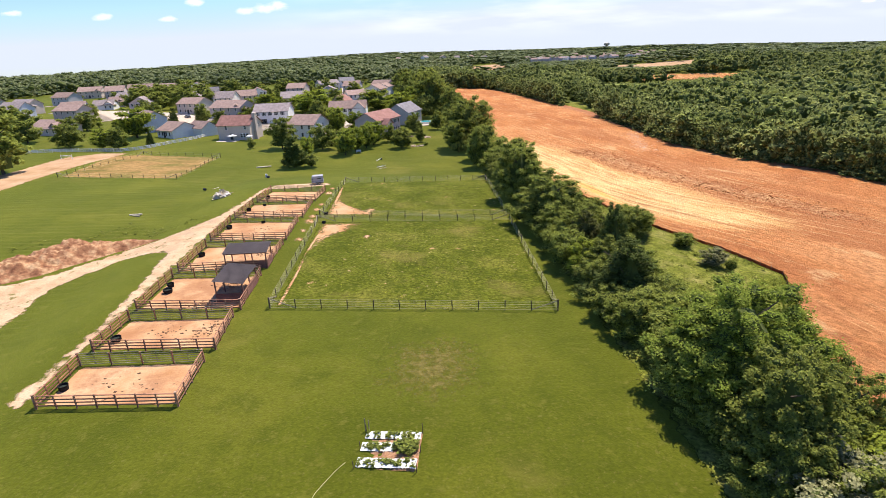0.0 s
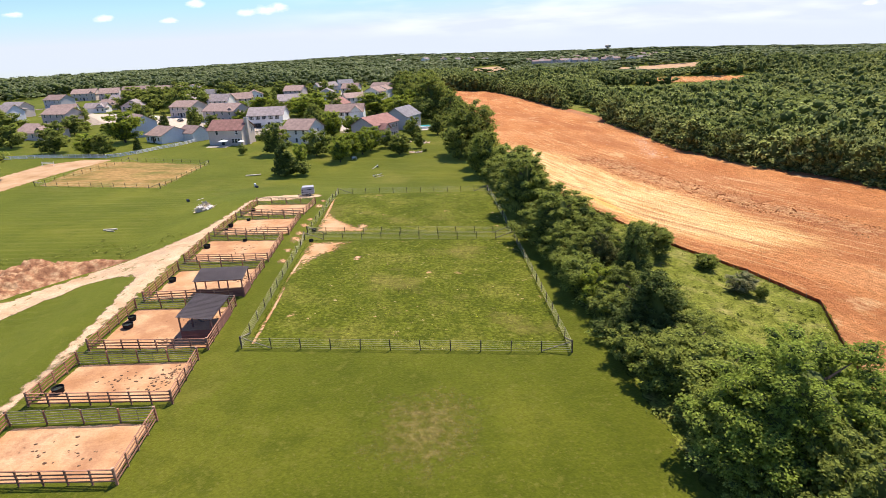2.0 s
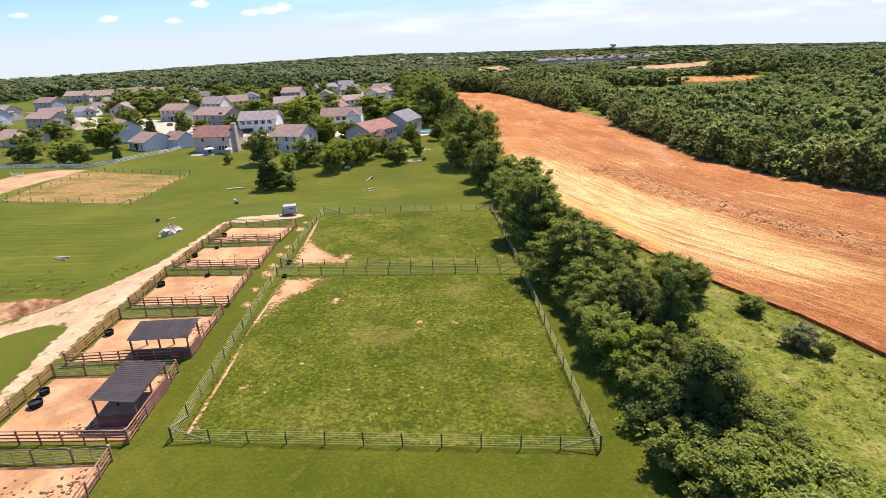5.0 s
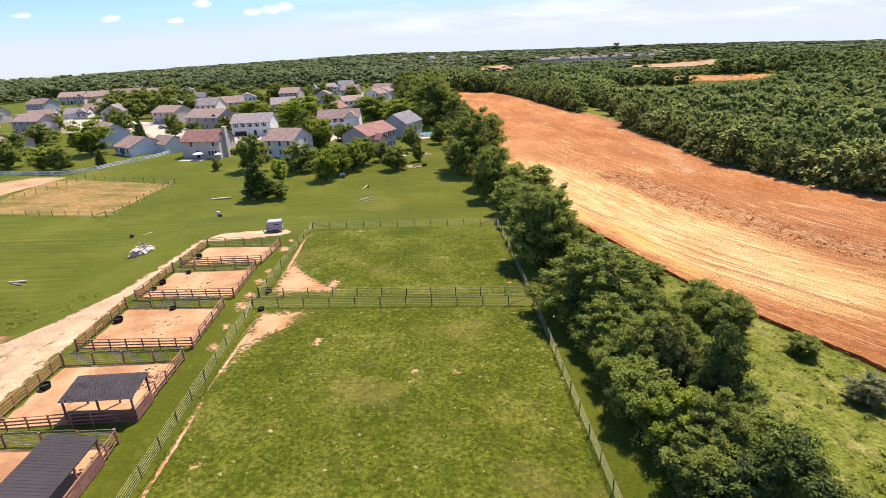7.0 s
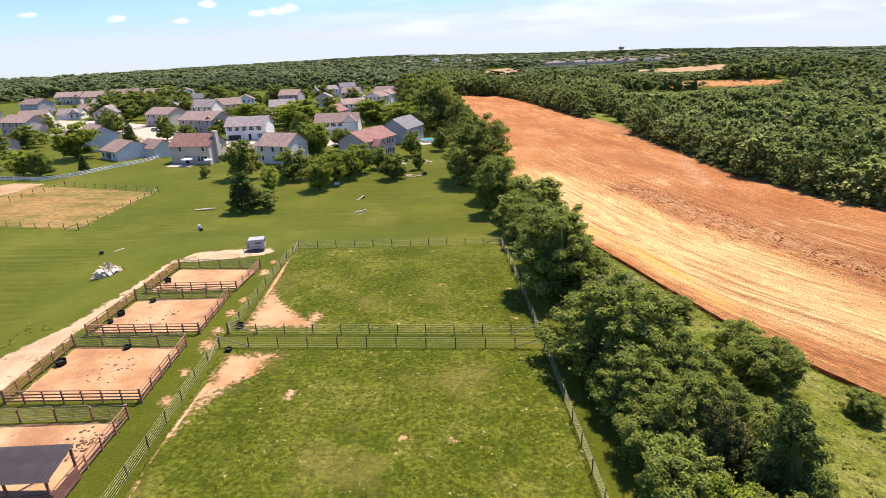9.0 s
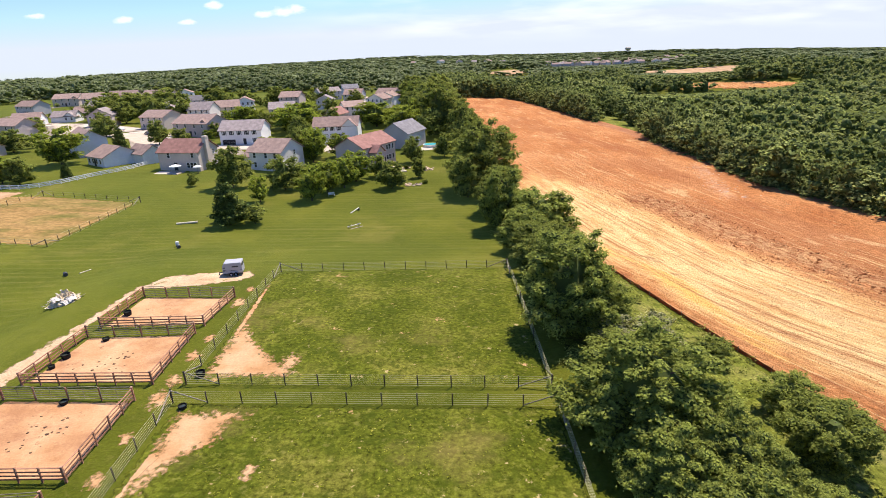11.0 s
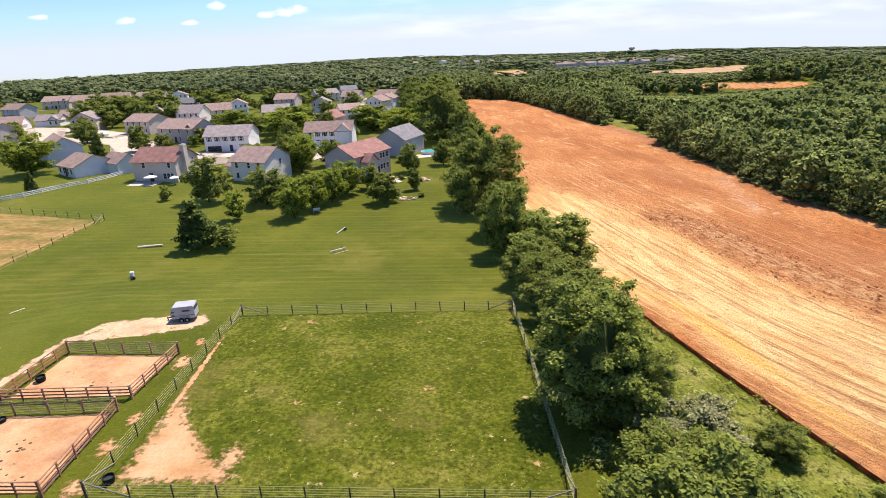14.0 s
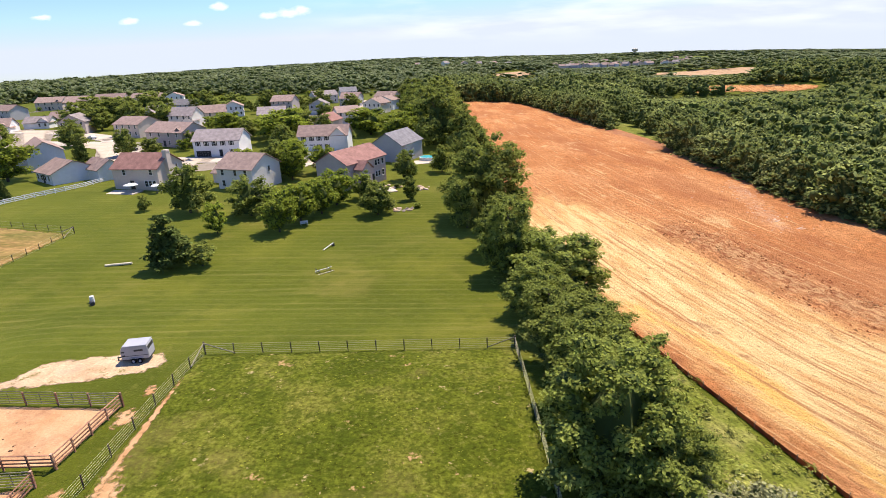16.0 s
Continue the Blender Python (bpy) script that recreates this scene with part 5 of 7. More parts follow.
house(x, y, t, w, 10, 5.4, 3.0, "white", "grey", "white two-storey house with black shutters and dark garage", windows=[("front", p, 3.7) for p in (-6, -3.2, -0.4, 2.4, 5.2)] + [("front", 5.2, 1.0)], shutters=True, garage=("front", -4.5), doors=[("front", 1.4)])
x, y, t, w = facing(-104.1, 221.7, -95.9, 215.8, 10)
house(x, y, t, w, 11.5, 2.9, 2.6, "white", "brown", "low white house with brown roof behind a white fence", along="x", wing=(6.5, 6.5, 9, 7, 2.9, 2.2, "x"), windows=[("front", p, 0.9) for p in (-3.6, -1.4, 1.0, 3.2)], doors=[("front", -0.2)])
x, y, t, w = facing(-126.0, 246.5, -114.4, 233.0, 9)
house(x, y, t, w, 9, 5.4, 2.8, "blue", "brown", "two-storey pale blue-grey house with a plain side wall", wing=(-2, -5, 6, 4, 2.8, 1.6, "x"), windows=[("front", p, z) for p in (-5, -1, 3) for z in (1, 3.7)])
REST = [(-130.8, 306.4, -118.0, 301.5, 2, "tan", "brown", "x"), (-104.8, 281.3, -88.0, 273.5, 2, "taupe", "brown", "x"), (-122.2, 337.0, -110.3, 335.0, 2, "cream", "grey", "x"), (-111.2, 346.0, -100.0, 350.5, 2, "tan", "brown", "x"),
        (-111.6, 378.0, -102.0, 381.0, 2, "white", "brown", "y"), (-88.1, 360.0, -74.5, 362.0, 1, "taupe", "grey", "x"), (-96.0, 412.0, -83.0, 410.0, 2, "taupe", "brown", "x"), (-66.8, 384.0, -56.7, 385.0, 2, "grey", "grey", "y"),
        (-78.0, 452.0, -64.0, 460.0, 2, "grey", "grey", "x"), (-43.7, 341.0, -33.5, 345.0, 2, "cream", "brown", "x"), (-53.6, 332.5, -44.8, 329.5, 1, "tan", "red", "y"), (-38.5, 394.0, -28.0, 389.0, 2, "cream", "brown", "y"),
        (-34.0, 414.0, -23.0, 410.0, 2, "white", "brown", "y"), (-38.0, 447.0, -25.0, 441.0, 2, "taupe", "brown", "x"), (-67.5, 492.0, -56.0, 496.0, 2, "blue", "dark", "x"), (-141.4, 348.0, -132.5, 346.5, 2, "grey", "grey", "y"),
        (-151.4, 399.0, -138.5, 397.0, 2, "blue", "dark", "x"), (-266.4, 454.0, -249.0, 455.0, 2, "tan", "brown", "x"), (-241.0, 446.0, -228.0, 449.0, 2, "taupe", "brown", "x"), (-237.6, 473.0, -218.0, 475.5, 2, "tan", "brown", "x"),
        (-214.6, 477.0, -192.5, 473.5, 2, "tan", "brown", "x"), (-188.3, 473.0, -176.5, 477.0, 2, "white", "brown", "y"), (-195.3, 343.0, -184.0, 344.5, 1, "white", "grey", "x"), (-196.0, 362.0, -186.5, 363.5, 1, "tan", "brown", "x"),
        (-160.5, 316.5, -150.0, 318.5, 2, "taupe", "grey", "y"), (-205.0, 328.0, -193.0, 331.0, 1, "white", "brown", "x"), (-163.5, 237.7, -149.2, 232.1, 1, "tan", "brown", "x"), (-183.1, 286.5, -168.8, 281.6, 2, "taupe", "brown", "x"),
        (-226.6, 310.6, -212.6, 305.9, 2, "blue", "grey", "x"), (-238.0, 336.7, -224.6, 331.9, 2, "tan", "grey", "x"), (-250.0, 395.0, -236.0, 390.0, 2, "grey", "brown", "x"), (-285.0, 372.0, -271.0, 366.0, 2, "tan", "grey", "x"), (-58.0, 430.0, -46.0, 428.0, 2, "grey", "brown", "x"), (-212.0, 402.0, -199.0, 400.0, 1, "grey", "grey", "x")]
for k, (ax, ay, bx, by, st, wl, rf, al) in enumerate(REST):
    dd = rng.uniform(9.5, 12)
    x, y, t, w = facing(ax, ay, bx, by, dd)
    hh = 5.4 if st == 2 else 2.9
    wins = [("front", p * w / 10, z) for p in (-3.6, -1.2, 1.4, 3.7) for z in ((1.0, 3.7) if st == 2 else (1.0,))]
    if k % 3 == 1:
        wins = [q for q in wins if not (q[2] == 1.0 and q[1] < 0)]
    house(x, y, t, w, dd, hh, rng.uniform(2.4, 3.4), wl, rf, "%s house with %s siding and %s shingle roof" % ("two-storey" if st == 2 else "single-storey", {"blue": "pale blue"}.get(wl, wl), rf), along=al,
          wing=(w / 2 - 2.6, -2.2, 5.4, 5, hh - 0.6 if k % 2 else 2.9, 2.0, "y") if k % 3 else None, windows=wins, garage=("front", -w / 2 + 2.9) if k % 3 == 1 else None, doors=[("front", 0.1)] if st == 2 else ())

# streets and driveways of the estate
STREETS = [[(-91.5, 236), (-110, 276), (-128, 300), (-166, 326), (-215, 340)], [(-110, 276), (-100, 285), (-98, 320), (-125, 345)], [(-43, 242), (-62, 250), (-100, 248)], [(-36, 262), (-37, 245), (-45, 243)], [(-62, 262), (-62, 250)], [(-48, 352), (-42, 395), (-55, 440), (-62, 500)], [(-154, 292), (-132, 288), (-120, 282)], [(-60, 353), (-48, 352), (-20, 345)]]
for line in STREETS:
    bm = bmesh.new()
    last = None
    P = []
    for a, b in zip(line, line[1:]):
        n = max(2, int(math.dist(a, b) / 5))
        P += [(a[0] + (b[0] - a[0]) * k / n, a[1] + (b[1] - a[1]) * k / n) for k in range(n)]
    P.append(line[-1])
    for k, p in enumerate(P):
        a, b = P[max(0, k - 1)], P[min(len(P) - 1, k + 1)]
        L = math.dist(a, b)
        n_ = (-(b[1] - a[1]) / L, (b[0] - a[0]) / L)
        row = [bm.verts.new(up(p[0] + n_[0] * s, p[1] + n_[1] * s, dz)) for s, dz in ((-5.2, 0.02), (-5.0, 0.2), (-4.7, 0.1), (4.7, 0.1), (5.0, 0.2), (5.2, 0.02))]
        if last:
            for j in range(5):
                bm.faces.new((last[j], last[j + 1], row[j + 1], row[j]))
        last = row
    me = as_mesh("street", bm, CONCRETE)
    tagged(new("street", me), "pale concrete estate street with low kerbs", "street", kind="structure")

COURT = ragged(material("court_concrete", [(0.46, 0.37, 0.27), (0.54, 0.45, 0.34)], scale=0.25, rough=0.9, spec=0.2, fine=0.10, fine_scale=0.8), 0.8, 20.0)
COURTS = [[(-192.5, 337.4), (-177.9, 334.2), (-144.0, 280.8), (-151.8, 281.9)], [(-142, 296), (-128, 286), (-121.3, 297), (-110.4, 278.9), (-95.5, 246), (-103.5, 250), (-121.3, 275), (-128, 277)], [(-78.5, 243.9), (-78.5, 253.6), (-70.9, 250.3), (-70.3, 239.1)],
          [(-43.8, 262), (-38.7, 262), (-31.5, 247), (-36.5, 234)], [(-69.8, 372.3), (-61.9, 371.7), (-56.0, 347), (-65.4, 348)], [(-66.6, 481.7), (-46.9, 480), (-37.9, 393), (-45, 393.7)], [(-104, 254), (-97, 247), (-76, 246), (-76, 252)]]
for c in COURTS:
    sheet("court", c, COURT, 1.5, 1.0, 0.16, "pale concrete court and driveways between the houses", "court")

# ---- woodland ----
def forest(name, P, H, W, templates, mat, label, seed, lift=-0.5, core=None):
    """One wood: many crowns of a few forms, joined."""
    r = np.random.RandomState(seed)
    V, F, I, T, base = [], [], [], [], 0
    tone = np.clip(r.normal(0.0, 0.32, len(P)), -0.55, 0.9)
    Z = height(P[:, 0], P[:, 1])
    pick = r.randint(0, len(templates), len(P))
    turn = r.uniform(0, math.tau, len(P))
    for k, (tv, tf, cv, cf) in enumerate(templates):
        q = np.where(pick == k)[0]
        if not len(q):
            continue
        c, s_ = np.cos(turn[q])[:, None], np.sin(turn[q])[:, None]
        A = np.concatenate([tv, cv])
        x, y, z = A[:, 0][None], A[:, 1][None], A[:, 2][None]
        w, h = 2 * W[q][:, None], H[q][:, None]
        X = np.stack([(x * c - y * s_) * w + P[q, 0][:, None], (x * s_ + y * c) * w + P[q, 1][:, None], z * h + Z[q][:, None] + lift], 2)
        V.append(X.reshape(-1, 3))
        nv = len(A)
        T.append(np.repeat(tone[q], nv))
        off = base + np.arange(len(q))[:, None, None] * nv
        F.append((tf[None] + off).reshape(-1, tf.shape[1])); I.append(np.zeros(len(q) * len(tf), int))
        cf4 = np.concatenate([cf, cf[:, 2:3]], 1)
        F.append((cf4[None] + len(tv) + off).reshape(-1, 4)); I.append(np.ones(len(q) * len(cf), int))
        base += nv * len(q)
    V, F, I = np.concatenate(V), np.concatenate(F), np.concatenate(I)
    tri = F[:, 2] == F[:, 3]
    order = np.argsort(tri, kind="stable")
    F, I, tri = F[order], I[order], tri[order]
    me = bpy.data.meshes.new(name)
    nq, nt = int((~tri).sum()), int(tri.sum())
    me.vertices.add(len(V)); me.vertices.foreach_set("co", V.astype(np.float32).ravel())
    me.loops.add(nq * 4 + nt * 3); me.loops.foreach_set("vertex_index", np.concatenate([F[:nq].ravel(), F[nq:, :3].ravel()]).astype(np.int32))
    me.polygons.add(nq + nt)
    me.polygons.foreach_set("loop_start", np.concatenate([np.arange(nq) * 4, nq * 4 + np.arange(nt) * 3]).astype(np.int32))
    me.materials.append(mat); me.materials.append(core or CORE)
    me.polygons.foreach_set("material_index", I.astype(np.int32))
    me.update(calc_edges=True)
    me.attributes.new("tone", "FLOAT", "POINT").data.foreach_set("value", np.concatenate(T).astype(np.float32))
    return tagged(new(name, me), label, "woodland", kind="stuff")


def scatter(poly, step, seed, holes=()):
    r = np.random.RandomState(seed)
    Q = np.array(poly)
    X, Y = np.meshgrid(np.arange(Q[:, 0].min(), Q[:, 0].max(), step), np.arange(Q[:, 1].min(), Q[:, 1].max(), step))
    P = np.stack([X.ravel(), Y.ravel()], 1) + r.uniform(-0.75, 0.75, (X.size, 2)) * step
    ok = inside(P, poly)
    for h in holes:
        ok &= ~inside(P, h)
    return P[ok]


def forms(seed, count, lobes, leaves, leaf, core):
    return [crown_arrays(np.random.RandomState(seed + k), lobes, leaves, leaf, broad_crown, core, 0.5 if lobes > 6 else 0) for k in range(count)]


FIELD_A = [(184, 508), (212, 518), (250, 506), (285, 498), (305, 508), (299, 520), (264, 532), (229, 543), (203, 539)]
FIELD_B = [(300, 905), (401, 925), (463, 930), (505, 905), (440, 872), (375, 855), (310, 880)]
FIELD_C = [(80, 912), (84, 930), (132, 942), (154, 915), (122, 888), (100, 898)]
SPIT = [(77, 250), (85, 256), (91, 290), (95, 330), (94, 354), (83, 352), (79, 300)]      # rough grass between the clay and the wood
SUBURB = [(250, 1130), (470, 1110), (560, 1420), (330, 1430)]
def open_view(P, H):
    """Tree heights: the growth below the far clearings is young and low."""
    H, z = H.copy(), height(P[:, 0], P[:, 1])
    a = P[:, 0] / (P[:, 1] - 66)
    for a0, a1, front in ((0.35, 0.70, 506.0), (0.36, 0.56, 868.0), (0.08, 0.18, 882.0), (0.20, 0.43, 1150.0)):
        zf = height(a * (front - 66), np.full(len(P), front))
        top = 28.8 + (zf - 28.8) * (P[:, 1] - 66) / (front - 66)
        near = (a > a0) & (a < a1) & (P[:, 1] < front) & (P[:, 1] > 150)
        H[near] = np.minimum(H[near], np.maximum(3.0, 0.95 * (top - z)[near]))
    return H
WOOD_EDGE = [(110, 60), (108, 118), (106, 137.5), (98.5, 152), (90.5, 167.5), (86.5, 184), (86, 215), (84, 275), (75, 356), (65, 431), (57, 459)]
edge_belt = WOOD_EDGE + [(p[0] + 26, p[1] + 6) for p in WOOD_EDGE[::-1]]
P = scatter(edge_belt, 6.0, 1, holes=[SPIT])
for a, b in zip(WOOD_EDGE, WOOD_EDGE[1:]):
    k = int(math.dist(a, b) / 4.6)
    row = np.array([(a[0] + (b[0] - a[0]) * q / k + 1.5, a[1] + (b[1] - a[1]) * q / k) for q in range(k)])
    P = np.concatenate([P, row[~inside(row, SPIT)]])
r = np.random.RandomState(2)
forest("woodland_edge", P, r.uniform(7, 13.5, len(P)), r.uniform(2.8, 5.4, len(P)), forms(200, 5, 26, 620, 0.046, 1), WOODLEAF, "edge of a dense green broadleaf wood beside the cleared land", 3)
P = np.concatenate([np.array([(a[0] + (b[0] - a[0]) * q / 12 - 0.6, a[1] + (b[1] - a[1]) * q / 12) for q in range(12)]) for a, b in zip(WOOD_EDGE, WOOD_EDGE[1:])])
P = P + np.random.RandomState(27).uniform(-1.2, 1.2, P.shape)
P = P[~inside(P, SPIT)]
r = np.random.RandomState(28)
forest("woodland_edge", P, r.uniform(1.5, 4.5, len(P)), r.uniform(1.4, 3.0, len(P)), forms(215, 3, 9, 190, 0.078, 1), WOODLEAF, "low bushes along the edge of the wood", 29)
P = scatter([(p[0] + 24, p[1] + 4) for p in WOOD_EDGE] + [(p[0] + 82, p[1] + 14) for p in WOOD_EDGE[::-1]], 7.4, 4)
r = np.random.RandomState(5)
forest("woodland", P, open_view(P, r.uniform(9, 16, len(P))), r.uniform(3.4, 6.6, len(P)), forms(220, 6, 13, 210, 0.070, 1), WOODLEAF, "dense green broadleaf wood on low hills", 6)
P = scatter([(p[0] + 80, p[1] + 12) for p in WOOD_EDGE] + [(56, 620), (420, 620), (520, 400), (330, 150), (220, 60)], 9.5, 24, holes=[FIELD_A])
P = P[P[:, 0] < 1.0 * P[:, 1] + 40]
r = np.random.RandomState(25)
forest("woodland", P, open_view(P, r.uniform(9, 16, len(P))), r.uniform(4.0, 7.2, len(P)), forms(225, 6, 9, 100, 0.090, 1), WOODLEAF, "dense green broadleaf wood rolling over low hills", 26)
P = scatter([(-3, 474), (52, 474), (58, 620), (-10, 620)], 8.0, 7)
P = np.concatenate([P, scatter([(10, 470), (62, 462), (60, 480), (10, 480)], 4.5, 8)])
r = np.random.RandomState(9)
forest("woodland", P, r.uniform(11, 15, len(P)), r.uniform(4, 6, len(P)), forms(240, 4, 10, 110, 0.09, 1), WOODLEAF, "belt of green trees closing the cleared land", 10)
ESTATE = [(-330, 120), (-330, 540), (-130, 545), (-20, 560), (-10, 620), (420, 620), (520, 400), (640, 120)]
def belts(first, last, share, seed, rowgap=0.8):
    """Tree places in rows across the view whose spacing grows with the distance."""
    r = np.random.RandomState(seed)
    rows, d = [], first
    while d < last:
        step = share * d
        xs = np.arange(-0.9 * d, 0.9 * d, step)
        rows.append(np.stack([xs + r.uniform(-0.6, 0.6, len(xs)) * step, np.sqrt(np.maximum(1, d * d * 1.25 - (0.5 * xs) ** 2)) + r.uniform(-0.6, 0.6, len(xs)) * step, np.full(len(xs), step)], 1))
        d += step * rowgap
    P = np.concatenate(rows)
    ok = P[:, 1] < 4560
    for poly in (FIELD_B, FIELD_C, FIELD_A, ESTATE):
        ok &= ~inside(P[:, :2], poly)
    ok &= ~((np.abs(P[:, 0] - 680) < 200) & (np.abs(P[:, 1] - 1450) < 75)) & ~((np.abs(P[:, 0] - 60) < 130) & (np.abs(P[:, 1] - 1270) < 45))
    return P[ok]
P = belts(330, 1150, 0.0195, 14)
r = np.random.RandomState(15)
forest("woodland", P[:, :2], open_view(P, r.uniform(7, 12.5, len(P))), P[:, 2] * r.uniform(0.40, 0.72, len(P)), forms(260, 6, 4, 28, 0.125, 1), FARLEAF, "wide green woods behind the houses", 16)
P = belts(1150, 4500, 0.030, 17)
r = np.random.RandomState(18)
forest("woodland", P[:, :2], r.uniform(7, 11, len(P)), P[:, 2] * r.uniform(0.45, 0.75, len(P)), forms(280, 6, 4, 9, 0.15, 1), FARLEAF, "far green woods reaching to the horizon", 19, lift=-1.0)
sheet("meadow", SPIT, MEADOW, 2.0, 2.0, 0.06, "rough grass between the clay and the wood")
for poly, mat, label in ((FIELD_A, CLAY, "red clay clearing in the woods"), (FIELD_B, TRACK, "far bare brown field"), (SUBURB, TRACK, "far trodden open ground between houses"), (FIELD_C, TRACK, "far bare brown field")):
    sheet("far_field", poly, mat, 12, 10, 0.4, label, attribute=(("across", across), ("down", down), ("pale", lambda P: np.full(len(P), 0.1))))


# ---- weeds and tufts ----
def tufts(name, P, low, high, leaves, leaf, mat, label, seed, lobes=2):
    r = np.random.RandomState(seed)
    H = r.uniform(low, high, len(P)) * r.uniform(0.5, 1.0, len(P))
    ob = forest(name, P, H, H * r.uniform(0.5, 1.0, len(P)), forms(seed, 4, lobes, leaves, leaf, 0), mat, label, seed, lift=-0.03, core=mat)
    return tagged(ob, category="weeds")
hedge_strip = [(18, 15), (17.5, 45), (16.4, 60), (14.5, 100), (13.2, 140), (12.5, 160), (20, 160), (22, 140), (24, 110), (26, 80), (27, 40), (27, 15)]
tufts("undergrowth", scatter(hedge_strip, 2.2, 300), 0.6, 2.2, 170, 0.07, LEAF, "weedy undergrowth below the hedgerow trees", 301, 4)
P = scatter([(22, 20), (24, 110), (20, 145)] + SILT, 0.95, 302)
keep_ = np.random.RandomState(303).uniform(0, 1, len(P)) < 0.62
tufts("meadow_weeds", P[keep_], 0.15, 0.75, 26, 0.17, WEED, "tall weeds and tufts in the rough meadow", 304)
for field, seed in ((NEAR_FIELD, 320), (FAR_FIELD, 330)):
    P = scatter(field, 0.5, seed)
    n1 = np.array([noise.noise((p * 0.35, q * 0.35, 3)) + 0.5 * noise.noise((p * 1.1, q * 1.1, 8)) for p, q in P])
    P = P[(n1 > -0.05) & (border(P, field) > 0.8) & ((P[:, 0] > -15.5) | (n1 > 0.3))]
    tufts("pasture_tufts", P, 0.05, 0.15, 7, 0.40, TUFT, "low tufts of grass and clover in the pasture", seed + 1)
P = np.concatenate([scatter([(-62, 98), (-52, 93), (-42, 97), (-41, 101), (-52, 99), (-60, 104)], 1.3, 309), scatter([(-74, 84), (-66, 93), (-58, 95), (-60, 97), (-72, 95)], 1.5, 311)])
tufts("roadside_weeds", P, 0.12, 0.5, 22, 0.22, WEED, "ragged weeds beside the drive and mound", 310)

# ---- loose things round the paddocks ----
METAL = material("trailer_metal", [(0.36, 0.36, 0.385), (0.43, 0.43, 0.45)], scale=0.8, rough=0.5, metal=0.0, spec=0.3, fine=0.05)
DARKMETAL = material("dark_steel", [(0.05, 0.05, 0.055), (0.09, 0.09, 0.095)], scale=2, rough=0.5, metal=0.5)
WHITEPAINT = material("white_paint", [(0.68, 0.68, 0.66), (0.8, 0.8, 0.78)], scale=2, rough=0.5, fine=0.08)
PALEWOOD = material("bleached_wood", [(0.50, 0.43, 0.30), (0.63, 0.56, 0.42)], scale=2, rough=0.85, bump=0.3, random_ob=0.15)


def wheel_of(r, w):
    bm = bmesh.new()
    prof = [(r * 0.55, -w / 2), (r * 0.92, -w / 2), (r, -w * 0.3), (r, w * 0.3), (r * 0.92, w / 2), (r * 0.55, w / 2)]
    rings = [[bm.verts.new((math.cos(a * math.tau / 20) * pr, pz, math.sin(a * math.tau / 20) * pr)) for a in range(20)] for pr, pz in prof]
    for a, b in zip(rings, rings[1:] + rings[:1]):
        for k in range(20):
            bm.faces.new((a[k], a[(k + 1) % 20], b[(k + 1) % 20], b[k]))
    return bm


def rim_of(r, w):
    bm = bmesh.new()
    bmesh.ops.create_cone(bm, cap_ends=True, segments=20, radius1=r, radius2=r * 0.85, depth=w, matrix=Matrix.Rotation(math.pi / 2, 4, "X"))
    return bm


trailer = thing("horse_trailer", Matrix.Translation(up(-26.4, 123.6, 0.03)) @ pose(0, 0, 0, 0, 0, 8), "silver-grey two-axle horse trailer parked on gravel", "trailer")
bm = bmesh.new()
prof = [(-1.75, 0.55), (1.75, 0.55), (1.75, 2.0), (1.62, 2.18), (-1.3, 2.18), (-1.62, 1.95), (-1.75, 1.5)]
sides_ = [[bm.verts.new((x, yy, z)) for x, z in prof] for yy in (-0.95, 0.95)]
bm.faces.new(sides_[0]); bm.faces.new(sides_[1][::-1])
for k in range(7):
    bm.faces.new((sides_[0][k], sides_[1][k], sides_[1][(k + 1) % 7], sides_[0][(k + 1) % 7]))
bmesh.ops.recalc_face_normals(bm, faces=bm.faces[:])
bmesh.ops.bevel(bm, geom=bm.edges[:], offset=0.05, segments=2, affect="EDGES")
body = part("body", bm, METAL, trailer)
part("roof", box_of(-1.4, -0.98, 2.17, 1.7, 0.98, 2.25, bevel=0.03), METAL, trailer, "pale metal roof")
part("side_slot", box_of(0.0, -0.975, 1.52, 1.15, -0.955, 1.74), DARKMETAL, body, "dark open slot")
for z in (1.0, 1.45):
    part("nose_slot", box_of(-1.62, -0.975, z, -1.2, -0.955, z + 0.16), DARKMETAL, body, "dark slot in the rounded nose")
part("side_rib", box_of(-1.7, -0.985, 0.98, 1.72, -0.955, 1.03, bevel=0.008), DARKMETAL, body, "thin dark rub rail")
part("rear_door", box_of(1.745, -0.85, 0.6, 1.79, 0.85, 1.5, bevel=0.015), METAL, trailer)
part("rear_opening", box_of(1.74, -0.8, 1.55, 1.772, 0.8, 2.0), DARKMETAL, trailer, "dark opening over the rear door")
part("frame", box(box(box_of(-1.7, -0.9, 0.42, 1.75, 0.9, 0.55), -2.7, -0.06, 0.42, -1.7, 0.06, 0.52), -2.75, -0.05, 0.0, -2.6, 0.05, 0.55), DARKMETAL, trailer, "dark chassis and tow bar")
part("fender", box_of(-0.75, -1.1, 0.72, 1.05, -0.95, 0.78, bevel=0.02), METAL, trailer)
part("fender", box_of(-0.75, 0.95, 0.72, 1.05, 1.1, 0.78, bevel=0.02), METAL, trailer)
for wx in (-0.28, 0.55):
    for wy in (-1.0, 1.0):
        t_ = part("wheel", wheel_of(0.34, 0.2), RUBBER, trailer)
        t_.location = (wx, wy, 0.34)
        part("rim", rim_of(0.19, 0.22), METAL, t_, "bright steel rim")

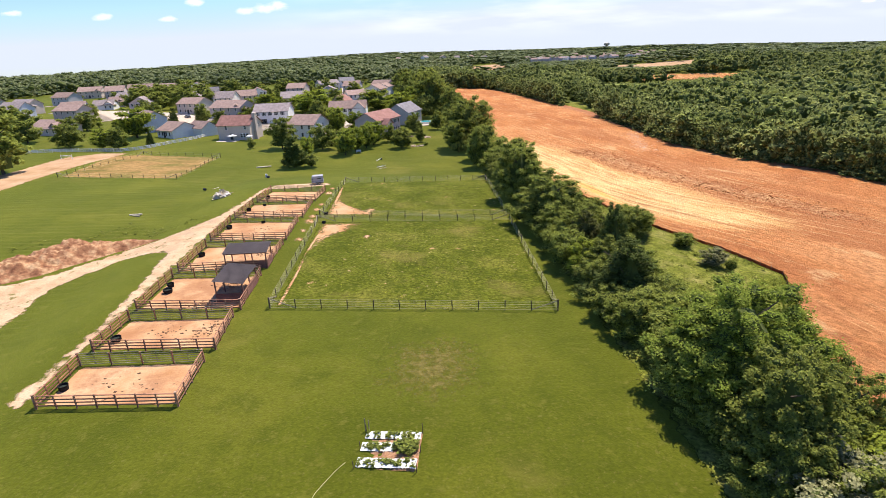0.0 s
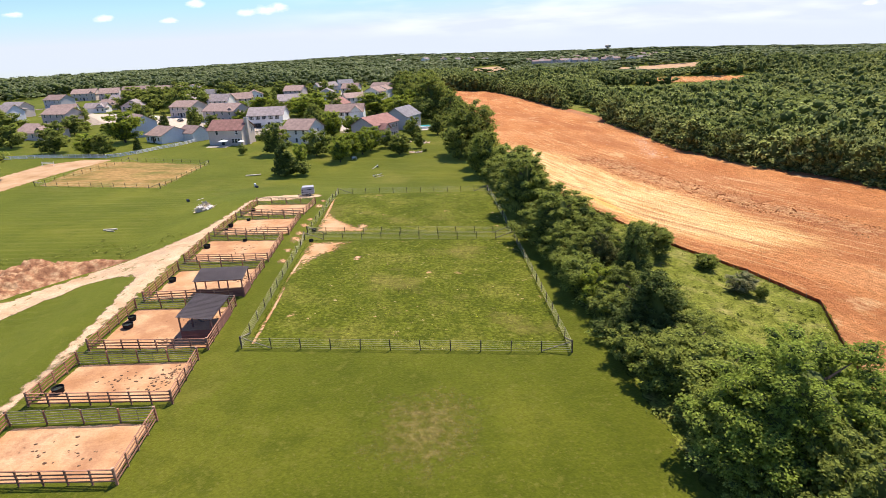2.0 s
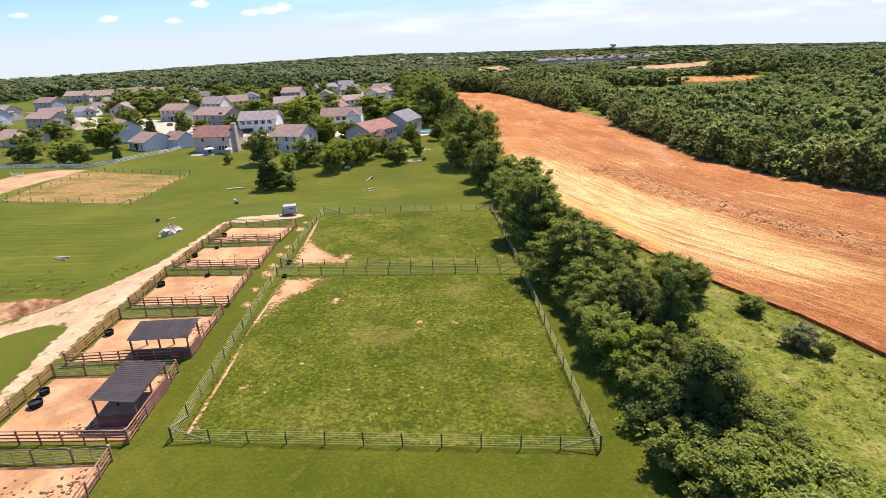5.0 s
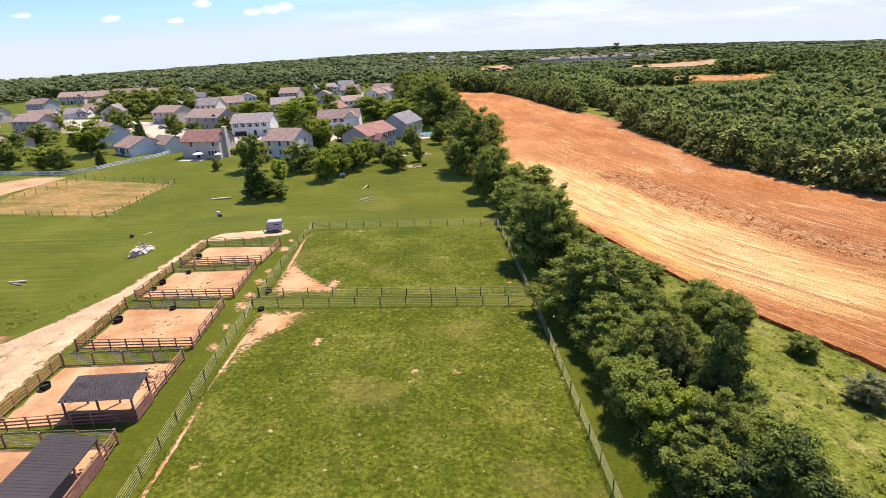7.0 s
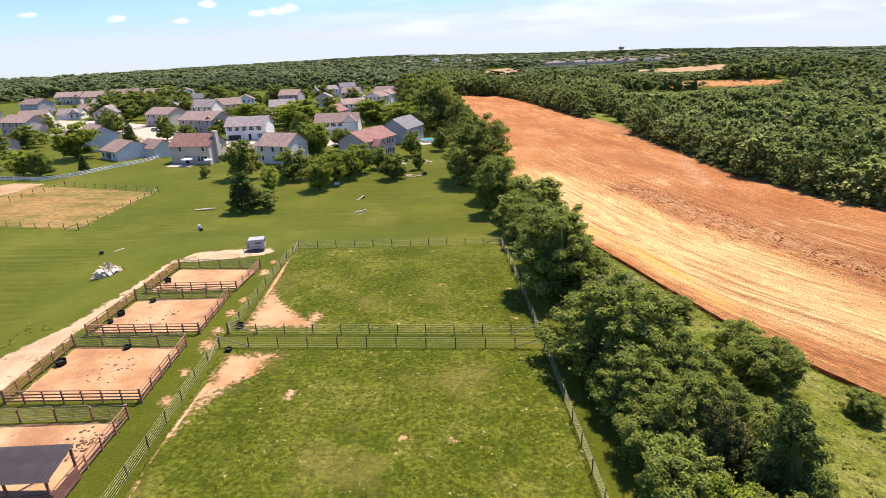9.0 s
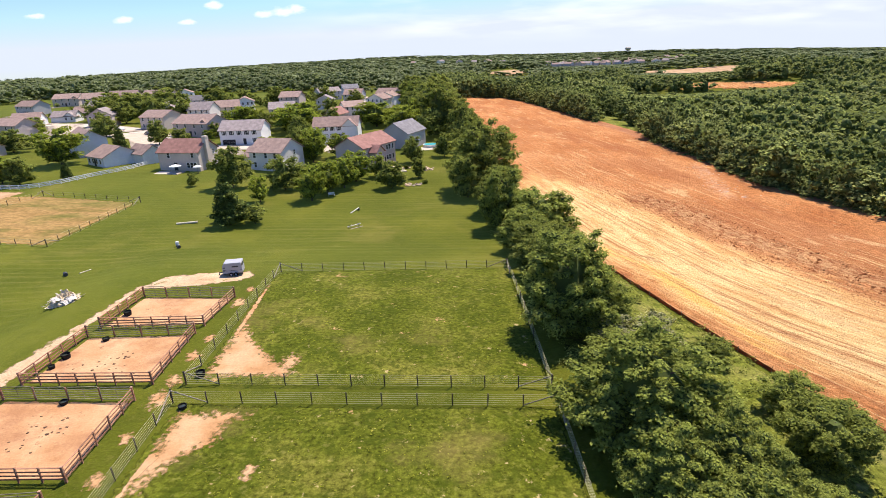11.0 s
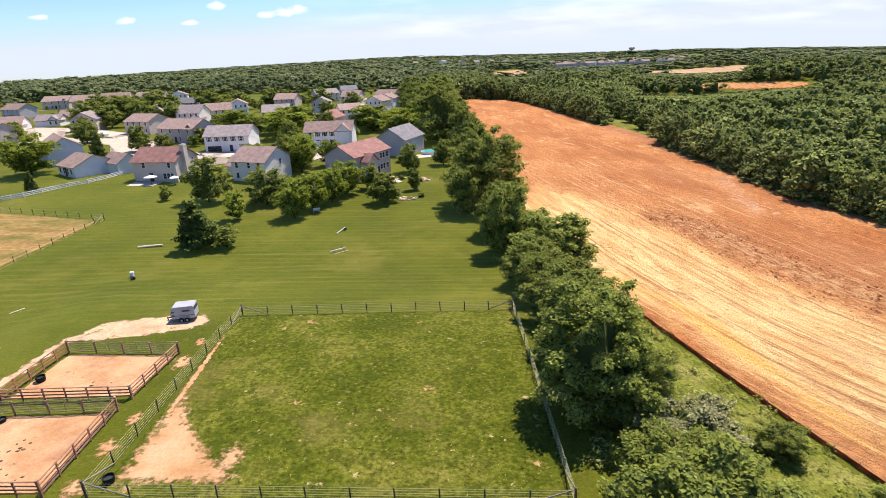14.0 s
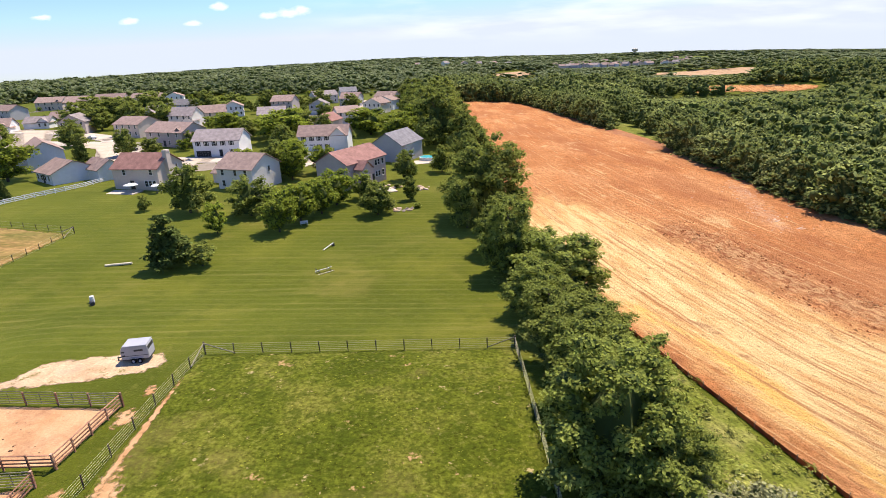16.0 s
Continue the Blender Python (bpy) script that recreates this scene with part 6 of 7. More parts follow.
trailer.scale = (0.74, 0.88, 0.88)

# rubbish heap of boards and sheeting
pile = thing("rubbish_heap", Matrix.Translation(up(-45.4, 116.6)), "heap of broken boards, pale plastic sheeting and straw", "rubbish heap")
def heap(rx, ry, h, seed, n=18, noise_=0.3):
    bm = bmesh.new()
    r = random.Random(seed)
    rows_ = []
    for a in range(n + 1):
        rows_.append([bm.verts.new((rx * (2 * a / n - 1), ry * (2 * b / n - 1), max(-0.15, h * (1 - math.hypot(2 * a / n - 1, 2 * b / n - 1) ** 1.3) * (1 + r.uniform(-noise_, noise_)) + (r.uniform(-1, 1) * 0.07)))) for b in range(n + 1)])
    for a in range(n):
        for b in range(n):
            bm.faces.new((rows_[a][b], rows_[a + 1][b], rows_[a + 1][b + 1], rows_[a][b + 1]))
    return bm
STRAW = material("pale_straw", [(0.46, 0.36, 0.22), (0.62, 0.52, 0.36)], scale=1.5, rough=0.95, bump=0.8, bump_scale=6)
CREAMSHEET = material("crumpled_sheeting", [(0.60, 0.53, 0.45), (0.74, 0.68, 0.60)], scale=2, rough=0.7, fine=0.15)
part("straw", heap(2.0, 1.6, 1.45, 4), STRAW, pile)
r = random.Random(8)
for k in range(30):
    a, q = r.uniform(0, math.tau), r.uniform(0.1, 1.9)
    L = r.uniform(0.5, 1.9)
    ob = part("board", box_of(-L / 2, -0.09, -0.02, L / 2, 0.09, 0.02, bevel=0.005), (PALEWOOD, CREAMSHEET, STRAW, PALEWOOD)[k % 4], pile)
    ob.matrix_local = pose(math.cos(a) * q * 1.2, math.sin(a) * q, max(0.08, 1.35 - q * 0.68), r.uniform(-20, 20), r.uniform(-25, 25), r.uniform(0, 360))
for k in range(6):
    ob = part("plastic_sheet", heap(r.uniform(0.4, 0.8), r.uniform(0.3, 0.6), 0.25, 20 + k, 8, 0.5), CREAMSHEET, pile, "crumpled white sheeting")
    ob.matrix_local = pose(r.uniform(-1, 1.0), r.uniform(-1.4, -0.2), r.uniform(0.45, 0.8), r.uniform(-20, 20), r.uniform(-20, 20), r.uniform(0, 360))

# manure and earth mound beside the drive
MANURE = material("manure_mound", [(0.13, 0.055, 0.030), (0.29, 0.145, 0.075), (0.50, 0.33, 0.18)], scale=0.8, rough=0.95, spec=0.1, bump=1.5, bump_scale=2.2, fine=0.35, fine_scale=2.0, detail=9)
def mound_relief(P, d):
    n = np.array([noise.noise((p * 0.35, q * 0.35, 2)) + 0.5 * noise.noise((p * 1.1, q * 1.1, 7)) + 0.3 * noise.noise((p * 2.6, q * 2.6, 9)) for p, q in P])
    return np.clip(d / 3.0, -0.2, 1) * 1.45 * (1 + 0.85 * n)
sheet("earth_mound", [(-69, 72.6), (-63.6, 75.0), (-59.8, 78.2), (-56.4, 83.2), (-52.8, 87.6), (-47.5, 90.6), (-52, 92.8), (-57, 92.5), (-61.5, 92.0), (-65.5, 90.5), (-68.5, 84), (-71, 78)], MANURE, 0.4, 0.1, -0.05, "long mound of brown manure and earth beside the drive", "mound", relief=mound_relief, kind="thing")

# poles and jumps on the lawn
def pole_thing(name, x, y, L, r_, turn, mat, label, category, tilt=0.0, z=None):
    ob = new(name, as_mesh(name, tube_of([(-L / 2, 0, 0), (-L / 6, 0.02, 0), (L / 6, -0.01, 0), (L / 2, 0, 0)], [r_, r_ * 1.06, r_ * 1.02, r_ * 0.94], 9), mat))
    ob.matrix_world = Matrix.Translation(up(x, y, r_ if z is None else z)) @ pose(0, 0, 0, 0, tilt, turn)
    return tagged(ob, label, category)
pole_thing("log", -47.5, 157.0, 4.0, 0.20, 12, PALEWOOD, "pale barkless log lying on the lawn", "log")
jump = thing("jump", Matrix.Translation(up(-14.0, 153.8)), "low riding jump of white poles on cross stands", "riding jump", "riding jumps")
for sx in (-0.9, 0.9):
    for s_ in (-1, 1):
        part("stand", tube_of([(sx - s_ * 0.28, 0.3 * s_, 0), (sx + s_ * 0.28, -0.3 * s_, 0.75)], [0.05, 0.05], 7), DARKMETAL if s_ < 0 else PALEWOOD, jump)
part("pole", tube_of([(-1.4, 0, 0.42), (1.4, 0.05, 0.46)], [0.06, 0.06], 8), WHITEPAINT, jump)
part("pole", tube_of([(-1.2, -0.8, 0.06), (1.5, -0.6, 0.06)], [0.06, 0.06], 8), PALEWOOD, jump)
jump.rotation_euler[2] = radians(35)
jump = thing("jump", Matrix.Translation(up(-15.3, 164.8)) @ pose(0, 0, 0, 0, 0, 60), "small riding jump with one white pole", "riding jump", "riding jumps")
part("pole", tube_of([(-1.3, 0, 0.1), (1.3, 0, 0.55)], [0.07, 0.07], 8), WHITEPAINT, jump)
part("stand", box_of(1.1, -0.25, 0, 1.35, 0.25, 0.5, bevel=0.02), DARKMETAL, jump)
part("stand", box_of(-1.35, -0.2, 0, -1.15, 0.2, 0.18, bevel=0.02), PALEWOOD, jump)


jump = thing("jump", Matrix.Translation(up(-114.6, 178.6)) @ pose(0, 0, 0, 0, 0, -8), "white riding jump with two rails on the brown track", "riding jump", "riding jumps")
for sx in (-1.9, 1.9):
    part("stand", box(box_of(sx - 0.06, -0.06, 0, sx + 0.06, 0.06, 1.2, bevel=0.01), sx - 0.05, -0.4, 0, sx + 0.05, 0.4, 0.1), WHITEPAINT, jump)
for z in (0.55, 0.95):
    part("pole", tube_of([(-1.85, 0, z), (1.85, 0.02, z - 0.03)], [0.06, 0.06], 8), WHITEPAINT, jump)


def barrel(x, y, mat, label, tilt=0):
    bm = bmesh.new()
    prof = [(0.26, 0), (0.28, 0.03), (0.29, 0.28), (0.305, 0.30), (0.29, 0.32), (0.29, 0.58), (0.305, 0.60), (0.29, 0.62), (0.28, 0.87), (0.26, 0.88)]
    rings = [[bm.verts.new((math.cos(a * math.tau / 18) * pr, math.sin(a * math.tau / 18) * pr, pz)) for a in range(18)] for pr, pz in prof]
    for a, b in zip(rings, rings[1:]):
        for k in range(18):
            bm.faces.new((a[k], a[(k + 1) % 18], b[(k + 1) % 18], b[k]))
    bm.faces.new(rings[-1]); bm.faces.new(rings[0][::-1])
    ob = new("barrel", as_mesh("barrel", bm, mat))
    ob.matrix_world = Matrix.Translation(up(x, y, 0.27 if tilt else 0)) @ pose(0, 0, 0, tilt, 0, 40)
    return tagged(ob, label, "barrel", "barrels on the lawn")
barrel(-43.0, 142.5, WHITEPAINT, "white plastic barrel standing on the lawn")
barrel(-42.6, 141.7, DARKMETAL, "dark barrel lying beside a white one", 88)
barrel(-54.5, 130.0, DARKMETAL, "dark barrel lying in the grass", 88)
pole_thing("log", -52.2, 131.2, 1.8, 0.07, 60, PALEWOOD, "pale pole lying in the grass", "log")
pole_thing("log", -60.6, 109.2, 2.4, 0.16, 5, PALEWOOD, "pale weathered log among weeds", "log")
pole_thing("log", -60.2, 108.4, 1.9, 0.11, 160, PALEWOOD, "pale weathered log among weeds", "log")

# garden bed
bed = thing("garden_bed", Matrix.Translation(up(-6.4, 34.5)) @ pose(0, 0, 0, 0, 0, -7), "vegetable bed with white mulch sheets and bare soil rows", "garden bed")
SOIL = material("garden_soil", [(0.30, 0.15, 0.075), (0.42, 0.24, 0.13)], scale=1.5, rough=0.95, bump=0.8, bump_scale=8)
part("soil", heap(2.3, 2.05, 0.10, 31, 16, 0.4), SOIL, bed)
r = random.Random(3)
for y0, y1, x0, x1 in ((-1.95, -0.95, -2.2, 2.2), (-0.25, 0.75, -2.2, 0.3), (1.15, 2.0, -2.1, 2.2)):
    n = 14
    for k in range(n):
        a, b = x0 + (x1 - x0) * k / n, x0 + (x1 - x0) * (k + 1) / n
        bm = bmesh.new()
        bmesh.ops.create_grid(bm, x_segments=3, y_segments=7, size=0.5)
        for v in bm.verts:
            v.co = ((a + b) / 2 + v.co.x * (b - a) * 1.15, (y0 + y1) / 2 + v.co.y * (y1 - y0) * r.uniform(0.92, 1.02), 0.15 + r.uniform(-0.035, 0.035))
        bmesh.ops.solidify(bm, geom=bm.faces[:], thickness=0.01)
        part("mulch_sheet", bm, WHITEPAINT, bed)
leaf_r = np.random.RandomState(77)
SPROUT = crown_mesh("seedling", crown_arrays(leaf_r, 6, 70, 0.16, round_crown), LEAF)
for k in range(150):
    row = k % 4
    ob = new("plant", SPROUT)
    ob.parent = bed
    q = r.uniform(0.08, 0.20) if row < 3 else r.uniform(0.18, 0.36)
    px, py = ((r.uniform(-2.1, 2.1), (-1.45, 0.25, 1.6)[row]) if row < 3 else (r.uniform(0.5, 2.0), r.uniform(-0.2, 0.7)))
    ob.matrix_local = pose(px, py + r.uniform(-0.35, 0.35), 0.12, 0, 0, r.uniform(0, 360)) @ Matrix.Diagonal((q * 2, q * 2, q * 1.6, 1))
for px, py in ((-2.3, -2.05), (2.3, -2.1), (2.3, 2.05), (-2.2, 2.05), (-2.25, 0), (2.35, 0)):
    part("stake", box_of(px - 0.025, py - 0.025, -0.1, px + 0.025, py + 0.025, r.uniform(0.7, 1.0)), POST, bed)
part("gate_panel", box(box_of(-2.3, 2.1, 0.1, -2.25, 2.15, 1.25), -2.0, 2.1, 0.1, -1.95, 2.15, 1.1), BRACE, bed, "grey leaning stakes")
hose = bpy.data.curves.new("hose", "CURVE")
hose.dimensions, hose.bevel_depth, hose.bevel_resolution = "3D", 0.022, 2
sp = hose.splines.new("POLY")
line = [(-9.6, 33.4), (-10.2, 32.6), (-10.7, 31.7), (-11.3, 30.6), (-11.7, 29.2), (-12.3, 27.5), (-12.6, 25.5)]
sp.points.add(len(line) - 1)
for p, (hx, hy) in zip(sp.points, line):
    p.co = (*up(hx, hy, 0.03), 1)
hose.materials.append(material("yellow_hose", [(0.45, 0.40, 0.16), (0.5, 0.45, 0.2)], scale=2, rough=0.5))
tagged(new("garden_hose", hose), "pale yellow garden hose lying across the grass", "hose")

# white fence along the gardens
VINYLPOST = as_mesh("post", box(box_of(-0.065, -0.065, -0.15, 0.065, 0.065, 1.2, bevel=0.01), -0.08, -0.08, 1.2, 0.08, 0.08, 1.25, bevel=0.02), WHITEPAINT)
VINYLRAIL = as_mesh("rail", box_of(0, -0.02, -0.105, 1, 0.02, 0.105, bevel=0.006), WHITEPAINT)
white = thing("white_fence", Matrix.Translation(up(-100, 195)), "white three-rail fence along the edge of the gardens", "fence")
line = [(-150, 189), (-124, 191), (-113, 190), (-102.5, 188.2), (-99, 190.5), (-96, 194.5), (-92.5, 202.5), (-89, 208.5), (-87, 213.5), (-85.4, 220.5)]
for a, b in zip(line, line[1:]):
    n = max(2, round(math.dist(a, b) / 2.4))
    sp_ = [(a[0] + (b[0] - a[0]) * k / n, a[1] + (b[1] - a[1]) * k / n) for k in range(n + 1)]
    for k in range(n):
        stood("post", up(*sp_[k]), VINYLPOST, white)
        for z in (0.3, 0.68, 1.06):
            stick("rail", up(*sp_[k], z), up(*sp_[k + 1], z), VINYLRAIL, white)

# ---- gardens of the houses ----
def patio(x, y, w, d, turn):
    ob = new("patio", as_mesh("patio", box_of(-w / 2, -d / 2, -0.3, w / 2, d / 2, 0.08, bevel=0.02), CONCRETE))
    ob.matrix_world = Matrix.Translation(up(x, y)) @ pose(0, 0, 0, 0, 0, turn)
    return tagged(ob, "pale concrete patio behind a house", "patio", kind="structure")
patio(-74.5, 206.8, 10, 4, -11); patio(-10.2, 206.5, 7, 5, 25); patio(-40.0, 202.0, 4, 3, -20)


def parasol(x, y, h, r_, mat, label):
    u = thing("parasol", Matrix.Translation(up(x, y)), label, "parasol", "garden parasols")
    bm = bmesh.new()
    top = bm.verts.new((0, 0, h))
    ring = [bm.verts.new((math.cos(k * math.tau / 8) * r_, math.sin(k * math.tau / 8) * r_, h - 0.5)) for k in range(8)]
    low = [bm.verts.new((v.co.x, v.co.y, h - 0.65)) for v in ring]
    for k in range(8):
        bm.faces.new((top, ring[k], ring[(k + 1) % 8])); bm.faces.new((ring[k], low[k], low[(k + 1) % 8], ring[(k + 1) % 8]))
    part("canopy", bm, mat, u)
    part("pole", tube_of([(0, 0, 0), (0, 0, h)], [0.03, 0.025], 8), DARKMETAL, u)
    part("base", tube_of([(0, 0, 0.08), (0, 0, 0.2)], [0.3, 0.2], 12), DARKMETAL, u)
parasol(-71.2, 206.3, 2.5, 1.7, WHITEPAINT, "open white garden parasol on a patio")
parasol(-64.8, 205.6, 2.4, 1.2, WHITEPAINT, "smaller white garden parasol beside a house")


def bench(x, y, turn, mat, label):
    b_ = thing("garden_bench", Matrix.Translation(up(x, y, 0.02)) @ pose(0, 0, 0, 0, 0, turn), label, "bench", "garden benches")
    part("seat", box_of(-0.75, -0.22, 0.40, 0.75, 0.22, 0.45, bevel=0.01), mat, b_)
    part("backrest", box_of(-0.75, 0.2, 0.5, 0.75, 0.24, 0.9, bevel=0.01), mat, b_)
    for lx in (-0.65, 0.65):
        for ly in (-0.18, 0.2):
            part("leg", box_of(lx - 0.03, ly - 0.03, 0, lx + 0.03, ly + 0.03, 0.42), mat, b_)
bench(-22.6, 178.2, 20, WHITEPAINT, "white garden bench under the trees")
bench(-24.5, 203.5, 25, WHITEPAINT, "white garden bench beside the house")
bench(-12.5, 205.0, 25, DARKMETAL, "dark garden bench on the patio")
for k, (x, y, q) in enumerate(((-4.6, 189.0, 0.55), (-3.6, 188.6, 0.45), (-2.8, 189.4, 0.6), (-5.6, 189.6, 0.5), (-1.8, 190.2, 0.5))):
    bm = heap(q, q * 0.8, q * 0.9, 60 + k, 8, 0.35)
    rock = new("boulder", as_mesh("boulder", bm, material("boulder_stone", [(0.30, 0.25, 0.20), (0.42, 0.36, 0.29)], scale=1.5, rough=0.9, bump=0.6) if k == 0 else bpy.data.materials["boulder_stone"]))
    rock.matrix_world = Matrix.Translation(up(x, y))
    tagged(rock, "rough tan boulder on the lawn edge", "boulder", "boulders")
for k, (x, y) in enumerate(((-6.8, 190.2), (-0.6, 191.0), (-9.8, 203.5), (-6.5, 210.0))):
    plant("shrub", x, y, 0.8, 1.1, "garden shrubs")
pool = thing("swimming_pool", Matrix.Translation(up(0.6, 248.0)) @ pose(0, 0, 0, 0, 0, 15), "round swimming pool with turquoise water", "pool")
bm = bmesh.new()
bmesh.ops.create_cone(bm, cap_ends=True, segments=32, radius1=2.7, radius2=2.7, depth=1.1, matrix=Matrix.Translation((0, 0, 0.5)))
part("wall", bm, WHITEPAINT, pool)
bm = bmesh.new()
bmesh.ops.create_circle(bm, cap_ends=True, segments=32, radius=2.5, matrix=Matrix.Translation((0, 0, 1.07)))
part("water", bm, material("pool_water", [(0.05, 0.42, 0.48), (0.12, 0.52, 0.56)], scale=0.8, rough=0.08, spec=0.5), pool, "turquoise water")
patio(-1.5, 244.0, 9, 6, 15)

CARPAINT = [material("car_paint_%s" % n_, [c, tuple(v * 1.1 for v in c)], scale=1, rough=0.25, spec=0.6) for n_, c in (("white", (0.66, 0.66, 0.66)), ("red", (0.35, 0.03, 0.025)), ("dark", (0.03, 0.032, 0.04)), ("silver", (0.42, 0.43, 0.45)))]
def car(x, y, turn, k):
    c = thing("car", Matrix.Translation(up(x, y, 0.07)) @ pose(0, 0, 0, 0, 0, turn), "%s car parked in the estate" % ("white", "red", "dark", "silver")[k], "car", "parked cars")
    bm = bmesh.new()
    prof = [(-2.2, 0.3), (2.2, 0.3), (2.25, 0.7), (1.2, 0.9), (0.5, 1.4), (-1.2, 1.42), (-1.9, 0.95), (-2.25, 0.85)]
    a = [bm.verts.new((px, -0.88 if z < 1.2 else -0.68, z)) for px, z in prof]
    b = [bm.verts.new((px, 0.88 if z < 1.2 else 0.68, z)) for px, z in prof]
    bm.faces.new(a); bm.faces.new(b[::-1])
    for j in range(8):
        bm.faces.new((a[j], b[j], b[(j + 1) % 8], a[(j + 1) % 8]))
    bmesh.ops.recalc_face_normals(bm, faces=bm.faces[:])
    bmesh.ops.bevel(bm, geom=bm.edges[:], offset=0.05, segments=2, affect="EDGES")
    part("body", bm, CARPAINT[k], c)
    bm = bmesh.new()
    for s_ in (-1, 1):
        f = [bm.verts.new(p) for p in ((1.0, s_ * 0.84, 0.95), (0.46, s_ * 0.705, 1.34), (-1.15, s_ * 0.705, 1.36), (-1.7, s_ * 0.84, 0.97))]
        bm.faces.new(f)
    bmesh.ops.solidify(bm, geom=bm.faces[:], thickness=0.03)
    part("side_window", bm, GLASS, c)
    for wx in (-1.35, 1.35):
        for wy in (-0.82, 0.82):
            w_ = part("wheel", wheel_of(0.32, 0.2), RUBBER, c)
            w_.location = (wx, wy, 0.32)
            part("rim", rim_of(0.19, 0.21), METAL, w_)
for x, y, t, k in ((-94, 243, 60, 0), (-91, 246, 60, 1), (-104, 268, 65, 2), (-62, 258, 85, 3), (-118, 286, 130, 2), (-150, 308, 150, 1), (-138, 302, 145, 0), (-44, 380, 80, 0), (-37.5, 252, 85, 3)):
    car(x, y, t, k)

# driveways, more planting round the estate
def driveway(x, y, w, d, turn):
    bm = bmesh.new()
    n = 4
    c, s_ = math.cos(radians(turn)), math.sin(radians(turn))
    rows_ = []
    for k in range(n + 1):
        py = -d / 2 + d * k / n
        rows_.append([bm.verts.new(up(x + px * c - py * s_, y + px * s_ + py * c, 0.10)) for px in (-w / 2, 0, w / 2)])
    for a, b in zip(rows_, rows_[1:]):
        for j in range(2):
            bm.faces.new((a[j], a[j + 1], b[j + 1], b[j]))
    bmesh.ops.solidify(bm, geom=bm.faces[:], thickness=0.12)
    return tagged(new("driveway", as_mesh("driveway", bm, CONCRETE)), "pale concrete driveway of a house", "driveway", kind="structure")
for k, (ax, ay, bx, by, st, wl, rf, al) in enumerate(REST):
    t = math.atan2(by - ay, bx - ax)
    n_ = (math.sin(t), -math.cos(t))
    mx_, my_ = ax * 0.75 + bx * 0.25, ay * 0.75 + by * 0.25
    driveway(mx_ + n_[0] * 5.2, my_ + n_[1] * 5.2, 6, 10, math.degrees(t))
driveway(-41.6, 259, 6, 11, 0); driveway(-71.5, 249.5, 6, 11, 0); driveway(-88.5, 240, 9, 12, 40); driveway(-113, 283, 14, 12, 30); driveway(-30, 238, 5, 8, 60); driveway(-166, 306, 15, 54, 31); driveway(-113, 269, 7, 34, 29); driveway(-12, 262, 5, 14, 10); driveway(-38, 247, 7, 14, 33); driveway(-66, 238, 7, 12, 30)
r = random.Random(41)
TAKEN = [(p[0] * 0.5 + p[2] * 0.5, p[1] * 0.5 + p[3] * 0.5 + 5) for p in REST] + [(-71, 213), (-46, 212), (-18, 220), (-12, 250), (-36, 269), (-69, 260), (-98, 223), (-119, 244)] + [(a[0] + (b[0] - a[0]) * k / 6, a[1] + (b[1] - a[1]) * k / 6) for line in STREETS for a, b in zip(line, line[1:]) for k in range(7)] + [q for c in COURTS for q in c] + [(sum(q[0] for q in c) / len(c), sum(q[1] for q in c) / len(c) - 8) for c in COURTS]
placed = 0
while placed < 95:
    x, y = r.uniform(-270, -8), r.uniform(236, 520)
    if min(math.dist((x, y), q) for q in TAKEN) < 9.5 or x < -0.62 * y:
        continue
    key = r.choice(("yard_small", "yard_small", "yard_small_bright", "yard_small_bright", "yard_small_bright"))
    half = r.uniform(1.0, 2.9)
    plant(key, x, y, half, half * r.uniform(1.7, 2.4), "garden trees", raise_=0.3)
    placed += 1

# clods on the cleared land
def clods(P, size, seed, long=1.0, turn=None, label="broken clods of red and tan clay on the graded land", colours=((0.40, 0.17, 0.07), (0.54, 0.28, 0.12), (0.66, 0.44, 0.23))):
    r = np.random.RandomState(seed)
    O = np.array([(1, 0, 0), (0, 1, 0), (-1, 0, 0), (0, -1, 0), (0, 0, 0.8), (0, 0, -0.6)], float)
    T = np.array([(0, 1, 4), (1, 2, 4), (2, 3, 4), (3, 0, 4), (1, 0, 5), (2, 1, 5), (3, 2, 5), (0, 3, 5)])
    n = len(P)
    a = r.uniform(0, math.tau, n) if turn is None else radians(turn) + r.uniform(-0.12, 0.12, n)
    S = (size * r.uniform(0.4, 1.5, (n, 1, 1)) * r.uniform(0.6, 1.4, (n, 6, 1)))
    V = O[None] * S
    V[:, :, 1] *= long * r.uniform(0.4, 1.0, (n, 1))
    x, y = V[:, :, 0] * np.cos(a)[:, None] - V[:, :, 1] * np.sin(a)[:, None], V[:, :, 0] * np.sin(a)[:, None] + V[:, :, 1] * np.cos(a)[:, None]
    V = np.stack([x + P[:, 0][:, None], y + P[:, 1][:, None], V[:, :, 2] + (height(P[:, 0], P[:, 1]) + 0.22)[:, None]], 2).reshape(-1, 3)
    F = (T[None] + (np.arange(n) * 6)[:, None, None]).reshape(-1, 3)
    CLOD = material("clay_clods", list(colours), scale=0.25, rough=0.95, spec=0.05, island=0.35)
    me = mesh_of("clods", V, F, CLOD)
    return tagged(new("clods", me), label, "clods", kind="stuff")
NEARCLAY = [p for p in CLEARED if 40 < p[1] < 300]
P = scatter(NEARCLAY, 0.62, 400)
n1 = np.array([noise.noise((p * 0.14, q * 0.02, 1)) + 0.6 * noise.noise((p * 0.7, q * 0.08, 4)) for p, q in zip(across(P), down(P))])
n1 = n1 - 0.35 * smooth(230, 330, P[:, 1]) + 2.2 * rubble_zone(P) + 2.0 * broken_zone(P)
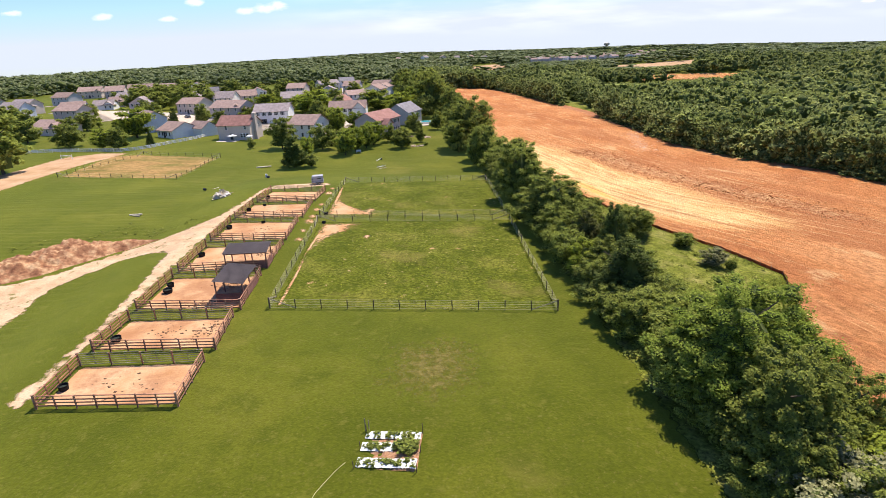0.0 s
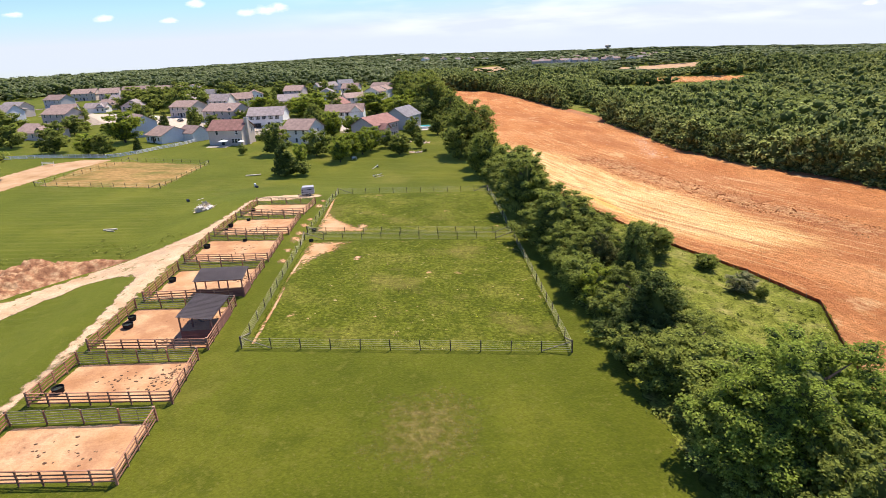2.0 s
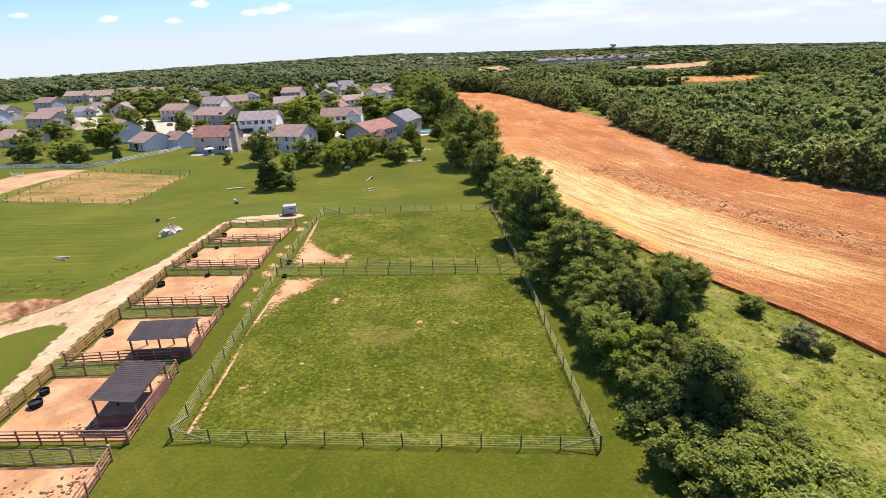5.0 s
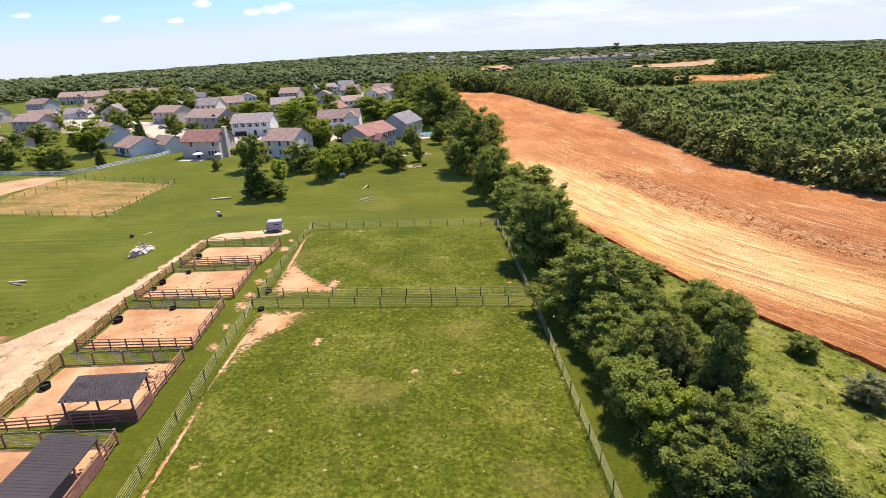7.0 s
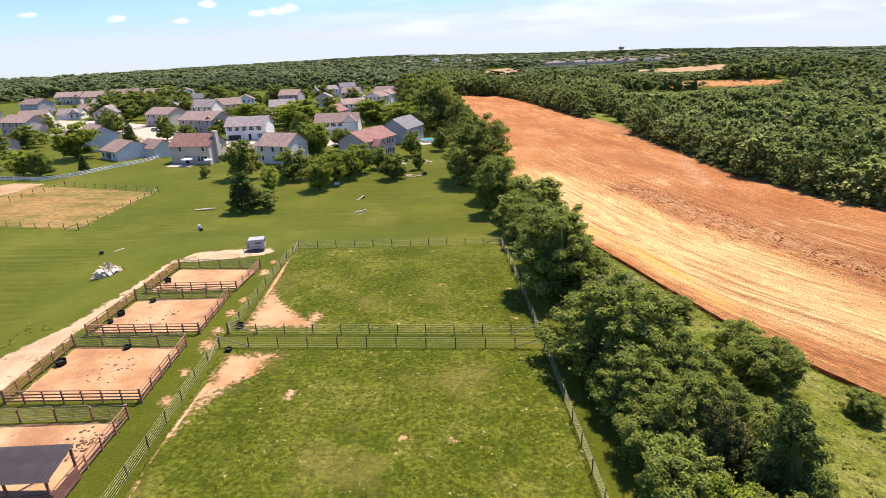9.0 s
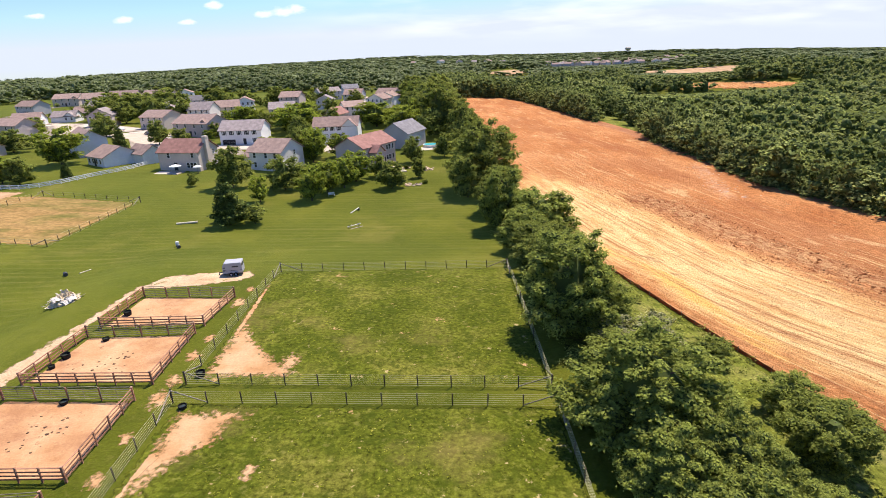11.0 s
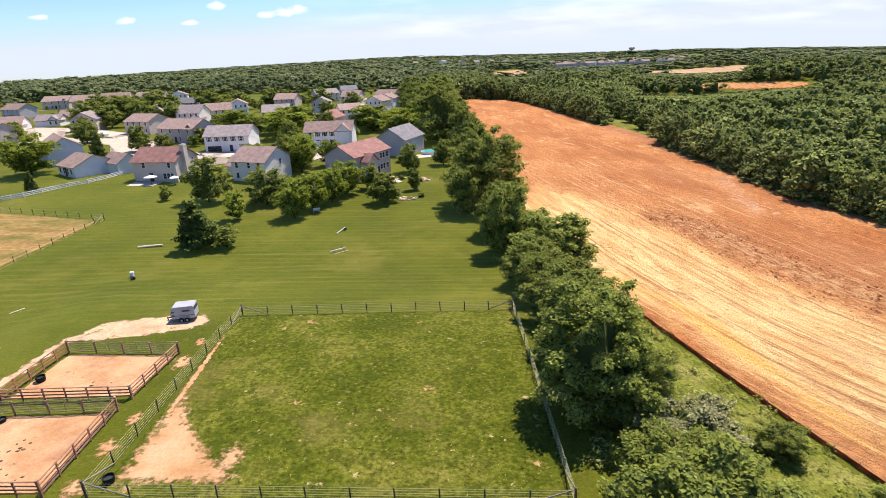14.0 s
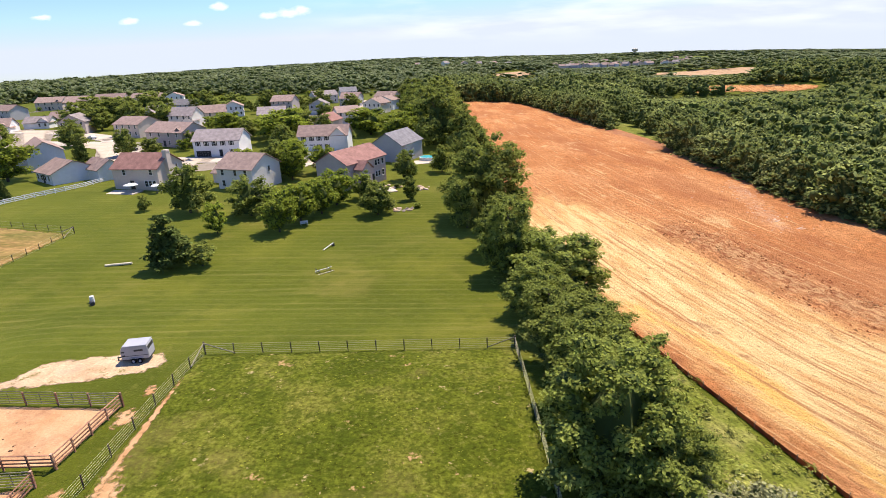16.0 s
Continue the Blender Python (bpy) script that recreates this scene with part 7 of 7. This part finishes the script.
P = P[(n1 > 0.22) & (np.random.RandomState(5).uniform(0, 1, len(P)) < 0.7) & (border(P, CLEARED) > 2.5)]
clods(P, 0.085, 401)
P = scatter(NEARCLAY, 0.6, 420)
P = P[rubble_zone(P) + np.random.RandomState(8).normal(0, 0.12, len(P)) > 0.24]
P = P[rubble_zone(P) > 0.10]
# The dark reds include the shadow that lies among the lumps.
clods(P, 0.17, 421, 2.0, 14, "broken lumps of subsoil in a belt across the clay, coloured dark as if shaded", ((0.25, 0.085, 0.034), (0.38, 0.155, 0.06), (0.54, 0.30, 0.13)))

STONE = material("pale_rubble", [(0.46, 0.32, 0.22), (0.60, 0.48, 0.37)], scale=0.8, rough=0.95, spec=0.05, island=0.3)
rubble = [(np.interp(q, [168, 180, 210, 218], [69, 71, 79, 80]) + r.gauss(0, 3.2), q) for q in (r.uniform(170, 216) for _ in range(700))]
garden = [(-0.3 + r.uniform(-2, 2), 209 + r.uniform(-2, 2)) for _ in range(12)] + [(-8 + 2.2 * math.cos(k), 211 + 1.6 * math.sin(k)) for k in range(7)] + [(-4 + 1.6 * math.cos(k), 189 + 1.2 * math.sin(k)) for k in range(7)]
lumps("garden_stones", garden, 0.55, STONE, "pale stones set round beds in a garden", "stones", flat=0.7, seed=45)
lumps("rubble", rubble[:420], 0.24, STONE, "scattered pale rubble on the graded clay", "rubble", flat=0.7, seed=44)

# far houses among the trees
FARHOUSES = [(90, 1270), (120, 1280), (150, 1265), (60, 1290), (20, 1310), (-40, 1330)] + [(a * (1130 - 66) + r.uniform(-9, 9), 1125 + r.uniform(-8, 8)) for a in np.arange(0.235, 0.43, 0.023)]
for k, (x, y) in enumerate(FARHOUSES):
    house(x, y, r.uniform(-70, 70), r.uniform(10, 17), r.uniform(9, 12), 6.0, 3.2, ("white", "cream", "grey", "tan")[k % 4], ("grey", "brown")[k % 2], "far %s house among the trees" % ("white", "cream", "grey", "tan")[k % 4], windows=[("front", -3, 3.7), ("front", 3, 3.7)], along="xy"[k % 2])
def far_rows(spots, seed):
    """Rows of far gabled houses, too small to tell their parts, joined into one."""
    r = np.random.RandomState(seed)
    wall_f, roof_f, V = [], [], []
    for x, y in spots:
        w, d, h, a = r.uniform(5, 8.5), r.uniform(4, 6), r.uniform(4.5, 6.5), r.uniform(-0.9, 0.9)
        z, b = float(height(x, y)), len(V)
        for px, py, pz in ((-w, -d, -1), (w, -d, -1), (w, d, -1), (-w, d, -1), (-w, -d, h), (w, -d, h), (w, d, h), (-w, d, h), (-w, 0, h + 3), (w, 0, h + 3)):
            V.append((x + px * math.cos(a) - py * math.sin(a), y + px * math.sin(a) + py * math.cos(a), z + pz))
        wall_f += [[b + q for q in f] for f in ((0, 1, 5, 4), (1, 2, 6, 9, 5), (2, 3, 7, 6), (3, 0, 4, 8, 7))]
        roof_f += [[b + q for q in f] for f in ((4, 5, 9, 8), (6, 7, 8, 9))]
    me = mesh_of("far_houses", V, wall_f + roof_f, [WALLS["taupe"], ROOFS["brown"]])
    me.polygons.foreach_set("material_index", [0] * len(wall_f) + [1] * len(roof_f))
    return tagged(new("far_houses", me), "far rows of grey-roofed houses among thin trees", "houses", kind="stuff")
spots = []
for row in range(8):
    d_ = 1120 + 42 * row
    spots += [(a * (d_ - 66) + r.uniform(-6, 6), d_ + r.uniform(-10, 10)) for a in np.arange(0.20 + 0.004 * row, 0.44, 0.021) if r.random() < 0.55]
far_rows(spots, 91)

# water tower on the horizon
tower = thing("water_tower", Matrix.Translation(up(1164, 3480, -16)), "far pale water tower on the horizon", "water tower")
part("shaft", tube_of([(0, 0, -5), (0, 0, 36), (0, 0, 40)], [5, 4, 8], 16), CONCRETE, tower)
part("tank", tube_of([(0, 0, 38), (0, 0, 43), (0, 0, 52), (0, 0, 55)], [8, 17, 17, 10], 20), CONCRETE, tower)

# thin high cloud
CIRRUS = bpy.data.materials.new("thin_cloud")
CIRRUS.use_nodes = True
n_, l_ = CIRRUS.node_tree.nodes, CIRRUS.node_tree.links
tc, mp, nz, mr = n_.new("ShaderNodeTexCoord"), n_.new("ShaderNodeMapping"), n_.new("ShaderNodeTexNoise"), n_.new("ShaderNodeMapRange")
at, mu = n_.new("ShaderNodeAttribute"), n_.new("ShaderNodeMath")
mp.inputs["Scale"].default_value = (0.0016, 0.0016, 0.011)
mp.inputs["Rotation"].default_value = (0, radians(-4), 0)
nz.inputs["Scale"].default_value, nz.inputs["Detail"].default_value = 1.0, 8
mr.inputs["From Min"].default_value, mr.inputs["From Max"].default_value, mr.inputs["To Max"].default_value = 0.42, 0.80, 0.8
at.attribute_name, mu.operation = "thick", "MULTIPLY"
at2, nz2, ad, mr2, mxx = n_.new("ShaderNodeAttribute"), n_.new("ShaderNodeTexNoise"), n_.new("ShaderNodeMath"), n_.new("ShaderNodeMapRange"), n_.new("ShaderNodeMath")
at2.attribute_name, ad.operation, mxx.operation = "puff", "ADD", "MAXIMUM"
mp2 = n_.new("ShaderNodeMapping")
mp2.inputs["Scale"].default_value = (0.010, 0.010, 0.018)
nz2.inputs["Scale"].default_value, nz2.inputs["Detail"].default_value = 1.0, 7
mr2.inputs["From Min"].default_value, mr2.inputs["From Max"].default_value, mr2.inputs["To Max"].default_value = 0.85, 1.25, 0.95
tr, em, mx = n_.new("ShaderNodeBsdfTransparent"), n_.new("ShaderNodeEmission"), n_.new("ShaderNodeMixShader")
em.inputs[0].default_value, em.inputs[1].default_value = (0.93, 0.96, 1.0, 1), 0.78
l_.new(tc.outputs["Object"], mp.inputs[0]); l_.new(mp.outputs[0], nz.inputs["Vector"]); l_.new(nz.outputs[0], mr.inputs["Value"])
l_.new(mr.outputs[0], mu.inputs[0]); l_.new(at.outputs["Fac"], mu.inputs[1])
l_.new(tc.outputs["Object"], mp2.inputs[0]); l_.new(mp2.outputs[0], nz2.inputs["Vector"]); l_.new(nz2.outputs[0], ad.inputs[0]); l_.new(at2.outputs["Fac"], ad.inputs[1]); l_.new(ad.outputs[0], mr2.inputs["Value"])
l_.new(mu.outputs[0], mxx.inputs[0]); l_.new(mr2.outputs[0], mxx.inputs[1]); l_.new(mxx.outputs[0], mx.inputs[0])
l_.new(tr.outputs[0], mx.inputs[1]); l_.new(em.outputs[0], mx.inputs[2]); l_.new(mx.outputs[0], n_["Material Output"].inputs[0])
xs, zs = np.linspace(-4200, 4600, 260), np.linspace(-120, 900, 60)
X, Z = np.meshgrid(xs, zs)
a = (np.arange(59)[:, None] * 260 + np.arange(259)[None]).ravel()
me = mesh_of("high_cloud", np.stack([X.ravel(), 4600 + 0 * X.ravel(), Z.ravel()], 1), np.stack([a, a + 1, a + 261, a + 260], 1), CIRRUS, True)
me.attributes.new("thick", "FLOAT", "POINT").data.foreach_set("value", (smooth(-1500, 500, X) * (1 - 0.4 * smooth(2600, 3900, X)) * smooth(40, 200, Z) * (1 - smooth(480, 800, Z))).ravel().astype(np.float32))
puff = np.zeros_like(X)
for cx, cz, w, h in ((-1290, 345, 110, 26), (-1110, 355, 150, 38), (-1010, 372, 90, 36), (-2340, 345, 110, 30), (-1852, 310, 80, 22), (-1634, 420, 90, 34), (-3000, 395, 100, 24), (3640, 234, 90, 24)):
    puff = np.maximum(puff, 0.85 * np.exp(-((X - cx) / w) ** 2 - ((Z - cz) / h) ** 2))
me.attributes.new("puff", "FLOAT", "POINT").data.foreach_set("value", puff.ravel().astype(np.float32))
thin = tagged(new("backdrop", me), "thin streaks and small puffs of white cloud", "cloud", kind="structure")
thin.visible_shadow = False
